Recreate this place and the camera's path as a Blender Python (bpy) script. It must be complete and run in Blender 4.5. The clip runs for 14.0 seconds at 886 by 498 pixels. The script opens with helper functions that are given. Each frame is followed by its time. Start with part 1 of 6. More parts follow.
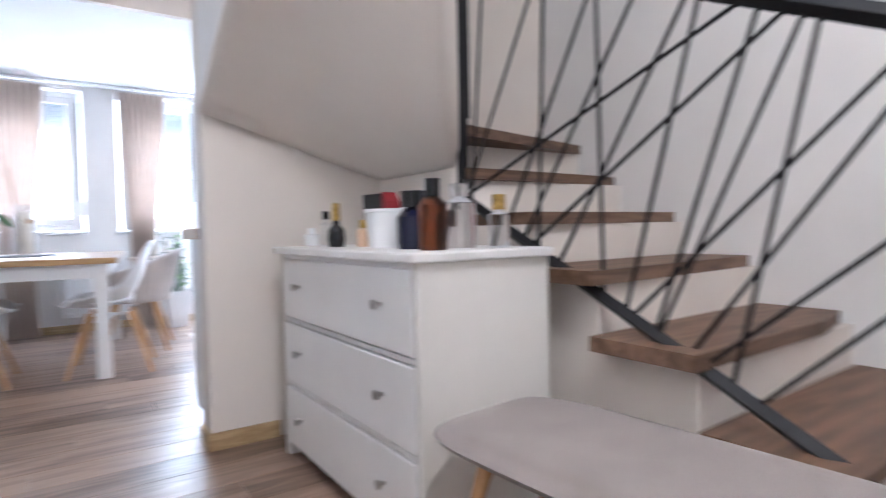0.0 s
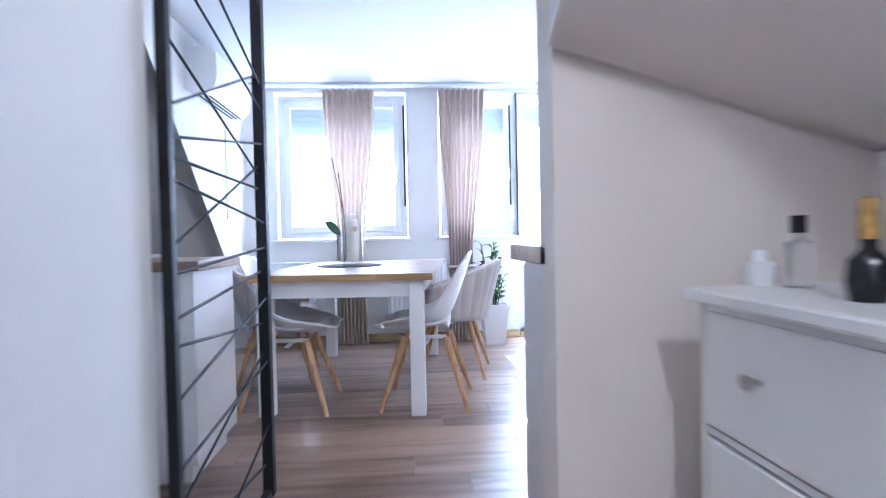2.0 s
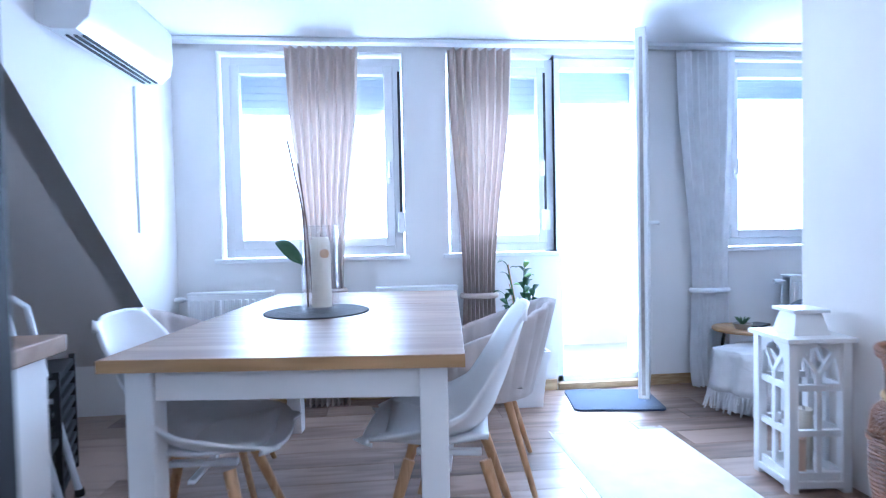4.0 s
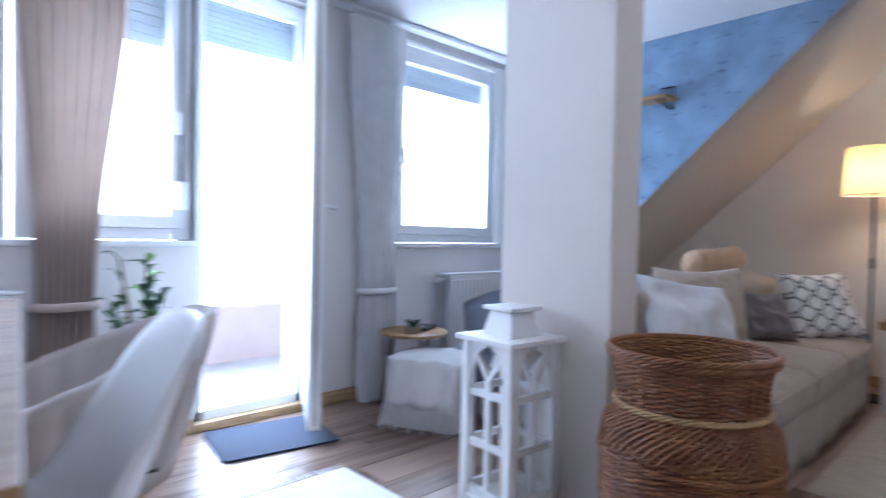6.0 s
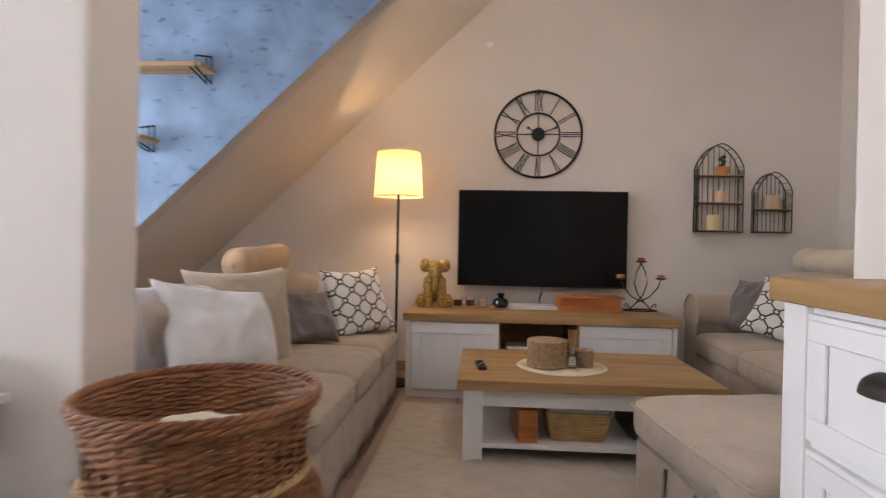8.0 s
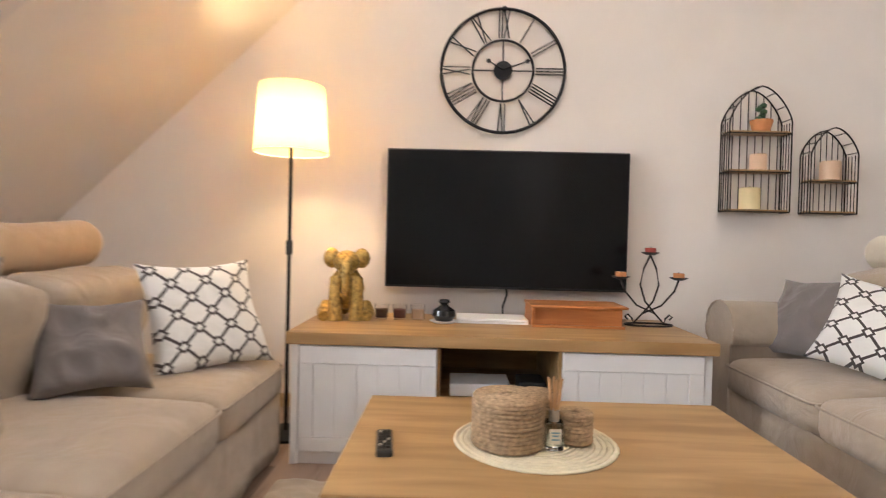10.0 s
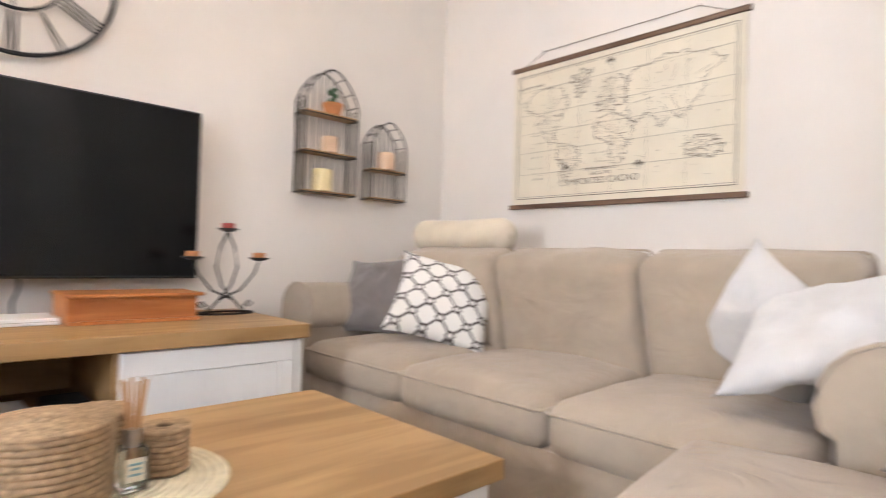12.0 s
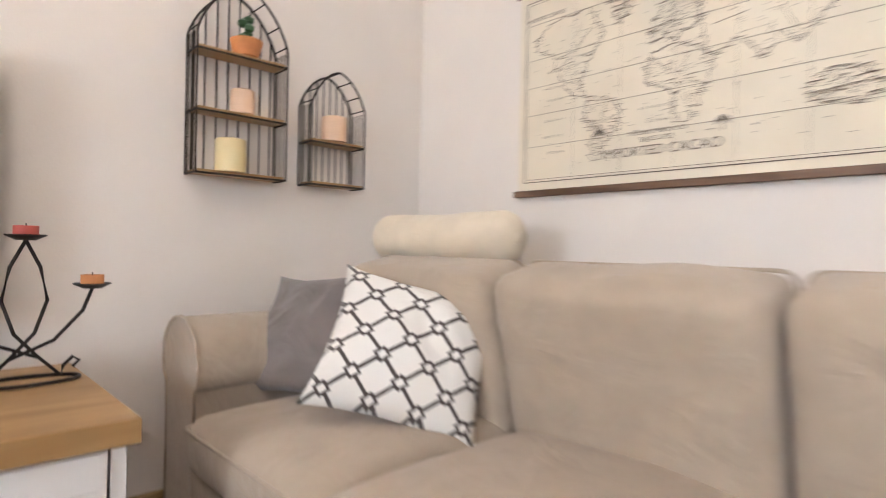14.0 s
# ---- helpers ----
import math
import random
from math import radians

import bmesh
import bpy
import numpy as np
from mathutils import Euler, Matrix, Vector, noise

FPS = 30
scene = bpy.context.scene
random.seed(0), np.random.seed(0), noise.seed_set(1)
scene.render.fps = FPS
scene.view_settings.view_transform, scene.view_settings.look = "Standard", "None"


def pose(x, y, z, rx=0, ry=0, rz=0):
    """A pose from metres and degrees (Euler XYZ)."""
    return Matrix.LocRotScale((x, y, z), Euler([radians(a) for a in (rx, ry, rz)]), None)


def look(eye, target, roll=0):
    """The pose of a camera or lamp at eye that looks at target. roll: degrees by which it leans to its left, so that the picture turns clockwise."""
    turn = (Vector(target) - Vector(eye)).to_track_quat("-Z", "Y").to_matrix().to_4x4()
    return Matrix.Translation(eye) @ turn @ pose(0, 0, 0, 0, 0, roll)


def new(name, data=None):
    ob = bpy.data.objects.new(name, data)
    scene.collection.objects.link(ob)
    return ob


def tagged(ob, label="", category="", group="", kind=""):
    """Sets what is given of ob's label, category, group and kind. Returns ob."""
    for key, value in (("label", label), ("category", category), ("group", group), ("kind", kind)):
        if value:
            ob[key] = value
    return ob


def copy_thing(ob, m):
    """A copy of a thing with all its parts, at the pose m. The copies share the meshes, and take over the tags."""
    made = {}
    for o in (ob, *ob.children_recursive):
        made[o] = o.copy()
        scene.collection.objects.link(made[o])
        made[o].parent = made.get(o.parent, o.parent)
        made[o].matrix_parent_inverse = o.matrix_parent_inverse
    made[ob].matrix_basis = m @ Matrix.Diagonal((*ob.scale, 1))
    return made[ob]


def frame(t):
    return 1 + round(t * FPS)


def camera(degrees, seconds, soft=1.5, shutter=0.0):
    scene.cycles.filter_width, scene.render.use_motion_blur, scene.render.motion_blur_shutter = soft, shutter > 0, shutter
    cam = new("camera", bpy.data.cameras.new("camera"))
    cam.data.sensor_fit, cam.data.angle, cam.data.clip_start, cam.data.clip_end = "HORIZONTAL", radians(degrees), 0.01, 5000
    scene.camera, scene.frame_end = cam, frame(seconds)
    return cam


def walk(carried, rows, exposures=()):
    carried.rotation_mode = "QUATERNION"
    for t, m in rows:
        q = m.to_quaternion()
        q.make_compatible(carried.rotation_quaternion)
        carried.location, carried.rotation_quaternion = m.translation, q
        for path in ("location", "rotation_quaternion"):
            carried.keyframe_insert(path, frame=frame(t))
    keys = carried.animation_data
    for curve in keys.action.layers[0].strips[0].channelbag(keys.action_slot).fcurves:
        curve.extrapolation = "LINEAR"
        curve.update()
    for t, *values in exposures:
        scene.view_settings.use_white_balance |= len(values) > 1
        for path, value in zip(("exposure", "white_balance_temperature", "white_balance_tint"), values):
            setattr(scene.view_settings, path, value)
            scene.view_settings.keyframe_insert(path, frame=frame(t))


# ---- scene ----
cam = camera(76.3, 14.0, 1.05, 0.8)
PATH = [
    (0, (-0.185, -3.01, 0.92), (0.945, -1.361, 0.849), -1.2),
    (0.5, (-0.112, -2.95, 0.915), (0.629, -1.093, 0.867), -1.1),
    (1, (-0.079, -2.722, 0.965), (0.333, -0.765, 0.919), -1.2),
    (1.5, (-0.052, -2.324, 1.008), (0.155, -0.335, 0.96), -1.6),
    (2, (-0.05, -1.842, 0.979), (0.11, 0.151, 0.932), -1.2),
    (2.2, (-0.089, -1.658, 1.012), (0.098, 0.332, 0.953), -1.2),
    (4.3, (-0.077, -0.212, 1.121), (0.129, 1.776, 1.06), -1.1),
    (4.5, (-0.063, -0.11, 1.081), (0.17, 1.876, 1.025), -0.5),
    (5, (-0.076, 0.153, 1.068), (0.576, 2.043, 1.012), -0.0),
    (5.5, (-0.034, 0.341, 1.016), (1.002, 2.051, 0.963), 0.5),
    (6, (0.055, 0.545, 1.01), (1.432, 1.995, 0.97), 1.1),
    (6.5, (0.174, 0.618, 1.004), (1.798, 1.784, 0.967), 1.4),
    (7, (0.312, 0.695, 0.997), (2.163, 1.452, 0.972), 1.6),
    (7.5, (0.423, 0.711, 1.008), (2.389, 1.078, 0.989), 1.6),
    (8, (0.64, 0.682, 1.003), (2.636, 0.821, 0.988), 1.1),
    (8.2, (0.749, 0.659, 1.004), (2.745, 0.779, 0.986), 1.1),
    (10.3, (2.089, 0.421, 0.92), (4.088, 0.421, 0.884), 1.5),
    (10.5, (2.126, 0.367, 0.886), (4.125, 0.289, 0.869), 1.3),
    (11, (2.274, 0.399, 0.865), (4.203, -0.132, 0.871), 1.5),
    (11.5, (2.361, 0.493, 0.847), (4.101, -0.494, 0.866), 1.8),
    (12, (2.415, 0.52, 0.816), (3.867, -0.856, 0.849), 1.7),
    (12.5, (2.479, 0.472, 0.852), (3.761, -1.063, 0.871), 1.7),
    (13, (2.636, 0.221, 0.853), (3.838, -1.378, 0.862), 1.7),
    (13.5, (2.799, -0.013, 0.871), (4.084, -1.546, 0.872), 1.6),
    (14, (3.081, -0.245, 0.899), (4.531, -1.621, 0.899), 1.1),
]


walk(cam, [(t, look(eye, target, roll)) for t, eye, target, roll in PATH],
     [(0, 0.9, 5400, 12), (1.0, 0.86, 5200, 13), (2.2, 0.75, 4850, 13), (4.3, 0.42, 4500, 10), (5.5, 0.12, 4750, 12), (6.5, -0.15, 5200, 14), (7.2, 0.0, 5600, 15),
      (8.2, 0.22, 6550, 17), (10.3, 1.2, 6350, 13), (12.0, 1.38, 6250, 13), (14.0, 1.32, 6250, 13)])


# ---- world and light ----
world = bpy.data.worlds.new("sky")
scene.world = world
world.use_nodes = True
wn = world.node_tree.nodes
sky = wn.new("ShaderNodeTexSky")
sky.sky_type, sky.sun_disc = "NISHITA", False
sky.sun_elevation, sky.sun_rotation = radians(52), radians(10)
world.node_tree.links.new(sky.outputs[0], wn["Background"].inputs[0])
wn["Background"].inputs[1].default_value = 0.15

sun = new("sun", bpy.data.lights.new("sun", "SUN"))
sun.data.energy, sun.data.angle, sun.data.color = 4.0, radians(0.6), (1.0, 0.96, 0.88)
sun.matrix_basis = look((1.7, 8.0, 5.9), (1.2, 2.3, 0))


def area(name, m, sx, sy, watts, color):
    d = bpy.data.lights.new(name, "AREA")
    d.shape, d.size, d.size_y, d.energy, d.color = "RECTANGLE", sx, sy, watts, color
    ob = new(name, d)
    ob.matrix_basis = m
    return ob


DAY = (0.86, 0.93, 1.0)
area("daylight_window", look((-0.55, 3.72, 1.45), (-0.55, 0, 1.1)), 1.1, 0.95, 42, DAY)
area("daylight_window", look((0.72, 3.72, 1.45), (0.72, 0, 1.1)), 0.7, 0.95, 28, DAY)
area("daylight_door", look((1.4, 3.72, 1.05), (1.4, 0, 0.9)), 0.56, 1.85, 42, DAY)
area("daylight_window", look((2.85, 3.72, 1.45), (2.85, 0, 1.1)), 0.9, 0.95, 36, DAY)


# ---- materials ----
def mat(name, color, rough=0.6, metal=0.0, noise_scale=0, amount=0.08, bump=0.0, bump_scale=200, spec=0.5, stretch=None):
    m = bpy.data.materials.new(name)
    m.use_nodes = True
    n, l = m.node_tree.nodes, m.node_tree.links
    b = n["Principled BSDF"]
    b.inputs["Base Color"].default_value = (*color, 1)
    b.inputs["Roughness"].default_value = rough
    b.inputs["Metallic"].default_value = metal
    b.inputs["Specular IOR Level"].default_value = spec
    co = n.new("ShaderNodeTexCoord")
    src = co.outputs["Object"]
    if stretch:
        mp = n.new("ShaderNodeMapping")
        mp.inputs["Scale"].default_value = stretch
        l.new(src, mp.inputs[0])
        src = mp.outputs[0]
    if noise_scale:
        t = n.new("ShaderNodeTexNoise")
        t.inputs["Scale"].default_value, t.inputs["Detail"].default_value = noise_scale, 6
        l.new(src, t.inputs["Vector"])
        r = n.new("ShaderNodeValToRGB")
        r.color_ramp.elements[0].position, r.color_ramp.elements[1].position = 0.3, 0.7
        r.color_ramp.elements[0].color = (*[c * (1 - amount) for c in color], 1)
        r.color_ramp.elements[1].color = (*[min(1, c * (1 + amount)) for c in color], 1)
        l.new(t.outputs["Fac"], r.inputs[0])
        l.new(r.outputs[0], b.inputs["Base Color"])
    if bump:
        t2 = n.new("ShaderNodeTexNoise")
        t2.inputs["Scale"].default_value, t2.inputs["Detail"].default_value = bump_scale, 4
        l.new(src, t2.inputs["Vector"])
        bp = n.new("ShaderNodeBump")
        bp.inputs["Strength"].default_value, bp.inputs["Distance"].default_value = bump, 0.004
        l.new(t2.outputs["Fac"], bp.inputs["Height"])
        l.new(bp.outputs[0], b.inputs["Normal"])
    return m


def wood(name, dark, light, axis=(1, 12, 12), scale=3.0, rough=0.45, knots=0.3, random_piece=False):
    """Planed wood with long grain, streaks and a few knots; the grain runs along the axis of the least scale."""
    m = bpy.data.materials.new(name)
    m.use_nodes = True
    n, l = m.node_tree.nodes, m.node_tree.links
    b = n["Principled BSDF"]
    co = n.new("ShaderNodeTexCoord")
    mp = n.new("ShaderNodeMapping")
    mp.inputs["Scale"].default_value = axis
    src = co.outputs["Object"]
    if random_piece:
        info = n.new("ShaderNodeObjectInfo")
        add = n.new("ShaderNodeVectorMath")
        add.operation = "MULTIPLY_ADD"
        add.inputs[1].default_value = (31, 17, 9)
        l.new(info.outputs["Random"], add.inputs[0])
        l.new(src, add.inputs[2])
        src = add.outputs[0]
    l.new(src, mp.inputs[0])
    t = n.new("ShaderNodeTexNoise")
    t.inputs["Scale"].default_value, t.inputs["Detail"].default_value, t.inputs["Distortion"].default_value = scale, 8, 0.6
    l.new(mp.outputs[0], t.inputs["Vector"])
    t2 = n.new("ShaderNodeTexNoise")
    t2.inputs["Scale"].default_value, t2.inputs["Detail"].default_value = scale * 0.35, 3
    l.new(mp.outputs[0], t2.inputs["Vector"])
    mx = n.new("ShaderNodeMath")
    mx.operation = "MULTIPLY_ADD"
    mx.inputs[1].default_value = knots
    l.new(t2.outputs["Fac"], mx.inputs[0])
    l.new(t.outputs["Fac"], mx.inputs[2])
    fac = mx.outputs[0]
    if random_piece:
        ad = n.new("ShaderNodeMath")
        ad.operation = "MULTIPLY_ADD"
        ad.inputs[1].default_value = 0.4
        l.new(info.outputs["Random"], ad.inputs[0])
        l.new(fac, ad.inputs[2])
        fac = ad.outputs[0]
    r = n.new("ShaderNodeValToRGB")
    lo = 0.42 + knots * 0.3
    r.color_ramp.elements[0].position, r.color_ramp.elements[1].position = lo, lo + 0.28 + (0.2 if random_piece else 0)
    r.color_ramp.elements[0].color, r.color_ramp.elements[1].color = (*dark, 1), (*light, 1)
    l.new(fac, r.inputs[0])
    l.new(r.outputs[0], b.inputs["Base Color"])
    b.inputs["Roughness"].default_value = rough
    bp = n.new("ShaderNodeBump")
    bp.inputs["Strength"].default_value, bp.inputs["Distance"].default_value = 0.15, 0.002
    l.new(t.outputs["Fac"], bp.inputs["Height"])
    l.new(bp.outputs[0], b.inputs["Normal"])
    return m


def glow(name, color, strength):
    m = bpy.data.materials.new(name)
    m.use_nodes = True
    b = m.node_tree.nodes["Principled BSDF"]
    b.inputs["Base Color"].default_value = (*color, 1)
    b.inputs["Emission Color"].default_value = (*color, 1)
    b.inputs["Emission Strength"].default_value = strength
    return m


def cloth(name, color, rough=0.9, weave=900, translucent=0.0, wrinkle=0.0):
    m = mat(name, color, rough, 0, 9, 0.07, 0.35, weave, 0.15)
    n, l = m.node_tree.nodes, m.node_tree.links
    b = n["Principled BSDF"]
    b.inputs["Sheen Weight"].default_value = 0.25
    if wrinkle:
        old = next(x for x in n if x.bl_idname == "ShaderNodeBump")
        w = n.new("ShaderNodeTexNoise")
        w.inputs["Scale"].default_value, w.inputs["Detail"].default_value, w.inputs["Distortion"].default_value = 6, 3, 1.2
        l.new(n["Texture Coordinate"].outputs["Object"], w.inputs["Vector"])
        b2 = n.new("ShaderNodeBump")
        b2.inputs["Strength"].default_value, b2.inputs["Distance"].default_value = wrinkle, 0.03
        l.new(w.outputs["Fac"], b2.inputs["Height"])
        l.new(old.outputs[0], b2.inputs["Normal"])
        l.new(b2.outputs[0], b.inputs["Normal"])
    if translucent:
        tr = n.new("ShaderNodeBsdfTranslucent")
        tr.inputs[0].default_value = (*color, 1)
        mx = n.new("ShaderNodeMixShader")
        mx.inputs[0].default_value = translucent
        l.new(b.outputs[0], mx.inputs[1])
        l.new(tr.outputs[0], mx.inputs[2])
        l.new(mx.outputs[0], n["Material Output"].inputs[0])
    return m


def glass(name, color=(1, 1, 1), rough=0.0):
    m = bpy.data.materials.new(name)
    m.use_nodes = True
    b = m.node_tree.nodes["Principled BSDF"]
    b.inputs["Base Color"].default_value = (*color, 1)
    b.inputs["Roughness"].default_value = rough
    b.inputs["Transmission Weight"].default_value = 1
    b.inputs["IOR"].default_value = 1.45
    return m


PLASTER = mat("white_plaster", (0.80, 0.785, 0.77), 0.85, 0, 2.5, 0.025, 0.12, 120)
PLASTER_WARM = mat("warm_white_plaster", (0.77, 0.715, 0.66), 0.85, 0, 2.5, 0.03, 0.12, 120)
CEILING = mat("ceiling_paint", (0.82, 0.82, 0.82), 0.9, 0, 2, 0.02, 0.08, 90)
PVC = mat("white_pvc", (0.83, 0.84, 0.85), 0.3, 0, 3, 0.02)
LACQUER = mat("white_lacquer", (0.80, 0.79, 0.78), 0.35, 0, 4, 0.025, 0.05, 60)
LACQUER_WARM = mat("cream_lacquer", (0.76, 0.74, 0.70), 0.4, 0, 4, 0.03, 0.05, 60)
SHUTTER = mat("grey_blue_shutter", (0.46, 0.53, 0.58), 0.5, 0, 5, 0.05)
STEEL_BLACK = mat("black_steel", (0.010, 0.010, 0.012), 0.55, 0.0, 30, 0.2, 0, 200, 0.3)
IRON = mat("dark_iron", (0.03, 0.024, 0.02), 0.5, 0.6, 40, 0.3)
CHROME = mat("brushed_metal", (0.45, 0.43, 0.41), 0.3, 0.9, 50, 0.15)
OAK = wood("light_oak", (0.31, 0.18, 0.07), (0.45, 0.28, 0.125), (6, 0.7, 6), 2.4, 0.45)
OAK_X = wood("light_oak_crosswise", (0.31, 0.18, 0.07), (0.45, 0.28, 0.125), (0.7, 6, 6), 2.4, 0.45)
TABLE_OAK = wood("table_oak", (0.25, 0.16, 0.105), (0.36, 0.245, 0.17), (1, 8, 8), 2.0, 0.40)
BEECH = wood("beech", (0.42, 0.23, 0.10), (0.62, 0.38, 0.19), (10, 10, 1), 3, 0.5, 0.15)
TREAD = wood("brown_tread_wood", (0.10, 0.055, 0.032), (0.20, 0.115, 0.07), (1, 10, 10), 3, 0.5)
PLANK = wood("brown_laminate", (0.085, 0.05, 0.034), (0.36, 0.25, 0.185), (1, 9, 9), 2.2, 0.33, 0.35, True)
SKIRT = wood("skirting_wood", (0.36, 0.25, 0.12), (0.52, 0.38, 0.21), (2, 2, 14), 3, 0.5, 0.1)
BEIGE = cloth("beige_cotton", (0.43, 0.352, 0.272), 0.95, 700, 0, 0.5)
BEIGE_CURTAIN = cloth("beige_curtain_cloth", (0.57, 0.47, 0.40), 0.95, 700, 0.10)
WHITE_CURTAIN = cloth("white_sheer_cloth", (0.92, 0.92, 0.93), 0.95, 700, 0.12)
WHITE_CLOTH = cloth("white_cotton", (0.66, 0.64, 0.63), 0.95, 700, 0, 0.5)
GREY_CLOTH = cloth("grey_velvet", (0.20, 0.175, 0.165), 0.9, 700, 0, 0.6)
TAUPE = cloth("taupe_bench_cloth", (0.29, 0.25, 0.235), 0.95, 900)
CHAIR_CLOTH = cloth("grey_beige_chair_cloth", (0.58, 0.52, 0.49), 0.95, 900)
FUR = cloth("cream_fur", (0.70, 0.61, 0.48), 1.0, 160, 0, 0.5)
RUG = cloth("cream_shaggy_rug_pile", (0.46, 0.395, 0.315), 1.0, 130)
RUG_WHITE = cloth("white_rug_pile", (0.80, 0.78, 0.75), 1.0, 200)
MAT_BLUE = cloth("dark_blue_mat_pile", (0.035, 0.05, 0.09), 0.95, 300)
PLASTIC = mat("white_plastic_shell", (0.74, 0.73, 0.73), 0.4, 0, 3, 0.02)
CUSHION = mat("pale_leatherette", (0.66, 0.65, 0.65), 0.45, 0, 5, 0.04, 0.1, 150)
WICKER = mat("brown_wicker", (0.25, 0.10, 0.035), 0.45, 0, 14, 0.35, 0.3, 200)
WICKER_LIGHT = mat("straw_wicker", (0.46, 0.30, 0.13), 0.6, 0, 14, 0.2, 0.3, 200)
ROPE = mat("jute_rope", (0.42, 0.29, 0.17), 0.9, 0, 90, 0.35, 0.6, 400)
WAX = mat("cream_wax", (0.78, 0.65, 0.36), 0.5, 0, 8, 0.05)
WAX_PINK = mat("peach_wax", (0.72, 0.50, 0.34), 0.5, 0, 8, 0.05)
WAX_RED = mat("red_wax", (0.42, 0.07, 0.05), 0.5, 0, 8, 0.08)
WAX_WHITE = mat("ivory_wax", (0.80, 0.74, 0.62), 0.5, 0, 8, 0.04)
TERRA = mat("terracotta", (0.55, 0.22, 0.08), 0.7, 0, 20, 0.12)
BLACK = mat("black_gloss", (0.006, 0.006, 0.007), 0.12, 0, 5, 0.1)
BLACK_MATT = mat("black_plastic", (0.012, 0.012, 0.013), 0.5, 0, 30, 0.2)
LEAF = mat("dark_green_leaf", (0.035, 0.10, 0.035), 0.4, 0, 10, 0.3)
LEAF_LIGHT = mat("bright_green_leaf", (0.16, 0.30, 0.05), 0.45, 0, 10, 0.25)
CERAMIC = mat("white_ceramic", (0.78, 0.78, 0.78), 0.35, 0, 4, 0.02)
GOLD = mat("old_gold_resin", (0.40, 0.26, 0.07), 0.4, 0.45, 60, 0.5, 0.6, 90)
PAPER = mat("aged_map_paper", (0.74, 0.67, 0.54), 0.9, 0, 6, 0.05)
INK = mat("brown_ink", (0.15, 0.12, 0.09), 0.9, 0, 20, 0.2)
ORANGE_BOX = wood("orange_wood_box_veneer", (0.36, 0.12, 0.03), (0.52, 0.20, 0.06), (10, 1, 10), 3, 0.45)
GLASS = glass("clear_glass")
PANE = bpy.data.materials.new("window_pane_glass")
PANE.use_nodes = True
_n, _l = PANE.node_tree.nodes, PANE.node_tree.links
_t, _g, _m = _n.new("ShaderNodeBsdfTransparent"), _n.new("ShaderNodeBsdfGlossy"), _n.new("ShaderNodeMixShader")
_g.inputs["Roughness"].default_value = 0.02
_m.inputs[0].default_value = 0.06
_l.new(_t.outputs[0], _m.inputs[1]), _l.new(_g.outputs[0], _m.inputs[2]), _l.new(_m.outputs[0], _n["Material Output"].inputs[0])
VASE_GLASS = PANE.copy()
VASE_GLASS.name = "clear_vase_glass"
next(x for x in VASE_GLASS.node_tree.nodes if x.bl_idname == "ShaderNodeMixShader").inputs[0].default_value = 0.13
MIRROR = mat("mirror_silver", (0.9, 0.92, 0.92), 0.01, 1.0)
DAYWHITE = glow("bright_overcast_sky", (0.93, 0.97, 1.0), 5.0)
BLUE_WALL = mat("blue_sponged_wall_paint", (0.20, 0.29, 0.42), 0.75, 0, 5, 0.22, 0.5, 26)
_n, _l = BLUE_WALL.node_tree.nodes, BLUE_WALL.node_tree.links
_mp = _n.new("ShaderNodeMapping")
_mp.inputs["Scale"].default_value = (1, 3.0, 7.0)
_t = _n.new("ShaderNodeTexNoise")
_t.inputs["Scale"].default_value, _t.inputs["Detail"].default_value = 3.2, 5
_r = _n.new("ShaderNodeValToRGB")
_r.color_ramp.elements[0].position, _r.color_ramp.elements[1].position = 0.60, 0.72
_r.color_ramp.elements[0].color, _r.color_ramp.elements[1].color = (1, 1, 1, 1), (0.45, 0.47, 0.5, 1)
_x = _n.new("ShaderNodeMix")
_x.data_type, _x.blend_type = "RGBA", "MULTIPLY"
_x.inputs[0].default_value = 1
_l.new(_n["Texture Coordinate"].outputs["Object"], _mp.inputs[0]), _l.new(_mp.outputs[0], _t.inputs["Vector"])
_l.new(_t.outputs["Fac"], _r.inputs[0]), _l.new(_n["Color Ramp"].outputs[0], _x.inputs[6]), _l.new(_r.outputs[0], _x.inputs[7])
_l.new(_x.outputs[2], _n["Principled BSDF"].inputs["Base Color"])


# ---- mesh helpers ----
def finish(bm, name, material, smooth=0):
    if smooth:
        for f in bm.faces:
            f.smooth = True
        if smooth > 1:
            for e in bm.edges:
                if len(e.link_faces) == 2 and e.calc_face_angle(0) > radians(smooth):
                    e.smooth = False
    me = bpy.data.meshes.new(name)
    bm.to_mesh(me)
    bm.free()
    me.materials.append(material)
    return me


def part(name, bm, material, parent=None, label="", smooth=0):
    ob = new(name, finish(bm, name, material, smooth))
    if parent is not None:
        ob.parent = parent
    if label:
        ob["label"] = label
    return ob


def thing(name, label, category, at=None, group="", kind=""):
    ob = new(name)
    ob.empty_display_size = 0.1
    if at is not None:
        ob.matrix_basis = at
    return tagged(ob, label, category, group, kind)


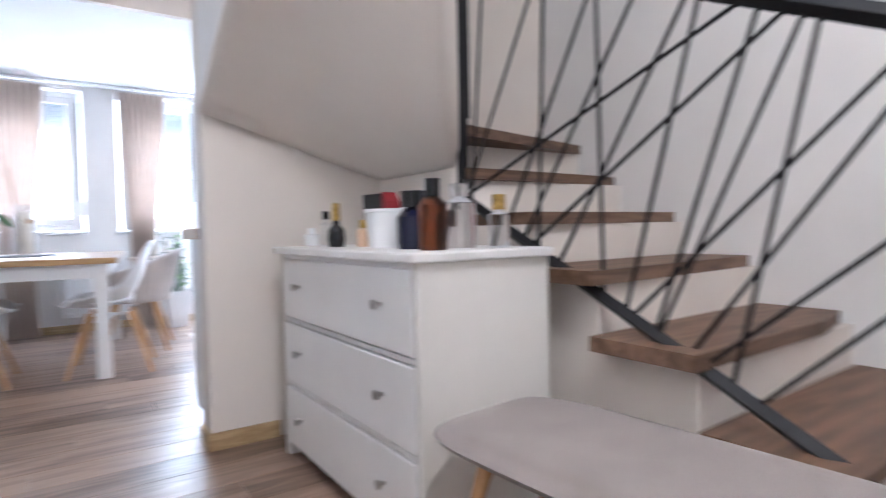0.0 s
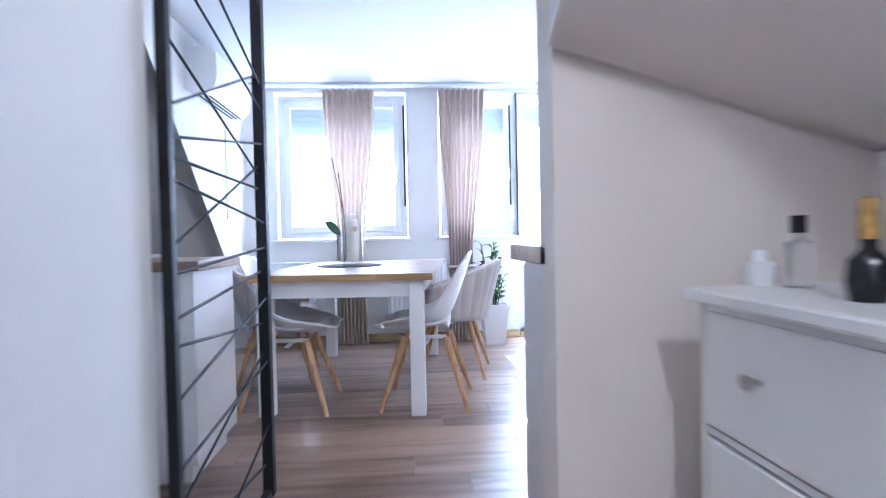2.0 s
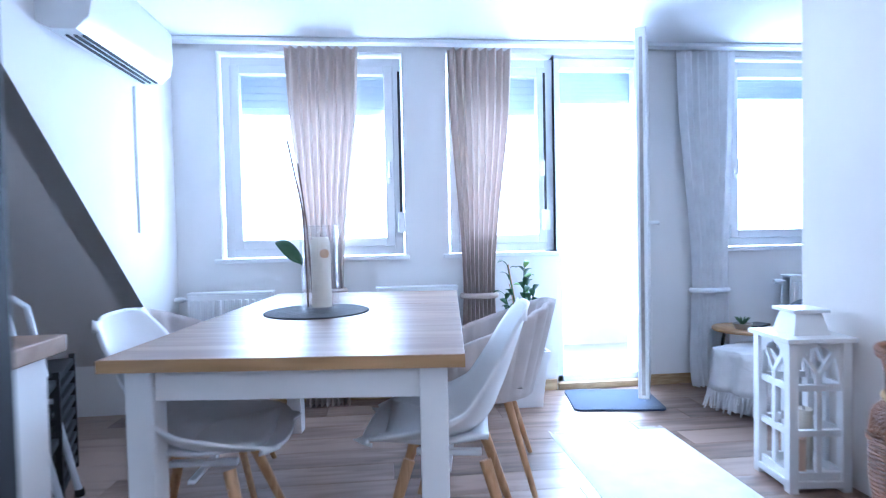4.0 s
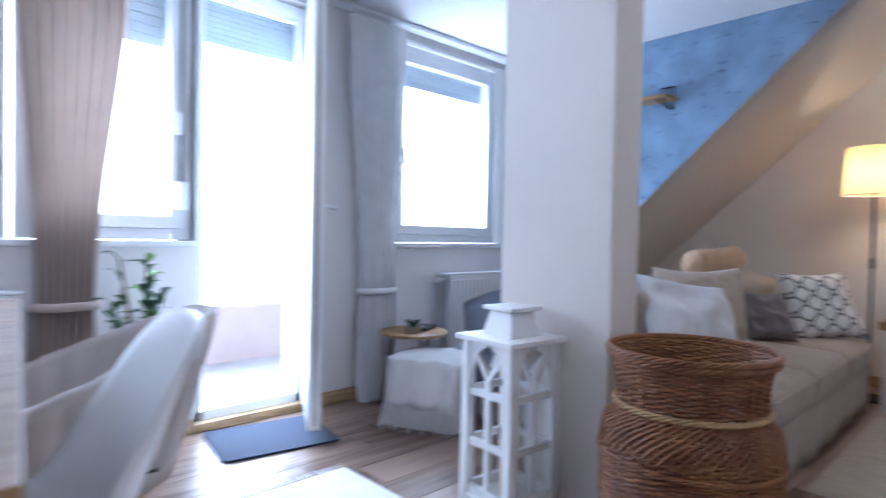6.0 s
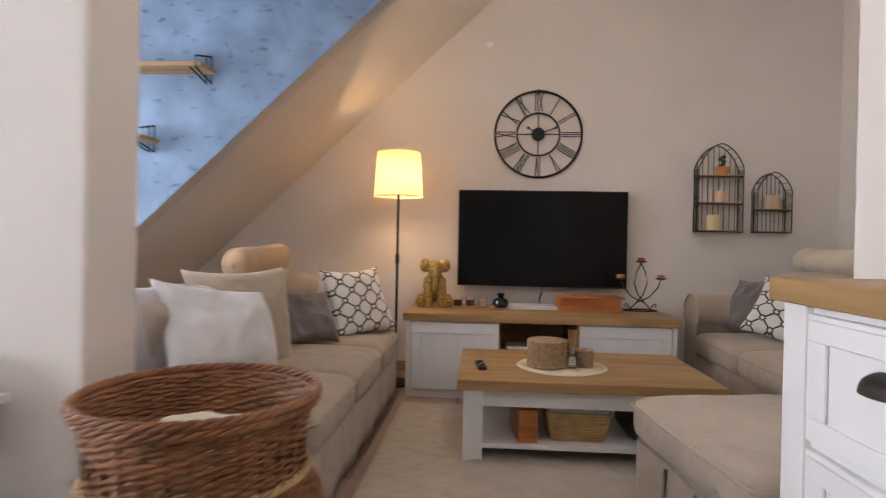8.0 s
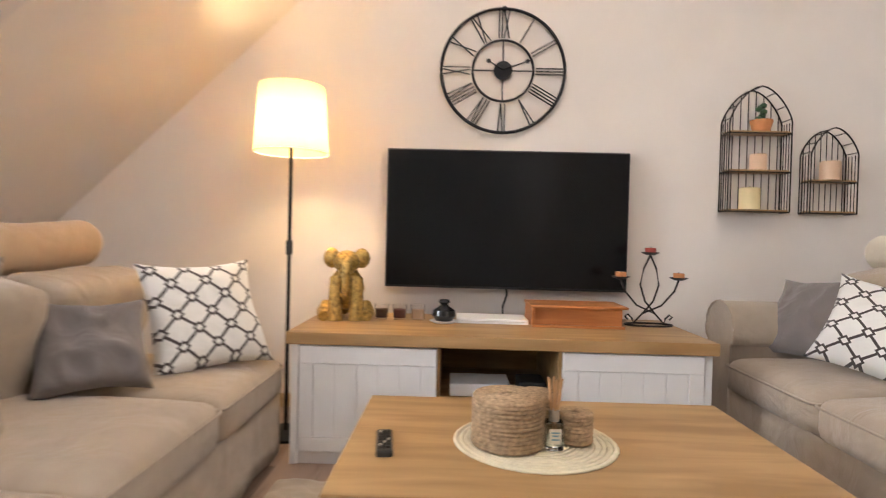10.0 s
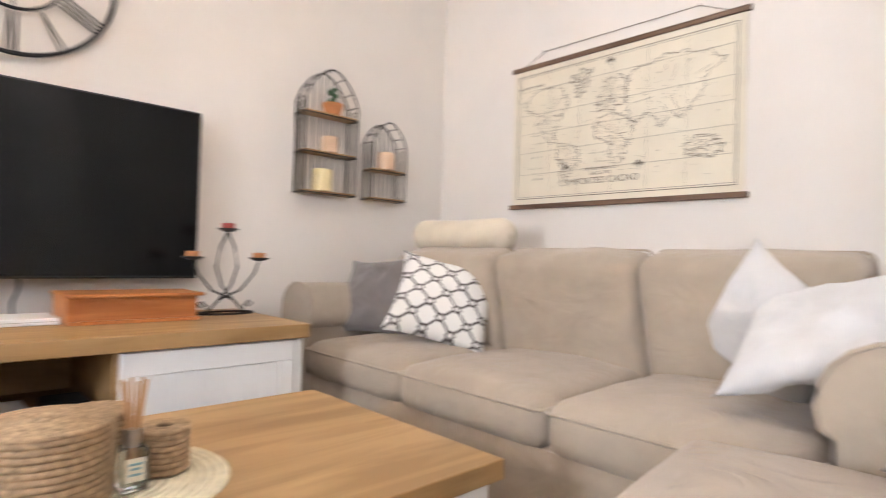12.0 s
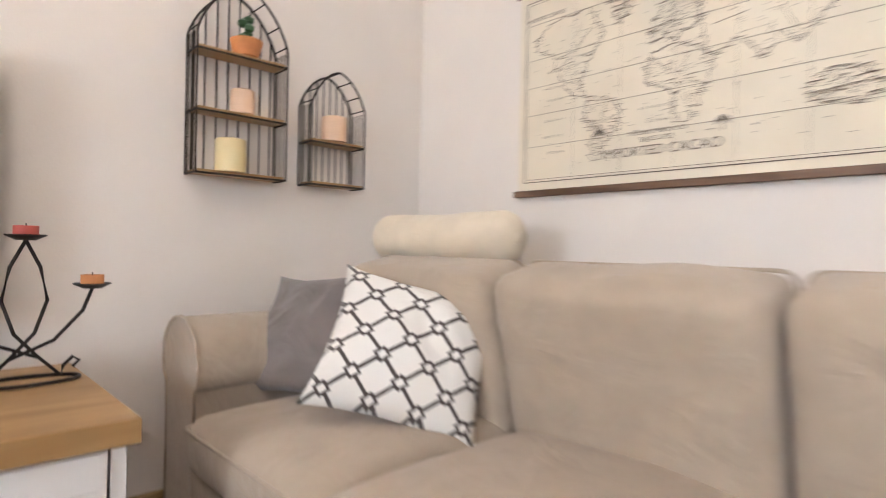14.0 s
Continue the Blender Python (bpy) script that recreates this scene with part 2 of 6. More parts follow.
def box(x0, x1, y0, y1, z0, z1, bevel=0.0, seg=2, bm=None):
    b = bmesh.new()
    bmesh.ops.create_cube(b, size=1)
    for v in b.verts:
        v.co = Vector(((x0 + x1) / 2 + v.co.x * (x1 - x0), (y0 + y1) / 2 + v.co.y * (y1 - y0), (z0 + z1) / 2 + v.co.z * (z1 - z0)))
    if bevel:
        bmesh.ops.bevel(b, geom=list(b.edges), offset=bevel, segments=seg, affect="EDGES", profile=0.5)
    return merge(bm, b)


def merge(bm, b):
    if bm is None:
        return b
    me = bpy.data.meshes.new("tmp")
    b.to_mesh(me)
    b.free()
    bm.from_mesh(me)
    bpy.data.meshes.remove(me)
    return bm


def moved(bm, m):
    bmesh.ops.transform(bm, matrix=m, verts=list(bm.verts))
    return bm


def lathe(profile, seg=32, bm=None):
    """A turned shape from (radius, z) pairs, closed where the radius is nought."""
    b = bmesh.new()
    rings = []
    for r, z in profile:
        if r < 1e-6:
            rings.append([b.verts.new((0, 0, z))])
        else:
            rings.append([b.verts.new((r * math.cos(2 * math.pi * i / seg), r * math.sin(2 * math.pi * i / seg), z)) for i in range(seg)])
    for a, c in zip(rings, rings[1:]):
        for i in range(seg):
            j = (i + 1) % seg
            if len(a) == 1 and len(c) > 1:
                b.faces.new((a[0], c[j], c[i]))
            elif len(c) == 1 and len(a) > 1:
                b.faces.new((a[i], a[j], c[0]))
            elif len(a) > 1:
                b.faces.new((a[i], a[j], c[j], c[i]))
    bmesh.ops.recalc_face_normals(b, faces=list(b.faces))
    return merge(bm, b)


def tube(points, r, seg=8, bm=None, closed=False):
    """A round bar along points; r is a number or one for each point."""
    b = bmesh.new()
    pts = [Vector(p) for p in points]
    n = len(pts)
    rings = []
    ref = Vector((0, 0, 1))
    for i, p in enumerate(pts):
        a, c = pts[i - 1] if (i or closed) else p, pts[(i + 1) % n] if (i < n - 1 or closed) else p
        d = (c - a).normalized()
        side = d.cross(ref)
        if side.length < 1e-3:
            side = d.cross(Vector((1, 0, 0)))
        side.normalize()
        up = side.cross(d)
        rr = r[i] if isinstance(r, (list, tuple)) else r
        rings.append([b.verts.new(p + rr * (side * math.cos(2 * math.pi * k / seg) + up * math.sin(2 * math.pi * k / seg))) for k in range(seg)])
    pairs = list(zip(rings, rings[1:])) + ([(rings[-1], rings[0])] if closed else [])
    for a, c in pairs:
        for k in range(seg):
            j = (k + 1) % seg
            b.faces.new((a[k], a[j], c[j], c[k]))
    if not closed:
        b.faces.new(rings[0][::-1])
        b.faces.new(rings[-1])
    bmesh.ops.recalc_face_normals(b, faces=list(b.faces))
    return merge(bm, b)


def prism(outline, axis, a, c):
    """An outline of (u, v) pairs drawn out along an axis from a to c. axis x: (y, z); y: (x, z); z: (x, y)."""
    b = bmesh.new()
    def at(u, v, w):
        return {"x": (w, u, v), "y": (u, w, v), "z": (u, v, w)}[axis]
    lo = [b.verts.new(at(u, v, a)) for u, v in outline]
    hi = [b.verts.new(at(u, v, c)) for u, v in outline]
    n = len(outline)
    b.faces.new(lo)
    b.faces.new(hi[::-1])
    for i in range(n):
        b.faces.new((lo[i], hi[i], hi[(i + 1) % n], lo[(i + 1) % n]))
    bmesh.ops.recalc_face_normals(b, faces=list(b.faces))
    return b


def sheet(fn, nu, nv, thick=0.0):
    """A surface fn(u, v) with u and v from 0 to 1, with a thickness along its normals."""
    b = bmesh.new()
    g = [[b.verts.new(fn(i / nu, j / nv)) for j in range(nv + 1)] for i in range(nu + 1)]
    for i in range(nu):
        for j in range(nv):
            b.faces.new((g[i][j], g[i + 1][j], g[i + 1][j + 1], g[i][j + 1]))
    if thick:
        b.normal_update()
        bmesh.ops.solidify(b, geom=list(b.faces), thickness=thick)
    bmesh.ops.recalc_face_normals(b, faces=list(b.faces))
    return b


def puff(sx, sy, sz, power=4.0, seg=14, sag=0.0, seed=0):
    """A soft cushion about its centre: full in the middle, thin at the seam round its rim."""
    def side(sign):
        def fn(u, v):
            a, c = 2 * u - 1, 2 * v - 1
            pinch = 1 - 0.05 * (1 - a * a) * abs(c) ** 2 - 0.0
            h = ((1 - abs(a) ** power) * (1 - abs(c) ** power)) ** 0.45
            w = noise.noise((a * 1.7 + seed * 7.1, c * 1.7, sign * 3.3)) * 0.2 * h
            return Vector((a * sx / 2 * (1 - 0.05 * (1 - c * c) * abs(a) ** 3), c * sy / 2 * pinch, sign * sz / 2 * (h + w) - sag * (1 - a * a) * (1 - c * c)))
        return fn
    b = sheet(side(1), seg, seg)
    merge(b, sheet(side(-1), seg, seg))
    bmesh.ops.remove_doubles(b, verts=list(b.verts), dist=0.0005)
    bmesh.ops.recalc_face_normals(b, faces=list(b.faces))
    return b


def structure(name, bm, material, label, category="wall", smooth=0):
    return tagged(part(name, bm, material, None, "", smooth), label, category, "", "structure")


# ---- the large structure ----
WY = 3.45          # inner face of the window wall
CEIL = 2.385        # ceiling of the dormer
TOP = 3.05         # ceiling of the inner room
TVX = 5.10         # wall behind the television
MAPY = -2.0        # wall behind the sofa with the map
LX, RX = -1.43, 3.74   # cheeks of the dormer


KITCHEN = -0.10    # the slope over the kitchen lies this much further in


def roof_y(z, shift=0.0):
    return (3.517 - z) / 0.922 + shift


floor_base = structure("floor", box(-3.2, 5.4, -4.4, 3.8, -0.12, -0.012), PLANK, "brown wood-look laminate floor running through the rooms", "floor")


def wall_with_openings(name, x0, x1, z1, y0, y1, holes, material, label):
    """A wall along x, built of piers and spandrels round its openings (x0, x1, z0, z1)."""
    bm = None
    x = x0
    for hx0, hx1, hz0, hz1 in sorted(holes):
        bm = box(x, hx0, y0, y1, 0, z1, bm=bm)
        if hz0 > 0:
            bm = box(hx0, hx1, y0, y1, 0, hz0, bm=bm)
        bm = box(hx0, hx1, y0, y1, hz1, z1, bm=bm)
        x = hx1
    bm = box(x, x1, y0, y1, 0, z1, bm=bm)
    return structure(name, bm, material, label)


W1, W2, DOOR, W3 = (-1.15, 0.055, 0.96, 2.325), (0.35, 1.10, 0.96, 2.325), (1.10, 1.74, 0.02, 2.325), (2.33, 3.42, 0.96, 2.325)
wall_with_openings("wall_north", LX - 0.15, RX + 0.15, CEIL + 0.1, WY, WY + 0.3, [W1, W2, DOOR, W3], PLASTER, "white painted window wall with three windows and a balcony door")
for name, x, material, label in (("wall_dormer_west", LX, PLASTER, "white painted cheek wall of the dormer"), ("wall_dormer_east", RX, BLUE_WALL, "blue sponge-painted cheek wall of the dormer")):
    dx = -0.12 if x == LX else 0.12
    dy = KITCHEN if x == LX else 0
    bm = prism([(roof_y(CEIL + 0.1, dy), CEIL + 0.1), (WY, CEIL + 0.1), (WY, 3.517 - 0.922 * (WY - dy)), (roof_y(CEIL, dy), CEIL)], "x", min(x, x + dx), max(x, x + dx))
    structure(name, bm, material, label)


def roof_slab(x0, x1, z0, z1, shift=0.0):
    ya, yb = roof_y(z0, shift), roof_y(z1, shift)
    return prism([(ya, z0), (yb, z1), (yb + 0.14, z1 + 0.14), (ya + 0.14, z0 + 0.14)], "x", x0, x1)


structure("ceiling_slope_east", roof_slab(RX + 0.004, TVX + 0.1, 0.42, TOP + 0.1), PLASTER_WARM, "warm white sloped ceiling over the corner sofa", "ceiling")
structure("ceiling_slope_west", roof_slab(-3.2, LX - 0.004, 0.2, TOP + 0.2, KITCHEN), PLASTER, "white sloped ceiling over the kitchen", "ceiling")
structure("ceiling_slope", roof_slab(LX - 0.003, RX + 0.003, CEIL, TOP + 0.1), PLASTER_WARM, "white sloped strip of ceiling above the dormer", "ceiling")
structure("wall_knee_east", box(RX, TVX + 0.1, roof_y(0.42) - 0.02, roof_y(0.42) + 0.12, 0, 0.5), PLASTER_WARM, "low white knee wall under the slope")
structure("wall_knee_west", box(-3.2, LX, roof_y(0.3, KITCHEN) - 0.02, roof_y(0.3, KITCHEN) + 0.12, 0, 0.4), PLASTER, "low white knee wall under the slope")
structure("ceiling_dormer", box(LX - 0.1, RX + 0.1, roof_y(CEIL) - 0.02, WY + 0.3, CEIL, CEIL + 0.12), CEILING, "plain white painted ceiling of the dormer", "ceiling")
structure("ceiling", box(-3.2, TVX + 0.2, -4.4, roof_y(TOP) + 0.05, TOP, TOP + 0.12), CEILING, "plain white painted ceiling of the inner rooms", "ceiling")
structure("wall_east", box(TVX, TVX + 0.15, MAPY - 0.15, 3.4, 0, TOP + 0.2), PLASTER_WARM, "warm white wall behind the television")
structure("wall_south", box(2.3, TVX, MAPY - 0.15, MAPY, 0, TOP), PLASTER_WARM, "warm white wall behind the sofa with the wall map")
structure("wall_partition", box(2.18, 2.3, -4.0, -0.62, 0, TOP), PLASTER, "white partition wall beside the stairs")
structure("wall_west", box(-3.3, -3.2, -4.4, 3.6, 0, TOP + 0.1), PLASTER, "white end wall of the kitchen")
structure("wall_hall_west", box(-0.80, -0.63, -4.1, -0.46, 0, TOP), PLASTER, "white hall wall with switches and a mirror")
structure("wall_hall_south", box(-3.2, 2.3, -4.25, -4.1, 0, TOP), PLASTER, "white end wall of the hall")
structure("wall_stair", box(0.33, 2.3, -0.5, -0.36, 0, TOP), PLASTER_WARM, "white wall under and behind the stairs")
structure("wall_kitchen_south", box(-3.2, -0.82, -0.9, -0.78, 0, TOP), PLASTER, "white wall behind the kitchen units")
structure("pillar", box(1.86, 2.055, 1.58, 2.09, 0, CEIL + 0.02, 0.008), PLASTER_WARM, "square white plastered pillar between dining and living area", "pillar")

# sky and balcony outside
tagged(part("backdrop", box(-9, 12, 8.0, 8.05, -4, 9), DAYWHITE), "bright white overcast sky outside the windows", "sky", "", "structure")
structure("balcony_floor", box(-2, 4.2, 3.76, 5.0, -0.25, -0.02), mat("pale_balcony_tiles", (0.62, 0.58, 0.54), 0.7, 0, 6, 0.06), "pale tiled floor of the balcony", "floor")
structure("balcony_parapet", box(-2, 4.2, 5.0, 5.12, -0.25, 0.42, 0.01), mat("pale_pink_render", (0.62, 0.50, 0.46), 0.85, 0, 6, 0.05), "low pale pink rendered parapet of the balcony", "parapet")

# skirting boards
for i, (x0, x1, y0, y1) in enumerate(((LX, 1.09, WY - 0.016, WY), (1.75, RX, WY - 0.016, WY), (0.33, 0.62, -0.516, -0.5), (0.314, 0.33, -0.516, -0.36),
                                      (2.3, TVX, MAPY, MAPY + 0.016), (TVX - 0.016, TVX, MAPY, 3.2), (-0.63, -0.614, -4.1, -0.46))):
    structure("baseboard", box(x0, x1, y0, y1, 0, 0.075, 0.003), SKIRT, "light wooden skirting board", "baseboard")


def window(name, x0, x1, z0, z1, label, handle_side=1, sashes=1, drop=0.29):
    w = thing(name, label, "window", pose(0, 0, 0), "", "structure")
    ya, yb = WY + 0.045, WY + 0.115
    fr = 0.055
    for a, c, d, e in ((x0, x0 + fr, z0, z1), (x1 - fr, x1, z0, z1), (x0 + fr, x1 - fr, z0, z0 + fr), (x0 + fr, x1 - fr, z1 - fr, z1)):
        part("window_frame", box(a, c, ya, yb, d, e, 0.004), PVC, w)
    sw = (x1 - x0 - 2 * fr) / sashes
    for s in range(sashes):
        a, c = x0 + fr + s * sw, x0 + fr + (s + 1) * sw
        bm = None
        for p, q, d, e in ((a, a + 0.06, z0 + fr, z1 - fr), (c - 0.06, c, z0 + fr, z1 - fr), (a + 0.06, c - 0.06, z0 + fr, z0 + fr + 0.06), (a + 0.06, c - 0.06, z1 - fr - 0.06, z1 - fr)):
            bm = box(p, q, ya - 0.018, yb - 0.02, d, e, 0.006, bm=bm)
        part("sash", bm, PVC, w)
        pane = part("pane", box(a + 0.058, c - 0.058, ya + 0.02, ya + 0.026, z0 + fr + 0.058, z1 - fr - 0.058), PANE, w)
        pane.visible_shadow = False
        hx = c - 0.03 if handle_side > 0 else a + 0.03
        bm = box(hx - 0.012, hx + 0.012, ya - 0.03, ya - 0.018, z0 + 0.48, z0 + 0.56, 0.004)
        bm = tube([(hx, ya - 0.03, z0 + 0.52), (hx, ya - 0.06, z0 + 0.52), (hx, ya - 0.062, z0 + 0.62)], 0.009, 8, bm)
        part("handle", bm, PVC, w, smooth=40)
    n = max(3, round(drop / 0.045))
    for i in range(n):
        z = z1 - fr - 0.02 - (i + 1) * drop / n
        part("slat", box(x0 + 0.05, x1 - 0.05, yb + 0.02, yb + 0.032, z, z + drop / n + 0.001, 0.004, 1), SHUTTER, w)
    return w


def sill(x0, x1, z):
    return tagged(part("window_sill", box(x0, x1, WY - 0.03, WY + 0.045, z - 0.03, z, 0.006), PVC), "white moulded window sill board", "sill", "", "structure")


window("window_1", -1.13, 0.045, 0.975, 2.30, "white plastic window with a half-raised blue-grey shutter", 1)
window("window_2", 0.37, 1.10, 0.975, 2.30, "white plastic window beside the balcony door, shutter partly down", 1)
window("window_3", 2.35, 3.40, 0.975, 2.30, "white plastic window with a blue-grey roller shutter", -1, 1, 0.17)
sill(-1.19, 0.08, 0.97), sill(0.31, 1.115, 0.97), sill(2.3, 3.45, 0.97)
for x in (0.03, 1.03, 2.36):
    belt = thing("shutter_belt", "white shutter belt winder on the wall beside the window", "shutter winder", pose(x, WY + 0.02, 0))
    part("box", box(-0.022, 0.022, -0.05, 0, 1.12, 1.26, 0.008), PVC, belt)
    part("belt", box(-0.008, 0.008, -0.018, -0.014, 1.26, 2.2), BLACK_MATT if x > 0 and x < 2 else SHUTTER, belt)

# the balcony door: frame, raised shutter, and its sash standing open into the room
door = thing("door_1", "open white plastic balcony door with a half-raised shutter", "door", pose(0, 0, 0), "", "structure")
for a, c, d, e in ((1.105, 1.155, 0.02, 2.31), (1.69, 1.735, 0.02, 2.31), (1.155, 1.69, 2.25, 2.31), (1.105, 1.735, 0.02, 0.09)):
    part("door_frame", box(a, c, WY + 0.04, WY + 0.12, d, e, 0.005), PVC, door)
for i in range(8):
    part("slat", box(1.14, 1.71, WY + 0.13, WY + 0.146, 2.24 - (i + 1) * 0.028, 2.24 - i * 0.028 + 0.001, 0.003, 1), SHUTTER, door)
leaf = part("door_leaf", box(-0.035, 0.03, -0.62, 0.0, 0.075, 2.32, 0.008), PVC, door, "white door leaf standing open")
leaf.matrix_basis = pose(1.745, WY - 0.005, 0, 0, 0, -27)
part("edge_strip", box(-0.012, 0.008, -0.624, -0.619, 0.1, 2.26), CHROME, leaf, "metal lock strip on the door's edge")
part("glazing", box(-0.039, 0.034, -0.53, -0.09, 0.35, 2.18, 0.003), LACQUER, leaf)
part("door_handle", tube([(0.03, -0.575, 1.15), (0.085, -0.575, 1.15), (0.088, -0.47, 1.145)], 0.011, 8), PVC, leaf, smooth=40)
structure("threshold", box(1.10, 1.74, WY - 0.02, WY + 0.04, 0, 0.045, 0.004), SKIRT, "light wooden step under the balcony door", "threshold")

# curtain track
track = tagged(part("curtain_track", box(LX + 0.01, 3.6, WY - 0.11, WY - 0.03, CEIL - 0.03, CEIL - 0.004, 0.004), PVC), "white double curtain track under the ceiling", "curtain rail", "", "structure")


def curtain(label, x0, x1, tie0, tie1, tie_z, b0, b1, material, band=True, folds=9, seed=0):
    """A gathered curtain that hangs from the track and is drawn in by a band at tie_z."""
    c = thing("curtain", label, "curtain", pose(0, WY - 0.09, 0), "curtains at the windows")
    z1, z0 = CEIL - 0.06, 0.012
    def fn(u, v):
        z = z1 + (z0 - z1) * v
        if z > tie_z:
            k = (z1 - z) / (z1 - tie_z)
            k = k * k * (3 - 2 * k) if k > 0.25 else k * 0.62
            k = min(1, max(0, k))
            a, e = x0 + (tie0 - x0) * k, x1 + (tie1 - x1) * k
        else:
            k = (tie_z - z) / (tie_z - z0)
            a, e = tie0 + (b0 - tie0) * k, tie1 + (b1 - tie1) * k
        w = noise.noise((u * 5 + seed, v * 1.3, seed * 2.1))
        amp = 0.032 * (1 if z > tie_z else 1.2)
        return Vector((a + (e - a) * u + 0.006 * w, amp * math.sin(u * folds * 2 * math.pi + 1.4 * w) + 0.012 * w - (0.05 * max(0, 1 - z / 0.25) ** 2), z))
    part("drape", sheet(fn, folds * 10, 34), material, c, smooth=1)
    if band:
        bm = tube([((tie0 + tie1) / 2 + (tie1 - tie0) * 0.54 * math.cos(t * math.pi / 12), 0.055 * math.sin(t * math.pi / 12), tie_z) for t in range(24)], 0.02, 6, None, True)
        part("tie_band", bm, material, c, smooth=1)
    return c


curtain("gathered beige curtain hanging in front of the window", -0.70, -0.23, -0.60, -0.36, 0.75, -0.61, -0.33, BEIGE_CURTAIN, True, 8, 1)
curtain("gathered beige curtain tied back beside the window", 0.35, 0.785, 0.43, 0.645, 0.69, 0.40, 0.66, BEIGE_CURTAIN, True, 8, 2)
curtain("gathered white sheer curtain tied with a band", 1.94, 2.36, 2.05, 2.29, 0.675, 2.02, 2.31, WHITE_CURTAIN, True, 8, 3)


def radiator(x0, x1, label):
    r = thing("radiator", label, "radiator", pose(0, WY - 0.09, 0), "radiators under the windows")
    part("front_panel", box(x0, x1, -0.05, -0.04, 0.16, 0.75, 0.004), PVC, r)
    n = int((x1 - x0) / 0.042)
    for i in range(n):
        x = x0 + 0.03 + i * (x1 - x0 - 0.06) / max(1, n - 1)
        part("rib", box(x - 0.012, x + 0.012, -0.062, -0.05, 0.19, 0.72, 0.005, 1), PVC, r)
    part("top_grille", box(x0 - 0.003, x1 + 0.003, -0.055, 0.05, 0.75, 0.765, 0.004), PVC, r)
    part("back_panel", box(x0, x1, 0.04, 0.05, 0.16, 0.75, 0.004), PVC, r)
    part("bracket", box(x0 + 0.1, x1 - 0.1, 0.05, 0.09, 0.3, 0.34), PVC, r)
    bm = lathe([(0, 0), (0.016, 0), (0.018, 0.03), (0.016, 0.06), (0, 0.06)], 14)
    moved(bm, pose(x0 - 0.09, -0.0, 0.72, 0, 90, 0))
    part("valve", tube([(x0 - 0.05, 0, 0.72), (x0, 0, 0.72)], 0.008, 8, bm), PVC, r, smooth=40)


radiator(-1.33, -0.81, "white ribbed panel radiator under the window")
radiator(-0.15, 0.385, "white ribbed panel radiator under the window")
radiator(2.74, 3.5, "white ribbed panel radiator under the window")

# ---- hall ----
def dresser():
    d = thing("chest_of_drawers", "white three-drawer chest with small metal knobs in the hall", "chest of drawers", pose(0.58, -1.77, 0))
    w, dp, h = 1.07, 0.475, 0.86
    part("top", box(-0.025, dp + 0.005, -0.02, w + 0.02, h - 0.028, h, 0.006), LACQUER, d)
    part("side_panel", box(0.004, dp, 0, 0.022, 0.0, h - 0.028, 0.003), LACQUER_WARM, d)
    part("side_panel", box(0.004, dp, w - 0.022, w, 0.0, h - 0.028, 0.003), LACQUER_WARM, d)
    part("back_panel", box(dp - 0.012, dp - 0.002, 0.022, w - 0.022, 0.08, h - 0.03), LACQUER_WARM, d)
    part("plinth", box(0.03, 0.05, 0.022, w - 0.022, 0.04, 0.09), LACQUER, d)
    for y in (0.0, w - 0.045):
        part("foot", box(0.0, 0.045, y, y + 0.045, 0, 0.1, 0.004), LACQUER, d)
    part("rail", box(0.006, 0.03, 0.022, w - 0.022, h - 0.05, h - 0.03), LACQUER, d)
    dh = 0.235
    for i in range(3):
        z = 0.055 + i * (dh + 0.027)
        f = part("drawer", box(0.0, 0.02, 0.03, w - 0.03, z, z + dh, 0.004), LACQUER, d)
        part("drawer_box", box(0.02, dp - 0.03, 0.04, w - 0.04, z + 0.02, z + dh - 0.03), LACQUER_WARM, f)
        part("rail", box(0.008, 0.03, 0.022, w - 0.022, z + dh + 0.006, z + dh + 0.02), LACQUER, d)
        for y in (0.2, w - 0.2):
            bm = lathe([(0, 0), (0.006, 0), (0.006, 0.012), (0.014, 0.02), (0.0145, 0.028), (0, 0.03)], 14)
            moved(bm, pose(0, y, z + dh * 0.55, 0, -90, 0))
            part("knob", bm, CHROME, f, "dull metal knob", 40)


dresser()

def bottle(name, label, at, prof, material, cap=None, cap_material=None):
    b = thing(name, label, "bottle" if "bottle" in name else name.replace("_", " "), pose(*at), "bottles and boxes on the chest")
    part("body", lathe(prof, 24), material, b, smooth=40)
    if cap:
        part("cap", lathe(cap, 20), cap_material, b, smooth=40)
    return b


H = 0.86
AMBER, NAVY, CLEAR = glass("amber_glass", (0.30, 0.08, 0.03), 0.05), mat("navy_glass", (0.012, 0.014, 0.04), 0.1), glass("pale_glass", (0.93, 0.96, 1.0), 0.02)
bottle("perfume_bottle", "small clear perfume bottle with black cap", (0.76, -0.76, H), [(0, 0), (0.026, 0), (0.026, 0.09), (0.008, 0.10), (0.008, 0.11), (0, 0.11)], CLEAR, [(0, 0.11), (0.015, 0.11), (0.015, 0.145), (0, 0.145)], BLACK)
bottle("cream_jar", "small white cream jar with lid", (0.72, -0.70, H), [(0, 0), (0.03, 0), (0.032, 0.045), (0.02, 0.05), (0, 0.05)], CERAMIC, [(0, 0.05), (0.016, 0.05), (0.016, 0.075), (0, 0.075)], PVC)
bottle("gold_bottle", "round black and gold perfume bottle", (0.70, -1.0, H), [(0, 0), (0.028, 0.0), (0.034, 0.03), (0.03, 0.065), (0.013, 0.085), (0.013, 0.1), (0, 0.1)], BLACK, [(0, 0.1), (0.017, 0.1), (0.014, 0.165), (0, 0.17)], GOLD)
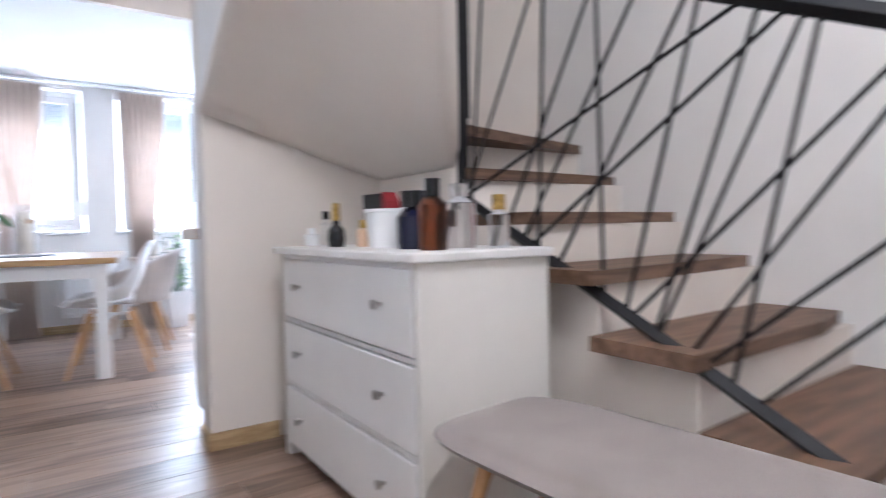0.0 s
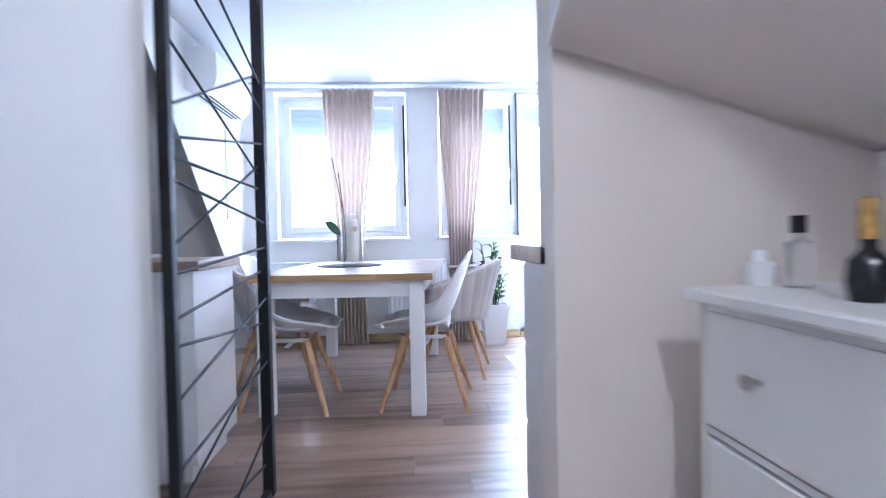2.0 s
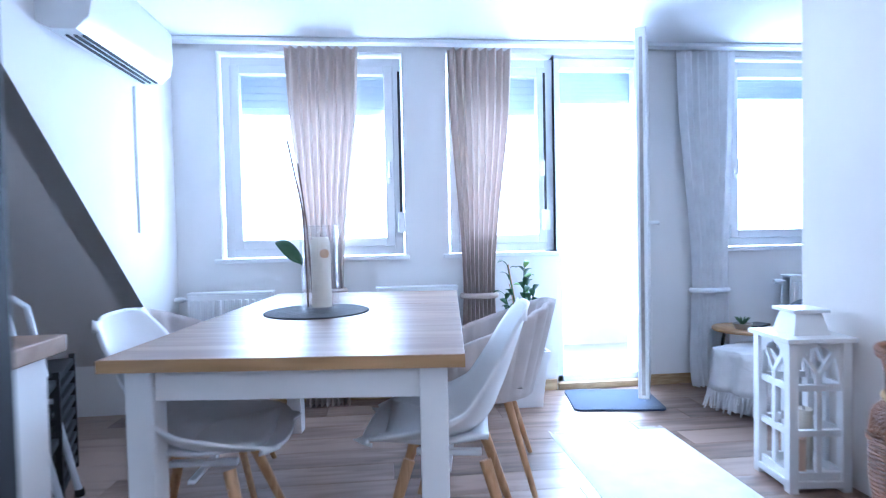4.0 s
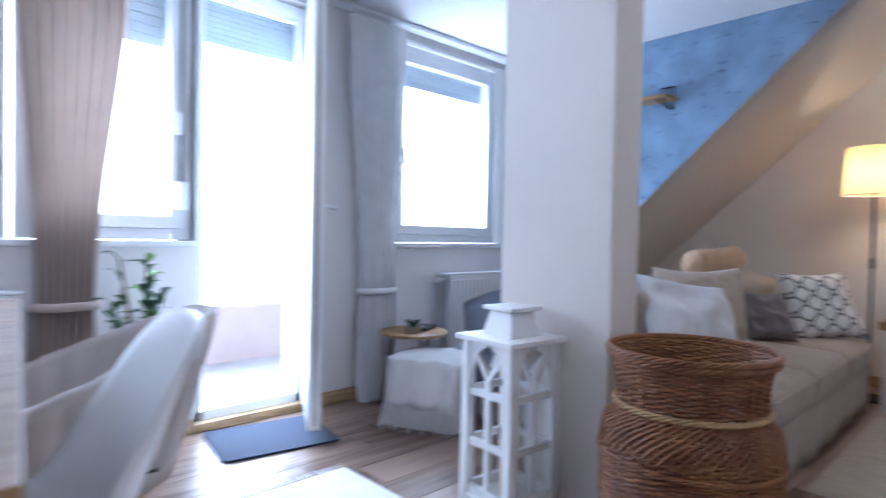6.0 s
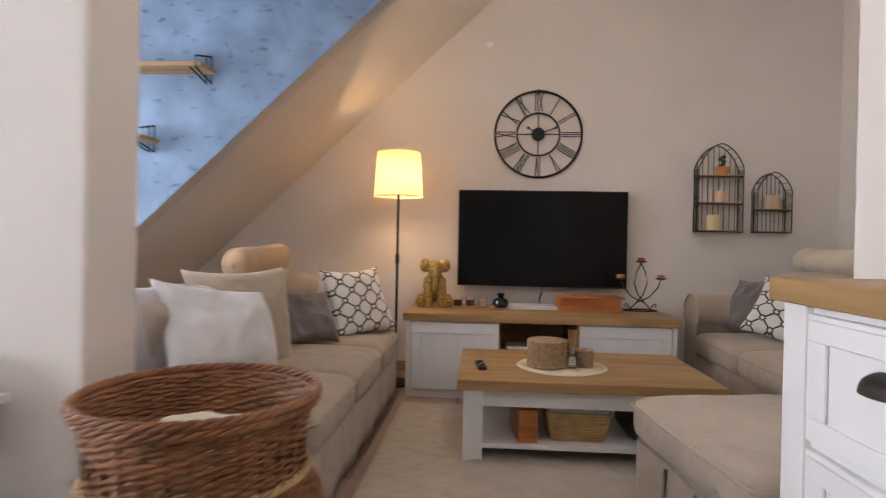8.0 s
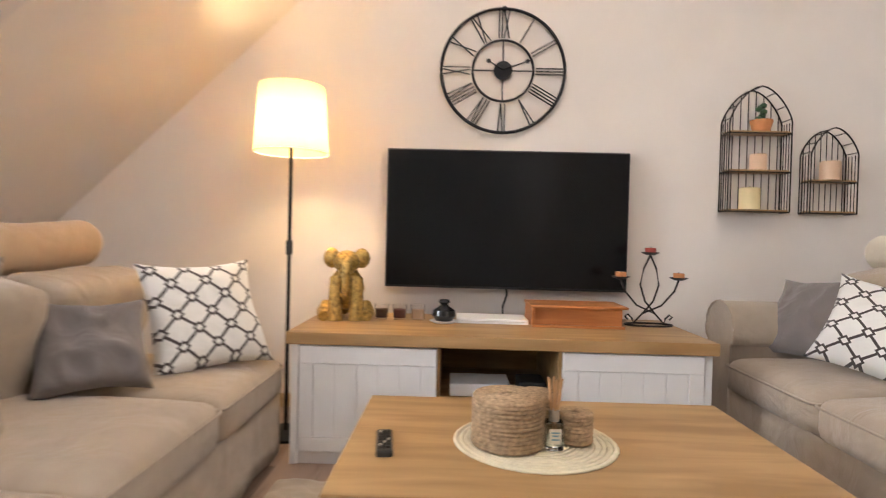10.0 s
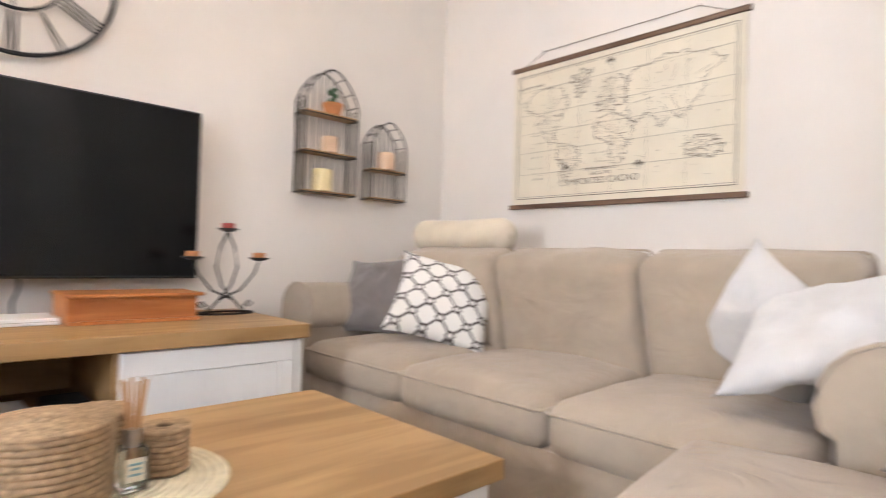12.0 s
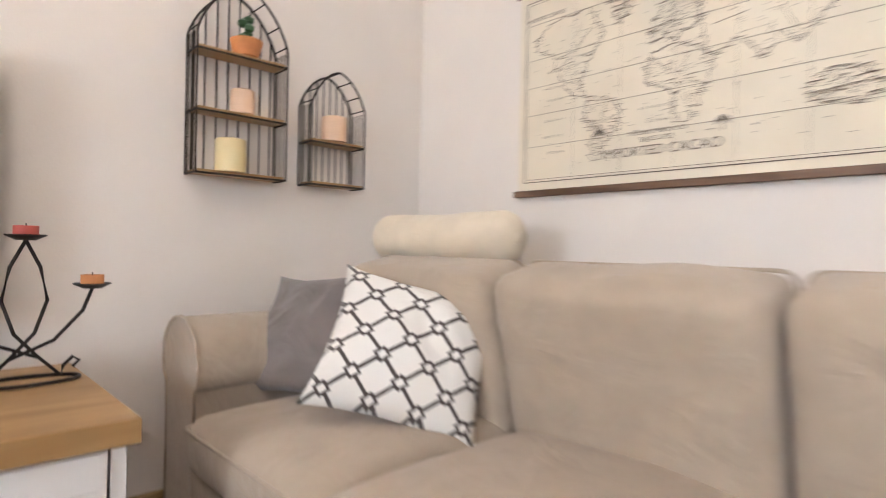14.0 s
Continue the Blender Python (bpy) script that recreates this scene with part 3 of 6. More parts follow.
bottle("perfume_bottle", "small rose gold perfume bottle", (0.78, -1.075, H), [(0, 0), (0.028, 0), (0.028, 0.06), (0.01, 0.07), (0, 0.07)], WAX_PINK, [(0, 0.07), (0.018, 0.07), (0.018, 0.1), (0, 0.1)], GOLD)
bx = thing("gift_box", "black and dark red upright perfume box", "box", pose(0.86, -1.05, H, 0, 0, 8), "bottles and boxes on the chest")
part("box", box(-0.035, 0.035, -0.06, 0.06, 0, 0.2, 0.003), BLACK_MATT, bx)
part("panel", prism([(-0.062, 0.0), (-0.09, 0.02), (-0.10, 0.1), (-0.088, 0.17), (-0.062, 0.205)], "x", -0.034, 0.034), mat("dark_red_card", (0.25, 0.012, 0.02), 0.35, 0, 9, 0.1), bx, "dark red curved side")
pot = bottle("white_bowl", "white plastic tub standing on the chest", (0.76, -1.30, H), [(0, 0), (0.068, 0), (0.078, 0.12), (0.082, 0.122), (0.082, 0.132), (0.07, 0.132), (0.064, 0.01), (0, 0.01)], PVC)
bottle("navy_bottle", "dark blue perfume bottle with broad cap", (0.74, -1.50, H), [(0, 0), (0.048, 0), (0.052, 0.02), (0.052, 0.1), (0.03, 0.125), (0.02, 0.13), (0, 0.13)], NAVY, [(0, 0.13), (0.04, 0.13), (0.04, 0.18), (0, 0.18)], BLACK)
bottle("amber_bottle", "dark amber glass bottle with black cap", (0.71, -1.655, H), [(0, 0), (0.04, 0), (0.042, 0.01), (0.042, 0.13), (0.02, 0.155), (0, 0.155)], AMBER, [(0, 0.155), (0.022, 0.155), (0.022, 0.205), (0, 0.205)], BLACK)
bottle("glass_bottle", "clear faceted perfume bottle", (0.86, -1.58, H), [(0, 0), (0.05, 0), (0.054, 0.06), (0.05, 0.14), (0.02, 0.16), (0, 0.16)], CLEAR, [(0, 0.16), (0.03, 0.16), (0.03, 0.2), (0, 0.2)], CLEAR)
bottle("glass_bottle", "small clear bottle with pale gold cap", (0.92, -1.70, H), [(0, 0), (0.032, 0), (0.032, 0.1), (0.01, 0.115), (0, 0.115)], CLEAR, [(0, 0.115), (0.02, 0.115), (0.02, 0.16), (0, 0.16)], GOLD)

# upholstered bench
bench = thing("bench", "taupe upholstered bench with light wooden legs in the hall", "bench", pose(0.775, -2.39, 0, 0, 0, 5))
def bench_top(sign):
    def fn(u, v):
        a, c = 2 * u - 1, 2 * v - 1
        r = (abs(c) ** 6 + abs(a) ** 5)
        h = max(0.0, 1 - r) ** 0.4 if r < 1 else 0
        k = 1.0 if r <= 1 else r ** -0.17
        return Vector((a * 0.225 * k, c * 0.56 * k, 0.43 + sign * 0.035 * h))
    return fn
bm = sheet(bench_top(1), 16, 28)
merge(bm, sheet(bench_top(-1), 16, 28))
bmesh.ops.remove_doubles(bm, verts=list(bm.verts), dist=0.001)
part("seat", bm, TAUPE, bench, smooth=1)
for x in (-1, 1):
    for y in (-1, 1):
        part("leg", tube([(x * 0.11, y * 0.40, 0.41), (x * 0.17, y * 0.5, 0.0)], [0.02, 0.012], 12), BEECH, bench, smooth=40)

# staircase
stair = thing("staircase", "white plastered staircase with brown wooden treads and black railing", "stairs", pose(0, 0, 0), "", "structure")
steps = [(-2.92, 0.20), (-2.56, 0.40), (-2.21, 0.59), (-1.88, 0.785), (-1.54, 0.975), (-1.20, 1.165)]
for i, (y, z) in enumerate(steps):
    y1 = y + 0.36
    part("riser", box(1.2, 2.18, y + 0.04, (steps[i + 1][0] + 0.04 if i < 5 else -0.9), 0 if i < 3 else z - 0.5, z - 0.045), PLASTER_WARM, stair)
    left = 1.12 if i < 4 else 1.205
    part("tread", prism([(left, y), (1.9 if i < 5 else 2.05, y + (0.02 if i < 3 else 0.05)), (2.18, y + 0.08), (2.18, min(y1 + 0.02, -0.5)), (left, min(y1 - 0.02, -0.5))], "z", z - 0.045, z), TREAD, stair)
part("tread", prism([(1.22, -1.12), (2.18, -0.9), (2.18, -0.5), (1.2, -0.5)], "z", 1.31, 1.355), TREAD, stair)
part("side_wall", box(1.165, 1.2, -1.12, -0.5, 0.0, 1.27), PLASTER_WARM, stair)
part("riser", box(1.22, 2.18, -0.88, -0.5, 0.7, 1.31), PLASTER_WARM, stair)
# soffit of the upper flight
def ease(k):
    return k * k * (3 - 2 * k)


def soffit(u, v):
    y = -0.5 - 2.2 * v
    x = 0.33 + (min(0.86, max(0.06, -0.508 + 0.727 * (y + 3.017)))) * u
    return Vector((x, y, 1.485 - 0.28 * (x - 0.33) + 0.56 * (-0.5 - y) * (1 - ease(min(1, max(0, (x - 0.45) / 0.73))))))
part("soffit", sheet(soffit, 20, 24, -0.08), PLASTER_WARM, stair, "smooth white plastered underside", 1)
part("string_wall", prism([(-0.5, 1.47), (-2.7, 2.71), (-2.7, TOP), (-0.5, TOP)], "x", 0.327, 0.41), PLASTER, stair, "white plastered side of the upper flight")
part("newel_post", box(1.185, 1.22, -1.16, -1.125, 0.98, 2.3, 0.003), STEEL_BLACK, stair)
part("post", box(1.30, 1.325, -1.04, -1.015, 1.4, 2.6, 0.003), STEEL_BLACK, stair)
def bar(a, c, r, name="bar", parent=None):
    return part(name, tube([a, c], r, 6), STEEL_BLACK, parent, smooth=40)
def rail_z(y):
    return 0.815 + 0.49 * (y + 1.62)
bm = tube([(1.2, -1.14, rail_z(-1.14)), (1.2, -3.0, rail_z(-3.0))], 0.022, 4)
part("bottom_rail", bm, STEEL_BLACK, stair)
bm = tube([(1.2, -1.14, rail_z(-1.14) + 0.98), (1.2, -3.05, rail_z(-3.05) + 0.98)], 0.026, 4)
part("handrail", bm, STEEL_BLACK, stair)
part("newel_post", box(1.182, 1.218, -3.03, -2.99, 0.0, rail_z(-3.0) + 0.98, 0.003), STEEL_BLACK, stair)
for y0, y1 in ((-1.58, -1.62), (-1.86, -1.84), (-1.5, -2.0), (-1.67, -2.15), (-1.94, -2.18), (-1.15, -2.3), (-2.04, -2.33), (-1.54, -2.4), (-2.05, -2.43), (-2.26, -2.46), (-1.96, -2.65), (-2.14, -2.68), (-2.18, -2.92), (-2.32, -3.0), (-1.16, -1.6), (-1.41, -1.84), (-1.2, -1.3), (-2.6, -2.7), (-2.75, -2.6)):
    bar((1.2, y0, rail_z(y0)), (1.2, y1, rail_z(y1) + 0.98), 0.0062, "bar", stair)

# mirror
mir = thing("mirror", "tall mirror in an ornate cream frame on the hall wall", "mirror", pose(-0.626, -1.68, 0))
part("mirror_glass", box(0.0, 0.012, -0.30, 0.30, 0.52, 2.0), MIRROR, mir)
for a, c, d, e in ((-0.36, -0.29, 0.45, 2.07), (0.29, 0.36, 0.45, 2.07), (-0.29, 0.29, 0.45, 0.53), (-0.29, 0.29, 1.99, 2.07)):
    part("frame", box(-0.004, 0.03, a, c, d, e, 0.01, 3), mat("cream_gilt_frame", (0.66, 0.58, 0.45), 0.55, 0, 40, 0.12, 0.6, 60), mir)
for y in (-0.325, 0.325):
    for z in (0.49, 0.62, 1.55, 1.66, 2.03):
        bm = bmesh.new()
        for k in range(7):
            merge(bm, moved(lathe([(0, -0.012), (0.012, -0.006), (0.014, 0.004), (0, 0.014)], 8), pose(0.03, y + 0.028 * math.cos(k * 0.9), z + 0.028 * math.sin(k * 0.9), 0, 90, k * 20)))
        part("ornament", bm, bpy.data.materials["cream_gilt_frame"], mir, smooth=40)

for y, z in ((-0.66, 1.68), (-0.57, 1.64)):
    sw = thing("light_switch", "white square light switch on the hall wall", "switch", pose(-0.63, y, z), "switches on the hall wall")
    part("plate", box(0, 0.009, -0.04, 0.04, -0.04, 0.04, 0.003), PVC, sw)
    part("rocker", box(0.009, 0.014, -0.026, -0.001, -0.026, 0.026, 0.002), PVC, sw)
    part("rocker", box(0.009, 0.014, 0.001, 0.026, -0.026, 0.026, 0.002), PVC, sw)

# steel screen with crossing wires
scr = thing("metal_screen", "tall black steel room divider with crossing thin bars", "room divider", pose(-0.597, -0.44, 0, 0, 0, -2.7))
SL = 0.79
part("frame_post", box(-0.014, 0.014, -0.014, 0.014, 0.0, TOP, 0.002), STEEL_BLACK, scr)
part("frame_post", box(-0.02, 0.02, SL - 0.02, SL + 0.02, 0.0, TOP, 0.002), STEEL_BLACK, scr)
part("frame_rail", box(-0.014, 0.014, 0.014, SL - 0.02, 0.0, 0.028, 0.002), STEEL_BLACK, scr)
part("frame_rail", box(-0.014, 0.014, 0.014, SL - 0.02, TOP - 0.028, TOP - 0.001, 0.002), STEEL_BLACK, scr)
for k, (za, zb) in enumerate(((1.50, 1.22), (1.68, 1.46), (1.30, 1.60), (1.23, 1.34), (1.19, 1.17), (1.13, 1.04), (0.95, 1.26), (0.90, 0.95), (0.78, 0.86), (0.59, 0.76), (0.30, 0.55), (0.05, 0.28),
                              (0.72, 0.66), (0.42, 0.52), (0.20, 0.12), (1.85, 1.55), (1.70, 2.0), (2.1, 1.85), (2.0, 2.35), (2.5, 2.1), (2.3, 2.7))):
    x = 0.009 if k % 2 else -0.009
    part("bar", tube([(x, 0, za), (x, SL, zb)], 0.0045, 6), STEEL_BLACK, scr, smooth=40)

# ---- kitchen and dining ----
kit = thing("kitchen_base_unit", "white kitchen base unit with panelled end", "kitchen cabinet", pose(0, 0, 0))
part("body", box(-1.66, -0.86, 0.46, 1.0, 0.08, 0.86, 0.003), LACQUER, kit)
part("plinth", box(-1.6, -0.9, 0.5, 0.96, 0.0, 0.08), LACQUER, kit)
tagged(part("worktop", box(-1.69, -0.83, 0.43, 1.03, 0.86, 0.90, 0.004), TABLE_OAK), "wood-look kitchen worktop on the white unit", "worktop")
mw = thing("microwave", "white microwave oven standing on the worktop", "microwave", pose(-1.40, 0.74, 0.90))
part("body", box(-0.15, 0.15, -0.2, 0.2, 0.01, 0.24, 0.01), PVC, mw)
part("door", box(0.15, 0.165, -0.19, 0.1, 0.03, 0.22, 0.004), CERAMIC, mw)
for z in (0.06, 0.1, 0.14, 0.18):
    part("button", box(0.15, 0.158, 0.12, 0.18, z, z + 0.02, 0.003), CHROME, mw)

ac = thing("air_conditioner", "white wall-mounted air conditioner with dark outlet slots", "air conditioner", pose(LX, 2.45, 0.055))
prof = [(0.0, 1.93), (0.06, 1.90), (0.15, 1.90), (0.20, 1.95), (0.215, 2.02), (0.21, 2.17), (0.18, 2.21), (0.0, 2.21)]
part("body", prism(prof, "y", -0.43, 0.43), PVC, ac, smooth=35)
for k in range(3):
    part("slot", box(0.075 + k * 0.032, 0.085 + k * 0.032, -0.36, 0.38, 1.893, 1.902), BLACK_MATT, ac, "dark air outlet slot")
for k in range(10):
    part("grille_bar", box(0.05 + 0.012 * k, 0.056 + 0.012 * k, -0.40, 0.40, 2.209, 2.214), PVC, ac)
cable = tagged(part("cable_duct", box(LX, LX + 0.014, 2.88, 2.9, 1.15, 1.95, 0.002), PVC), "thin white cable duct on the wall", "cable duct")

step = thing("step_ladder", "folded step ladder of white metal tube with dark treads", "step ladder", pose(-1.48, 1.86, 0, 0, 0, 20))
for y in (0, 0.32):
    part("tube_frame", tube([(0.16, y, 0.012), (0.06, y, 0.5), (0.0, y, 0.84), (-0.05, y, 0.88), (-0.13, y, 0.88)], 0.014, 8), PVC, step, smooth=40)
for z in (0.25, 0.5):
    part("step", box(-0.08, 0.1, 0.0, 0.32, z, z + 0.03, 0.005), BLACK_MATT, step)
for y in (0, 0.32):
    part("rubber_foot", lathe([(0, 0), (0.02, 0), (0.018, 0.03), (0, 0.03)], 10), BLACK_MATT, step).location = (0.16, y, 0)
crate = thing("wine_crate", "black slatted crate standing on the floor", "crate", pose(-1.66, 2.32, 0, 0, 0, 20))
for k in range(9):
    part("slat", box(-0.12, 0.12, -0.22, 0.22, 0.03 + k * 0.06, 0.06 + k * 0.06, 0.003, 1), BLACK_MATT, crate)
for x in (-0.11, 0.11):
    for y in (-0.21, 0.21):
        part("post", box(x - 0.012, x + 0.012, y - 0.012, y + 0.012, 0, 0.56), BLACK_MATT, crate)

dt = thing("dining_table", "oak-topped white dining table with square legs", "table", pose(-0.347, 1.219, 0.012, 0, 0, -6.5))
part("tabletop", box(-0.55, 0.48, 0.0, 1.13, 0.732, 0.77, 0.002), TABLE_OAK, dt)
part("tabletop", box(-0.55, 0.48, 1.133, 1.70, 0.732, 0.77, 0.002), TABLE_OAK, dt, "extension leaf of the oak top")
part("edge_band", box(-0.5505, 0.4805, -0.002, 0.0, 0.733, 0.769), OAK_X, dt)
for x in (-0.49, 0.35):
    for y in (0.03, 1.58):
        part("leg", box(x, x + 0.08, y, y + 0.08, -0.012, 0.732, 0.004), LACQUER, dt)
part("apron", box(-0.41, 0.35, 0.045, 0.065, 0.64, 0.732, 0.002), LACQUER, dt)
part("apron", box(-0.41, 0.35, 1.61, 1.63, 0.64, 0.732, 0.002), LACQUER, dt)
part("apron", box(-0.475, -0.455, 0.11, 1.58, 0.64, 0.732, 0.002), LACQUER, dt)
part("apron", box(0.395, 0.415, 0.11, 1.58, 0.64, 0.732, 0.002), LACQUER, dt)

mat_r = tagged(part("place_mat", moved(lathe([(0, 0), (0.225, 0), (0.227, 0.003), (0.22, 0.006), (0, 0.006)], 48), pose(-0.385, 2.13, 0.783)), mat("grey_woven_mat", (0.09, 0.085, 0.085), 0.9, 0, 60, 0.3, 0.6, 300)), "dark grey round woven place mat on the table", "place mat")
vase = thing("glass_vase", "tall clear glass cylinder vase with a candle inside", "vase", pose(-0.365, 2.10, 0.790))
part("cylinder", lathe([(0, 0), (0.082, 0), (0.084, 0.01), (0.084, 0.36), (0.09, 0.365), (0.09, 0.37), (0.079, 0.37), (0.078, 0.02), (0, 0.016)], 36), VASE_GLASS, vase, smooth=35)
cd = thing("candle", "tall ivory pillar candle with a little wooden heart", "candle", pose(-0.36, 2.10, 0.809))
part("wax", lathe([(0, 0), (0.042, 0), (0.042, 0.28), (0.03, 0.3), (0, 0.29)], 28), WAX_WHITE, cd, smooth=40)
part("wick", tube([(0, 0, 0.29), (0.002, 0, 0.315)], 0.002, 6), BLACK_MATT, cd)
bm = lathe([(0, -0.004), (0.02, -0.004), (0.02, 0.004), (0, 0.004)], 16)
part("heart", moved(bm, pose(0.02, -0.045, 0.23, 90, 0, 20)), BEECH, cd, "small wooden heart")
orchid = thing("orchid_plant", "single dark orchid leaf and two bare stems in the vase", "plant", pose(-0.40, 2.11, 0.809))
part("leaf", sheet(lambda u, v: Vector((-0.04 - 0.11 * u, 0.02 * (2 * v - 1), 0.19 + 0.09 * u ** 0.7 + 0.036 * (2 * v - 1) * math.sin(math.pi * min(1, u * 0.88 + 0.1)))), 10, 4, 0.003), LEAF, orchid, smooth=1)
part("stem", tube([(-0.02, 0, 0.0), (-0.03, 0, 0.4), (-0.09, 0.0, 0.72)], 0.004, 6), TREAD, orchid, smooth=40)
part("stem", tube([(0.0, 0.02, 0.0), (-0.02, 0.02, 0.35), (-0.05, 0.02, 0.62)], 0.004, 6), TREAD, orchid, smooth=40)


def chair_legs(c, s=0.16, top=0.40, spread=0.085):
    for x in (-1, 1):
        for y in (-1, 1):
            part("leg", tube([(x * s * 0.75, y * s * 0.75, top), (x * (s + spread), y * (s + spread), 0)], [0.02, 0.012], 12), BEECH, c, smooth=40)
    part("leg_bracket", box(-0.11, 0.11, -0.012, 0.012, top - 0.03, top - 0.01, 0.003), PVC, c)
    part("leg_bracket", box(-0.012, 0.012, -0.11, 0.11, top - 0.044, top - 0.031, 0.003), PVC, c)
    for x in (-1, 1):
        part("screw", moved(lathe([(0, 0), (0.006, 0), (0.004, 0.003), (0, 0.003)], 10), pose(x * 0.128, -0.148, top - 0.05, 90, 0, 0)), CHROME, c)


def shell_chair():
    """A moulded shell whose back leans along -x and whose seat opens to +x."""
    c = thing("dining_chair", "white moulded shell chair with seat pad and splayed wooden legs", "chair", pose(0, 0, 0), "chairs round the dining table")
    line = [Vector((-0.275, 0, 0.885)), Vector((-0.235, 0, 0.76)), Vector((-0.185, 0, 0.62)), Vector((-0.13, 0, 0.51)), Vector((-0.03, 0, 0.447)), Vector((0.10, 0, 0.432)), Vector((0.21, 0, 0.44)), Vector((0.28, 0, 0.452))]
    half = (0.150, 0.200, 0.222, 0.232, 0.238, 0.235, 0.215, 0.175)
    curl = (0.015, 0.045, 0.075, 0.100, 0.105, 0.090, 0.060, 0.030)
    def spline(seq, q):
        k = min(int(q), len(seq) - 2)
        f = q - k
        a, b, c2, d = seq[max(k - 1, 0)], seq[k], seq[k + 1], seq[min(k + 2, len(seq) - 1)]
        return b * 1.0 + ((c2 - a) * f + (a * 2 - b * 5 + c2 * 4 - d) * f * f + (b * 3 - a - c2 * 3 + d) * f ** 3) * 0.5
    def fn(u, v):
        s, q = 2 * u - 1, v * (len(line) - 1)
        p = spline(line, q)
        d = (spline(line, min(q + 0.05, len(line) - 1)) - spline(line, max(q - 0.05, 0))).normalized()
        side = Vector((-d.z, 0, d.x))
        e = spline(half, q)
        # the free ends are rounded off at their corners
        end = 0.05 * abs(s) ** 4 * (max(0, 1 - v / 0.14) ** 2 - max(0, 1 - (1 - v) / 0.14) ** 2)
        return p + Vector((0, s * e, 0)) + side * spline(curl, q) * s * s + d * end
    part("shell", sheet(fn, 20, 42, 0.011), PLASTIC, c, smooth=1)
    def pad(u, v):
        s, k = 2 * u - 1, v
        r = min(1, max(abs(s), abs(2 * k - 1)) ** 6)
        return Vector((-0.13 + 0.34 * k, s * 0.172, 0.440 + 0.026 * (1 - r) - 0.03 * math.sin(k * math.pi) * 0.8 + 0.05 * s * s))
    part("seat_pad", sheet(pad, 12, 12, 0.012), CUSHION, c, "pale padded seat cushion", 1)
    chair_legs(c)
    return c


def tub_chair():
    """A padded tub whose back and arms wrap round the seat; it opens to +x."""
    c = thing("armchair", "ribbed grey-beige upholstered tub chair with wooden legs", "chair", pose(0, 0, 0), "chairs round the dining table")
    def fn(u, v):
        ang = (u - 0.5) * radians(250)
        h = 0.20 + 0.21 * max(0.0, math.cos(ang * 0.62)) ** 2
        rib = 0.006 * math.cos(u * 2 * math.pi * 16)
        r = 0.235 + 0.055 * v + rib * (1 if v > 0.3 else v / 0.3)
        return Vector((-math.cos(ang) * r + 0.01 - 0.05 * v * max(0, math.cos(ang)), math.sin(ang) * r, 0.40 + h * v))
    part("backrest", sheet(fn, 96, 10, 0.03), CHAIR_CLOTH, c, "ribbed padded back and arms", 1)
    part("seat", moved(puff(0.46, 0.44, 0.12, 5), pose(0.03, 0, 0.45)), CHAIR_CLOTH, c, smooth=1)
    part("seat_base", moved(lathe([(0, 0), (0.2, 0.0), (0.235, 0.03), (0.235, 0.06), (0, 0.06)], 28), pose(0.0, 0, 0.385)), CHAIR_CLOTH, c, smooth=40)
    chair_legs(c, 0.17, 0.40, 0.075)
    return c


ch = shell_chair()
ch.matrix_basis = pose(0.115, 1.50, 0, 0, 0, 171)
copy_thing(ch, pose(-0.69, 1.53, 0, 0, 0, -3))
tc = tub_chair()
tc.matrix_basis = pose(0.33, 2.20, 0, 0, 0, 168)
copy_thing(tc, pose(-0.90, 2.26, 0, 0, 0, 2))

# potted plant by the balcony door
pp = thing("potted_plant", "green indoor plant with cane stems in a tall white square pot", "plant", pose(0.80, 3.17, 0))
bm = bmesh.new()
lo, hi = 0.085, 0.125
prv = None
for (h, r) in ((0.0, lo), (0.30, hi - 0.012), (0.30, hi), (0.36, hi + 0.004), (0.36, hi - 0.012), (0.28, hi - 0.024)):
    ring = [bm.verts.new((sx * r, sy * r, h)) for sx, sy in ((-1, -1), (1, -1), (1, 1), (-1, 1))]
    if prv:
        for i in range(4):
            bm.faces.new((prv[i], prv[(i + 1) % 4], ring[(i + 1) % 4], ring[i]))
    else:
        bm.faces.new(ring[::-1])
    prv = ring
bm.faces.new(prv)
part("pot", bm, CERAMIC, pp)
part("soil", box(-0.1, 0.1, -0.1, 0.1, 0.29, 0.31), TREAD, pp)
rnd = random.Random(11)
for k in range(13):
    a, lean, h = rnd.uniform(0, 6.28), rnd.uniform(0.03, 0.16), rnd.uniform(0.25, 0.62)
    top = Vector((lean * math.cos(a), lean * math.sin(a), 0.31 + h))
    st = part("stem", tube([(0.03 * math.cos(a), 0.03 * math.sin(a), 0.3), (0.6 * top.x, 0.6 * top.y, 0.3 + h * 0.6), top], [0.006, 0.005, 0.003], 6), BEECH if k < 3 else LEAF, pp, smooth=40)
    if k < 2:
        continue
    for q in range(9):
        f = 0.35 + 0.65 * q / 8
        p = Vector((0.03 * math.cos(a), 0.03 * math.sin(a), 0.3)).lerp(top, f)
        b = a + (q % 2) * math.pi + rnd.uniform(-0.8, 0.8)
        ln = rnd.uniform(0.05, 0.085)
        lf = sheet(lambda u, v: Vector((ln * u, 0.02 * (2 * v - 1) * math.sin(math.pi * (0.08 + 0.9 * u)), 0.03 * math.sin(u * 2.5))), 5, 2, 0.0015)
        part("leaf", moved(lf, Matrix.Translation(p) @ Euler((rnd.uniform(-.4, .4), rnd.uniform(-0.6, 0.1), b)).to_matrix().to_4x4()), LEAF_LIGHT if (k + q) % 4 == 0 else LEAF, pp, smooth=1)


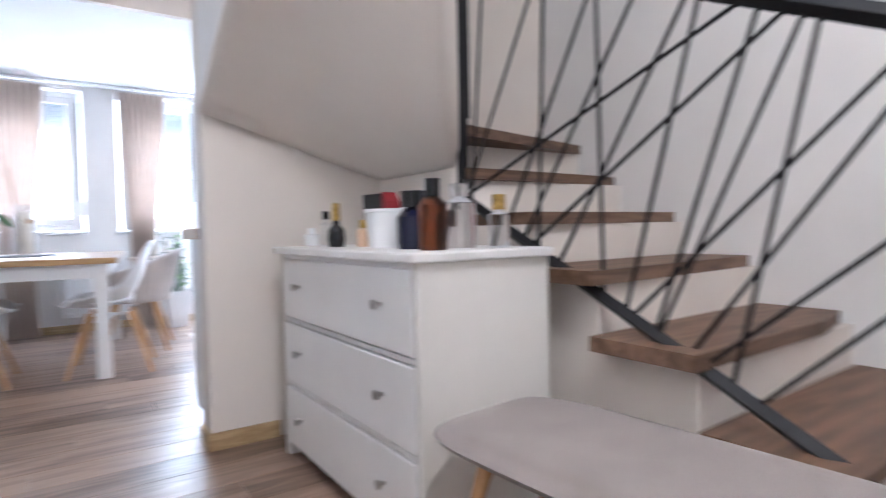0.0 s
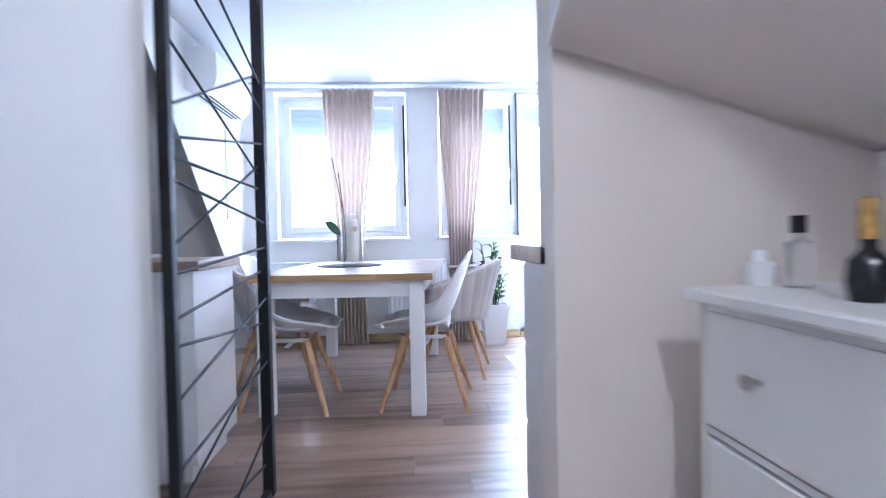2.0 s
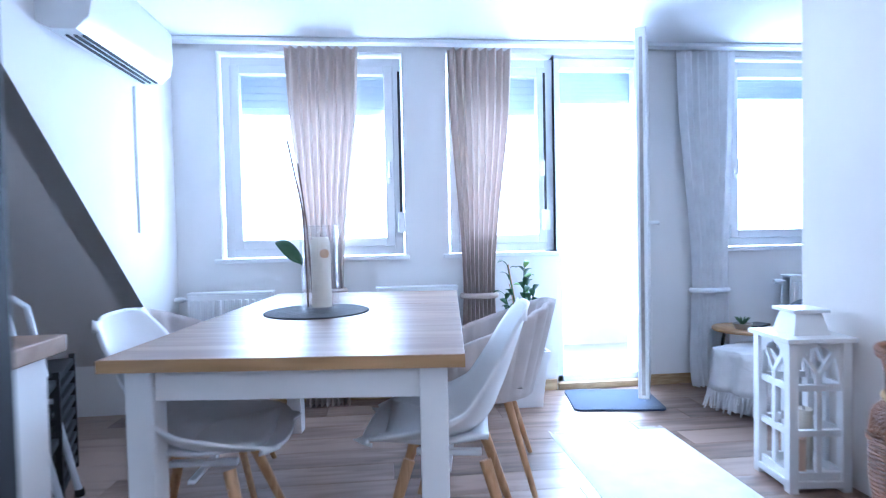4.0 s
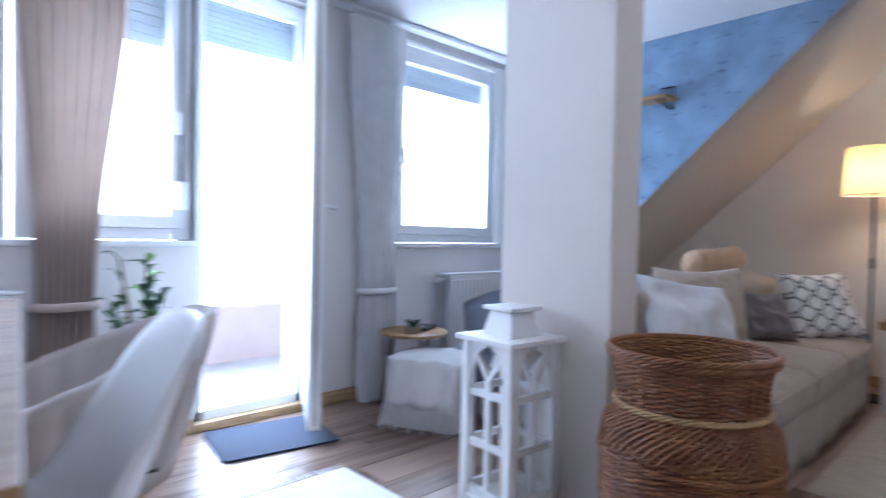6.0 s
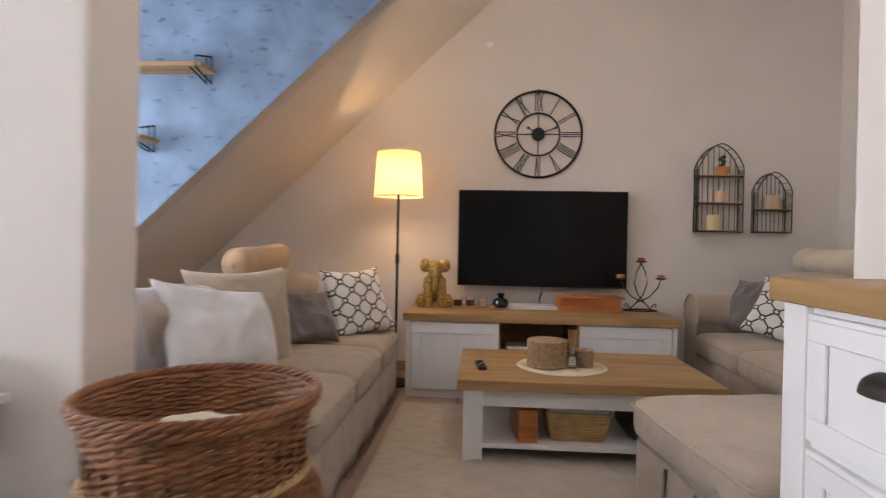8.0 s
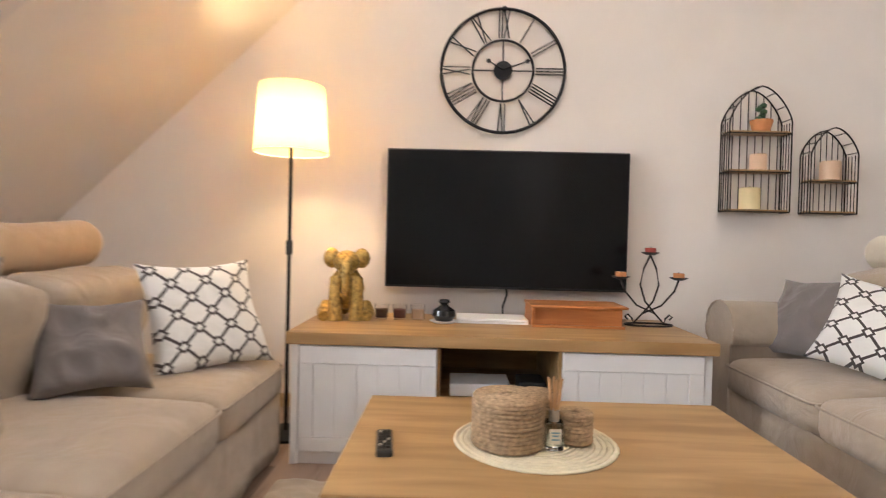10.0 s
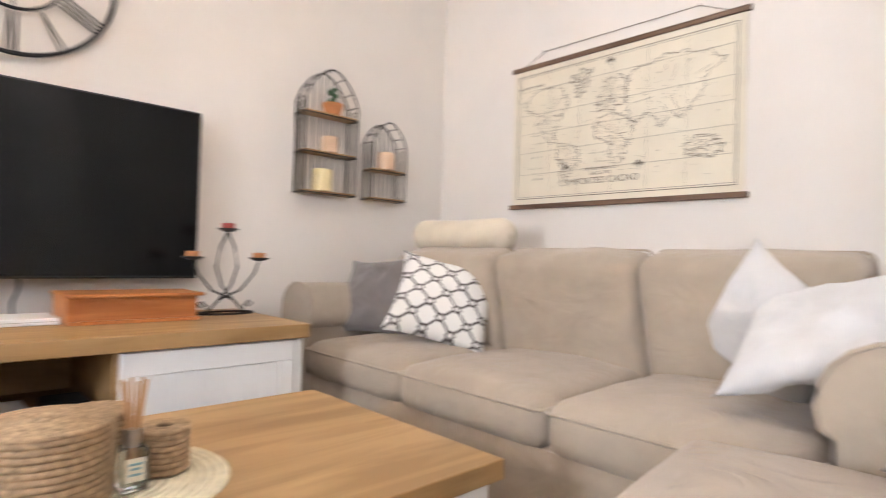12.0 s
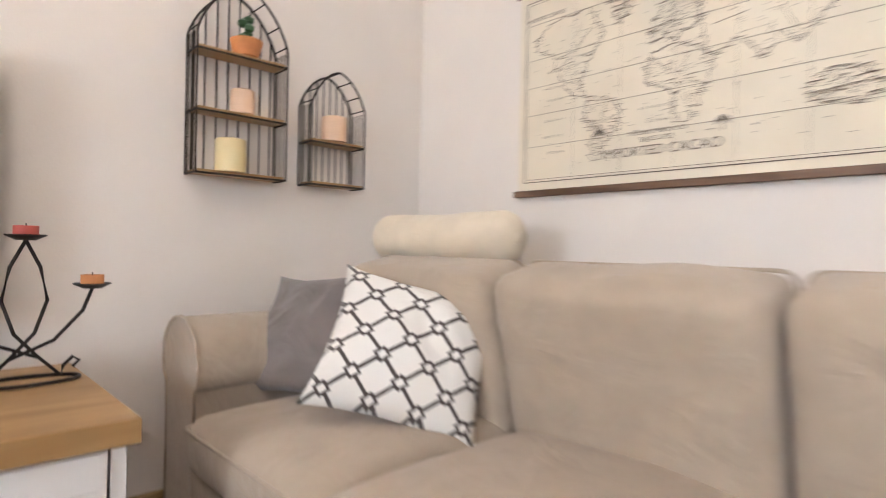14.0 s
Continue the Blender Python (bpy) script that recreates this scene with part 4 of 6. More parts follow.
def flat_rug(name, label, category, x0, x1, y0, y1, h, material, m=None, fringe=True, pile=0.0, nx=30, ny=30):
    r = thing(name, label, category, m or pose(0, 0, 0))
    rg = random.Random(3)
    def fn(u, v):
        w = noise.noise((u * 40, v * 40, 1.0)) * pile if 0 < u < 1 and 0 < v < 1 else 0
        edge = min(u, 1 - u, v, 1 - v)
        return Vector((x0 + (x1 - x0) * u, y0 + (y1 - y0) * v, 0.002 + h * min(1, edge * nx) + w))
    part("rug_surface", sheet(fn, nx, ny, 0.0), material, r, smooth=1)
    if fringe:
        bm = bmesh.new()
        for yy, d in ((y0, -1), (y1, 1)):
            n = int((x1 - x0) / 0.018)
            for i in range(n):
                x = x0 + (i + 0.5) * (x1 - x0) / n
                a, l2 = rg.uniform(-0.01, 0.01), rg.uniform(0.03, 0.055)
                vs = [bm.verts.new(q) for q in ((x - 0.004, yy, 0.005), (x + 0.004, yy, 0.005), (x + a + 0.003, yy + d * l2, 0.003), (x + a - 0.003, yy + d * l2, 0.003))]
                bm.faces.new(vs)
        tagged(part("fringe", bm, material, r), kind="stuff")
    return r


flat_rug("rug", "white fringed rug lying in the sun on the floor", "rug", 0.79, 1.44, 1.45, 2.60, 0.008, RUG_WHITE)
dm = thing("door_mat", "dark blue door mat with rounded corners at the balcony door", "door mat", pose(1.365, 3.14, 0, 0, 0, -9))
bm = bmesh.new()
vs = []
for cx, cy, a0 in ((0.24, 0.18, 0), (-0.24, 0.18, 90), (-0.24, -0.18, 180), (0.24, -0.18, 270)):
    for k in range(6):
        a = radians(a0 + k * 18)
        vs.append((cx + 0.04 * math.cos(a), cy + 0.04 * math.sin(a)))
bm.free()
part("mat", prism(vs, "z", 0.0, 0.011), MAT_BLUE, dm)

# lantern
lan = thing("lantern", "large white wooden floor lantern with arched openings", "lantern", pose(1.705, 1.90, 0, 0, 0, -5))
S = 0.112
part("base_plate", box(-S - 0.02, S + 0.02, -S - 0.02, S + 0.02, 0.02, 0.05, 0.004), LACQUER, lan)
for x in (-1, 1):
    for y in (-1, 1):
        part("post", box(x * S - 0.02, x * S + 0.02, y * S - 0.02, y * S + 0.02, 0.0, 0.63, 0.003), LACQUER, lan)
def spandrel(sx):
    """The corner of a pierced gothic panel between its pointed arch and its top rail."""
    inner = S - 0.02
    out = [(sx * inner, 0.63), (sx * 0.004, 0.63), (sx * 0.004, 0.612)]
    for k in range(1, 9):
        f = k / 8
        out.append((sx * inner * 0.93 * math.sin(f * math.pi / 2), 0.612 - 0.17 * f ** 2.2))
    out.append((sx * inner, 0.44))
    return out if sx > 0 else out[::-1]


for side in range(4):
    m = pose(0, 0, 0, 0, 0, 90 * side)
    inner = S - 0.02
    for z, h in ((0.05, 0.035), (0.235, 0.028), (0.425, 0.028)):
        part("crossbar", moved(box(-inner, inner, -S - 0.009, -S + 0.009, z, z + h, 0.002), m), LACQUER, lan)
    part("mullion", moved(box(-0.012, 0.012, -S - 0.008, -S + 0.008, 0.085, 0.50, 0.002), m), LACQUER, lan)
    for sx in (-1, 1):
        part("spandrel", moved(prism(spandrel(sx), "y", -S - 0.008, -S + 0.008), m), LACQUER, lan)
        part("strut", moved(prism([(-0.012 if sx < 0 else -0.006, 0.49), (0.006 if sx < 0 else 0.012, 0.49), (sx * 0.062 + 0.010, 0.575), (sx * 0.062 - 0.010, 0.585)], "y", -S - 0.0075, -S + 0.0075), m), LACQUER, lan)
part("latch", box(-S - 0.016, -S - 0.01, -S + 0.03, -S + 0.045, 0.30, 0.335, 0.002), CHROME, lan, "small metal door latch")
part("roof_plate", box(-S - 0.036, S + 0.036, -S - 0.036, S + 0.036, 0.63, 0.65, 0.003), LACQUER, lan)
bm = bmesh.new()
a = [bm.verts.new((x * 0.078, y * 0.078, 0.65)) for x, y in ((-1, -1), (1, -1), (1, 1), (-1, 1))]
b = [bm.verts.new((x * 0.055, y * 0.055, 0.745)) for x, y in ((-1, -1), (1, -1), (1, 1), (-1, 1))]
for i in range(4):
    bm.faces.new((a[i], a[(i + 1) % 4], b[(i + 1) % 4], b[i]))
bm.faces.new(b), bm.faces.new(a[::-1])
part("chimney", bm, LACQUER, lan)
part("cap", box(-0.078, 0.078, -0.078, 0.078, 0.745, 0.76, 0.003), LACQUER, lan)
for x, y, h, mm in ((0.03, 0.02, 0.26, WAX_WHITE), (-0.05, -0.04, 0.16, WAX_PINK)):
    k = thing("candle", "pillar candle standing inside the white lantern", "candle", pose(1.705 + x, 1.90 + y, 0.05), "candles in the lantern")
    part("wax", lathe([(0, 0), (0.035, 0), (0.035, h), (0, h - 0.01)], 24), mm, k, smooth=40)
    part("wick", tube([(0, 0, h - 0.01), (0, 0, h + 0.012)], 0.002, 6), BLACK_MATT, k)

# pouf with throw, side table, armchair by the far window
pf = thing("pouf", "white pouf covered with a fringed white throw", "pouf", pose(2.17, 2.80, 0, 0, 0, 24) @ Matrix.Diagonal((1, 1, 0.9, 1)))
part("body", box(-0.2, 0.2, -0.2, 0.2, 0.0, 0.40, 0.03, 3), WHITE_CLOTH, pf, smooth=40)
def throw_cloth(u, v):
    s = 2 * u - 1
    x = s * 0.34
    d = abs(x) - 0.2
    z = 0.41 if d < 0 else 0.41 - d * 1.9
    xx = x if d < 0 else math.copysign(0.2 + d * 0.35 + 0.02 * math.sin(v * 17), x)
    return Vector((xx, (v - 0.5) * 0.42, z + 0.01 * noise.noise((u * 6, v * 6, 0))))
part("throw", sheet(throw_cloth, 30, 14, 0.006), WHITE_CLOTH, pf, "fringed white throw", 1)
bm = bmesh.new()
rnd = random.Random(8)
for i in range(44):
    v = i / 43
    p = throw_cloth(0.0, v)
    q = p + Vector((-rnd.uniform(0.0, 0.06), rnd.uniform(-0.015, 0.015), -rnd.uniform(0.09, 0.13)))
    tube([p, (p + q) / 2 + Vector((rnd.uniform(-.008, .008), 0, 0)), q], 0.004, 4, bm)
tagged(part("fringe", bm, WHITE_CLOTH, pf), kind="stuff")
stb = thing("side_table", "small round wooden side table with black legs", "side table", pose(2.28, 3.13, 0))
part("top", moved(lathe([(0, 0), (0.20, 0), (0.205, 0.006), (0.205, 0.016), (0.2, 0.02), (0, 0.02)], 40), pose(0, 0, 0.425)), OAK, stb, smooth=40)
for k in range(3):
    a = k * 2.094 + 0.5
    part("leg", tube([(0.12 * math.cos(a), 0.12 * math.sin(a), 0.43), (0.19 * math.cos(a), 0.19 * math.sin(a), 0)], 0.01, 8), STEEL_BLACK, stb, smooth=40)
sp = thing("succulent", "small dark succulent in a grey bowl", "plant", pose(2.22, 3.07, 0.45))
part("bowl", lathe([(0, 0), (0.045, 0), (0.06, 0.035), (0.054, 0.035), (0.04, 0.02), (0, 0.02)], 20), CHROME, sp, smooth=40)
for k in range(10):
    a = k * 0.63
    part("leaf", tube([(0, 0, 0.02), (0.03 * math.cos(a), 0.03 * math.sin(a), 0.06), (0.045 * math.cos(a), 0.045 * math.sin(a), 0.075)], [0.006, 0.007, 0.001], 6), LEAF, sp, smooth=40)
tr = tagged(part("tray", moved(box(-0.09, 0.09, -0.05, 0.05, 0, 0.015, 0.004), pose(2.36, 3.13, 0.4505, 0, 0, 30)), BLACK_MATT), "small dark tray lying on the side table", "tray")
ach = thing("swivel_armchair", "blue-grey rounded upholstered armchair behind the pillar", "armchair", pose(2.62, 2.62, 0, 0, 0, 100))
BLUEGREY = cloth("blue_grey_cloth", (0.20, 0.22, 0.28), 0.95, 800)
def tub2(u, v):
    ang = (u - 0.5) * radians(230)
    r = 0.26 + 0.05 * v
    return Vector((-math.cos(ang) * r, math.sin(ang) * r, 0.2 + (0.36 + 0.27 * max(0, math.cos(ang * 0.6))) * v))
part("backrest", sheet(tub2, 40, 8, 0.05), BLUEGREY, ach, smooth=1)
part("seat", moved(puff(0.5, 0.5, 0.18, 5), pose(0.02, 0, 0.36)), BLUEGREY, ach, smooth=1)
for x in (-0.17, 0.17):
    for y in (-0.17, 0.17):
        part("leg", tube([(x, y, 0.26), (x * 1.2, y * 1.2, 0)], [0.016, 0.011], 8), STEEL_BLACK, ach, smooth=40)

# ---- living room ----
# sideboard with oak top
sb = thing("sideboard", "white panelled sideboard with drawers and cup handles", "sideboard", pose(-0.03, -0.06, 0) @ Matrix.Diagonal((1, 1, 1.035, 1)))
part("body", box(0.40, 1.93, -0.34, 0.07, 0.06, 0.865, 0.003), LACQUER, sb)
part("plinth", box(0.42, 1.91, -0.32, 0.05, 0.0, 0.06), LACQUER, sb)
part("corner_stile", box(1.86, 1.945, -0.345, 0.085, 0.0, 0.865, 0.003), LACQUER, sb)
for c in range(3):
    x1 = 1.85 - c * 0.49
    for r in range(3):
        z0 = 0.085 + r * 0.26
        d = part("drawer", box(x1 - 0.47, x1, 0.07, 0.088, z0, z0 + 0.245, 0.003), LACQUER, sb)
        bm = None
        for a, e, p, q in ((x1 - 0.455, x1 - 0.015, z0 + 0.195, z0 + 0.235), (x1 - 0.455, x1 - 0.015, z0 + 0.01, z0 + 0.05), (x1 - 0.455, x1 - 0.395, z0 + 0.05, z0 + 0.195), (x1 - 0.075, x1 - 0.015, z0 + 0.05, z0 + 0.195)):
            bm = box(a, e, 0.088, 0.096, p, q, 0.002, 1, bm)
        part("panel_frame", bm, LACQUER, d)
        def cup(u, v):
            a, r = math.pi * u, 1 - 0.999 * v
            return Vector((x1 - 0.235 + 0.048 * r * math.cos(a), 0.096 + 0.027 * math.sqrt(max(0.0, 1 - r * r)), z0 + 0.145 + 0.036 * r * math.sin(a) - 0.004))
        part("handle", sheet(cup, 16, 8, 0.003), IRON, d, "dark metal cup handle", 40)
tagged(part("oak_worktop", box(0.33, 1.94, -0.41, 0.045, 0.896, 0.946, 0.003), OAK_X), "thick light oak top lying on the white sideboard", "worktop")


def cushion_box(sx, sy, sz, puffy=0.03, seed=0):
    """A boxed seat cushion: flat sides, crowned top, rounded edges; base at z 0."""
    b = box(-sx / 2, sx / 2, -sy / 2, sy / 2, 0, sz, min(sz * 0.32, 0.05), 3)
    bmesh.ops.subdivide_edges(b, edges=[e for e in b.edges if e.calc_length() > 0.12], cuts=8, use_grid_fill=True)
    for v in b.verts:
        a, c = 1 - (2 * v.co.x / sx) ** 2, 1 - (2 * v.co.y / sy) ** 2
        k = max(0, a) * max(0, c)
        if v.co.z > sz * 0.5:
            v.co.z += puffy * k ** 0.7 + 0.006 * noise.noise((v.co.x * 6 + seed * 3, v.co.y * 6, 1.5))
        v.co.y += math.copysign(0.012 * max(0, a), v.co.y) * (1 - abs(2 * v.co.z / sz - 1))
    return b


def seam(sx, sy, z, rad=0.006):
    r = 0.03
    pts = []
    for cx, cy, a0 in ((sx / 2 - r, sy / 2 - r, 0), (-sx / 2 + r, sy / 2 - r, 90), (-sx / 2 + r, -sy / 2 + r, 180), (sx / 2 - r, -sy / 2 + r, 270)):
        for k in range(5):
            a = radians(a0 + k * 22.5)
            pts.append((cx + r * math.cos(a), cy + r * math.sin(a), z))
    return tube(pts, rad, 5, None, True)


def sofa(label, m, seats, w, depth, arms, back, arm_top):
    """A slip-covered sofa along x that faces +y; its origin is at the left end of the seats, at the front, on the floor."""
    s = thing("sofa", label, "sofa", m, "sofas")
    L = seats * w
    part("base", box(0.0, L, -depth, -0.03, 0.03, 0.27, 0.02, 2), BEIGE, s)
    def skirt(u, v):
        return Vector((L * u, -0.022 + 0.008 * math.sin(u * 31) * (1 - v), 0.012 + 0.26 * v))
    part("skirt", sheet(skirt, 60, 4, 0.006), BEIGE, s, "hanging slip-cover skirt", 1)
    part("back_frame", box(0.0, L, -depth, -depth + 0.2, 0.25, 0.30 + back * 0.88, 0.05, 3), BEIGE, s, smooth=40)
    for i in range(seats):
        x = (i + 0.5) * w
        c = part("seat_cushion", moved(cushion_box(w - 0.008, depth - 0.2, 0.165, 0.035, i), pose(x, -(depth - 0.2) / 2, 0.255)), BEIGE, s, smooth=45)
        part("piping", moved(seam(w - 0.006, depth - 0.198, 0.0), pose(x, -(depth - 0.2) / 2, 0.385)), BEIGE, c, smooth=1)
        b = part("back_cushion", moved(cushion_box(w - 0.01, back, 0.21, 0.05, i + 5), pose(x, -depth + 0.16, 0.405, 90 - 14, 0, 0) @ pose(0, back / 2, 0, 0, 0, 0) @ pose(0, 0, -0.21, 0, 0, 0)), BEIGE, s, smooth=45)
        for v in b.data.vertices:
            # soft creases fanning in from the side seams
            v.co += Vector((0, 0.010, 0.004)) * noise.noise((v.co.x * 4 + i, v.co.z * 17 + v.co.x * 9, 0.3 + i)) + Vector((0, 0, 0.008)) * noise.noise((v.co.x * 5 + 2 * i, 0, 4.1))
        part("piping", moved(seam(w - 0.016, back - 0.012, 0.186, 0.005), pose(x, -depth + 0.16, 0.405, 90 - 14, 0, 0) @ pose(0, back / 2, -0.21)), BEIGE, b, smooth=1)
    for side in arms:
        x0 = -0.29 if side < 0 else L
        prof = [(x0 + 0.03, 0.02), (x0 + 0.03, arm_top - 0.21)]
        for k in range(13):
            a = radians(200 - k * 220 / 12)
            prof.append((x0 + 0.145 + 0.15 * math.cos(a), arm_top - 0.14 + 0.14 * math.sin(a)))
        prof += [(x0 + 0.26, arm_top - 0.21), (x0 + 0.26, 0.02)]
        part("arm", prism(prof, "y", -depth, -0.04), BEIGE, s, "rolled arm", 40)
        part("piping", tube([(x, -0.038, z) for x, z in prof], 0.006, 5), BEIGE, s, smooth=1)
    return s


SW = 0.645
# rotated half a turn: it faces +y from the map wall
so = sofa("beige slip-covered three-seat sofa with rolled arms under the map", pose(2.725, -0.81, 0), 3, 0.665, 0.98, (-1, 1), 0.49, 0.68)
sl = sofa("beige slip-covered sofa under the sloped ceiling", pose(4.42, 1.23, 0, 0, 0, 180), 3, SW, 1.0, (), 0.42, 0.61)


def bolster(label, m, material, ln, r):
    b = thing("bolster", label, "bolster", m, "bolsters on the sofas")
    n = 26
    pts, rad = [], []
    for i in range(n + 1):
        u = i / n
        pts.append(((u - 0.5) * ln, 0.004 * math.sin(u * 6), 0.003 * math.sin(u * 9)))
        rad.append(r * min(1, 0.55 + 0.45 * math.sqrt(min(1, 14 * min(u, 1 - u)))) * (1 + 0.012 * math.sin(u * 23)))
    part("roll", tube(pts, rad, 20), material, b, smooth=50)
    for sgn in (-1, 1):
        part("end_button", moved(lathe([(0, 0), (0.02, 0), (0.015, 0.008), (0, 0.01)], 12), pose(sgn * ln / 2, 0, 0, 0, 90 * sgn, 0)), material, b, smooth=1)


bolster("cream fluffy neck roll lying on the sofa back", pose(4.52, -1.61, 0.935, 0, 0, 2), FUR, 0.66, 0.088)
bolster("tan neck roll lying on the sofa back", pose(3.95, 2.02, 0.885, 0, -3, -4), cloth("tan_cotton", (0.52, 0.36, 0.22), 0.95, 700, 0, 0.3), 0.62, 0.09)


def lattice(name):
    """White cotton with a dark lattice of woven rings."""
    m = cloth(name, (0.80, 0.78, 0.74), 0.95, 700, 0, 0.4)
    n, l = m.node_tree.nodes, m.node_tree.links
    b = n["Principled BSDF"]
    co = n["Texture Coordinate"]
    mp = n.new("ShaderNodeMapping")
    mp.inputs["Rotation"].default_value = (0, 0, radians(45))
    mp.inputs["Scale"].default_value = (11.5, 11.5, 0.001)
    l.new(co.outputs["Object"], mp.inputs[0])
    nz = n.new("ShaderNodeTexNoise")
    nz.inputs["Scale"].default_value = 7
    l.new(co.outputs["Object"], nz.inputs["Vector"])
    def line_mask(vec, width):
        sx = n.new("ShaderNodeSeparateXYZ")
        l.new(vec, sx.inputs[0])
        outs = []
        for k in (0, 1):
            fr = n.new("ShaderNodeMath")
            fr.operation = "PINGPONG"
            fr.inputs[1].default_value = 0.5
            l.new(sx.outputs[k], fr.inputs[0])
            outs.append(fr.outputs[0])
        mn = n.new("ShaderNodeMath")
        mn.operation = "MINIMUM"
        l.new(outs[0], mn.inputs[0]), l.new(outs[1], mn.inputs[1])
        lt = n.new("ShaderNodeMath")
        lt.operation = "LESS_THAN"
        lt.inputs[1].default_value = width
        l.new(mn.outputs[0], lt.inputs[0])
        mx = n.new("ShaderNodeMath")
        mx.operation = "MAXIMUM"
        l.new(outs[0], mx.inputs[0]), l.new(outs[1], mx.inputs[1])
        return lt.outputs[0], mx.outputs[0]
    big, far = line_mask(mp.outputs[0], 0.06)
    # small diamonds where the lines cross
    near = n.new("ShaderNodeMath")
    near.operation = "LESS_THAN"
    near.inputs[1].default_value = 0.2
    l.new(far, near.inputs[0])
    inner = n.new("ShaderNodeMath")
    inner.operation = "LESS_THAN"
    inner.inputs[1].default_value = 0.11
    l.new(far, inner.inputs[0])
    ring = n.new("ShaderNodeMath")
    ring.operation = "SUBTRACT"
    l.new(near.outputs[0], ring.inputs[0]), l.new(inner.outputs[0], ring.inputs[1])
    keep = n.new("ShaderNodeMath")
    keep.operation = "GREATER_THAN"
    keep.inputs[1].default_value = 0.2
    l.new(far, keep.inputs[0])
    cut = n.new("ShaderNodeMath")
    cut.operation = "MULTIPLY"
    l.new(big, cut.inputs[0]), l.new(keep.outputs[0], cut.inputs[1])
    al = n.new("ShaderNodeMath")
    al.operation = "ADD"
    al.use_clamp = True
    l.new(cut.outputs[0], al.inputs[0]), l.new(ring.outputs[0], al.inputs[1])
    mix = n.new("ShaderNodeMix")
    mix.data_type = "RGBA"
    mix.inputs[6].default_value, mix.inputs[7].default_value = (0.80, 0.78, 0.74, 1), (0.085, 0.07, 0.065, 1)
    l.new(al.outputs[0], mix.inputs[0])
    l.new(mix.outputs[2], b.inputs["Base Color"])
    return m


LATTICE = lattice("white_cotton_with_dark_lattice")


def pillow(label, m, material, size=0.46, fat=0.15, seed=0, crumple=0.0):
    p = thing("pillow", label, "pillow", m, "pillows on the sofas")
    b = puff(size, size, fat, 2.4, 26, 0, seed)
    for v in b.verts:
        a, c = 2 * v.co.x / size, 2 * v.co.y / size
        inside = max(0, 1 - a ** 4) * max(0, 1 - c ** 4)
        # creases that run out to the corners
        fold = 1 - abs(noise.noise((a * 1.3 + c * 0.8 + seed * 5, c * 1.9 - a * 0.9, seed * 2.1))) * 3
        v.co.z += crumple * inside * fold + crumple * 1.5 * math.sin(a * 2 + c + seed)
        v.co.x *= 1 - 0.07 * (1 - c * c)
        v.co.y *= 1 - 0.07 * (1 - a * a)
    part("cushion", b, material, p, smooth=1)


def lying(centre, down, across):
    """A pillow's place: one edge of it runs along down, the other close to across; its face looks up."""
    e1 = Vector(down).normalized()
    e2 = Vector(across)
    e2 = (e2 - e1 * e2.dot(e1)).normalized()
    e3 = e1.cross(e2)
    if e3.z < 0:
        e2, e3 = -e2, -e3
    m = Matrix((e1, e2, e3)).transposed().to_4x4()
    m.translation = centre
    return m


pillow("grey velvet pillow leaning on the sofa arm", lying((4.69, -1.19, 0.62), (-0.08, 0.15, -0.34), (-0.36, -0.10, -0.05)), GREY_CLOTH, 0.43, 0.14, 1, 0.014)
pillow("white pillow with dark lattice pattern on the sofa", lying((4.25, -1.23, 0.62), (-0.09, 0.19, -0.311), (-0.29, -0.367, -0.076)) @ Matrix.Diagonal((0.9, 1, 1, 1)), LATTICE, 0.47, 0.15, 2, 0.008)
pillow("white crumpled pillow leaning in the sofa corner", lying((2.95, -1.33, 0.63), (0.216, -0.06, -0.342), (-0.36, 0.12, -0.12)), WHITE_CLOTH, 0.40, 0.13, 3, 0.016)
pillow("white crumpled pillow lying over the sofa arm", lying((2.79, -1.10, 0.66), (0.02, 0.40, -0.19), (-0.30, 0.0, 0.14)), WHITE_CLOTH, 0.41, 0.12, 4, 0.014)
pillow("white pillow with dark lattice pattern on the sofa", lying((4.15, 1.46, 0.635), (-0.10, -0.13, -0.36), (0.38, -0.36, 0.02)), LATTICE, 0.45, 0.15, 5, 0.008)
pillow("crumpled grey velvet pillow on the sofa", lying((3.80, 1.68, 0.575), (-0.10, -0.08, -0.24), (0.17, -0.22, 0.0)), GREY_CLOTH, 0.34, 0.13, 6, 0.02)
pillow("large white pillow leaning on the sofa", lying((2.69, 1.66, 0.645), (-0.18, -0.14, -0.33), (0.42, -0.34, -0.12)), WHITE_CLOTH, 0.46, 0.18, 7, 0.02)
pillow("beige cotton pillow propped against the sofa back", lying((3.20, 1.79, 0.64), (-0.09, -0.10, -0.38), (0.42, -0.36, 0.0)), BEIGE, 0.50, 0.18, 8, 0.014)
pillow("pale lilac-grey pillow propped against the sofa back", lying((2.52, 1.92, 0.63), (-0.10, -0.09, -0.36), (0.40, -0.30, 0.0)), cloth("lilac_grey_cotton", (0.47, 0.43, 0.44), 0.95, 700, 0, 0.5), 0.46, 0.16, 9, 0.014)
FLORAL = cloth("white_cotton_with_faded_pink_flowers", (0.74, 0.70, 0.67), 0.95, 700, 0, 0.4)
_n, _l = FLORAL.node_tree.nodes, FLORAL.node_tree.links
_t = _n.new("ShaderNodeTexNoise")
_t.inputs["Scale"].default_value, _t.inputs["Detail"].default_value, _t.inputs["Distortion"].default_value = 9, 5, 1.5
_r = _n.new("ShaderNodeValToRGB")
_r.color_ramp.elements[0].position, _r.color_ramp.elements[1].position = 0.52, 0.68
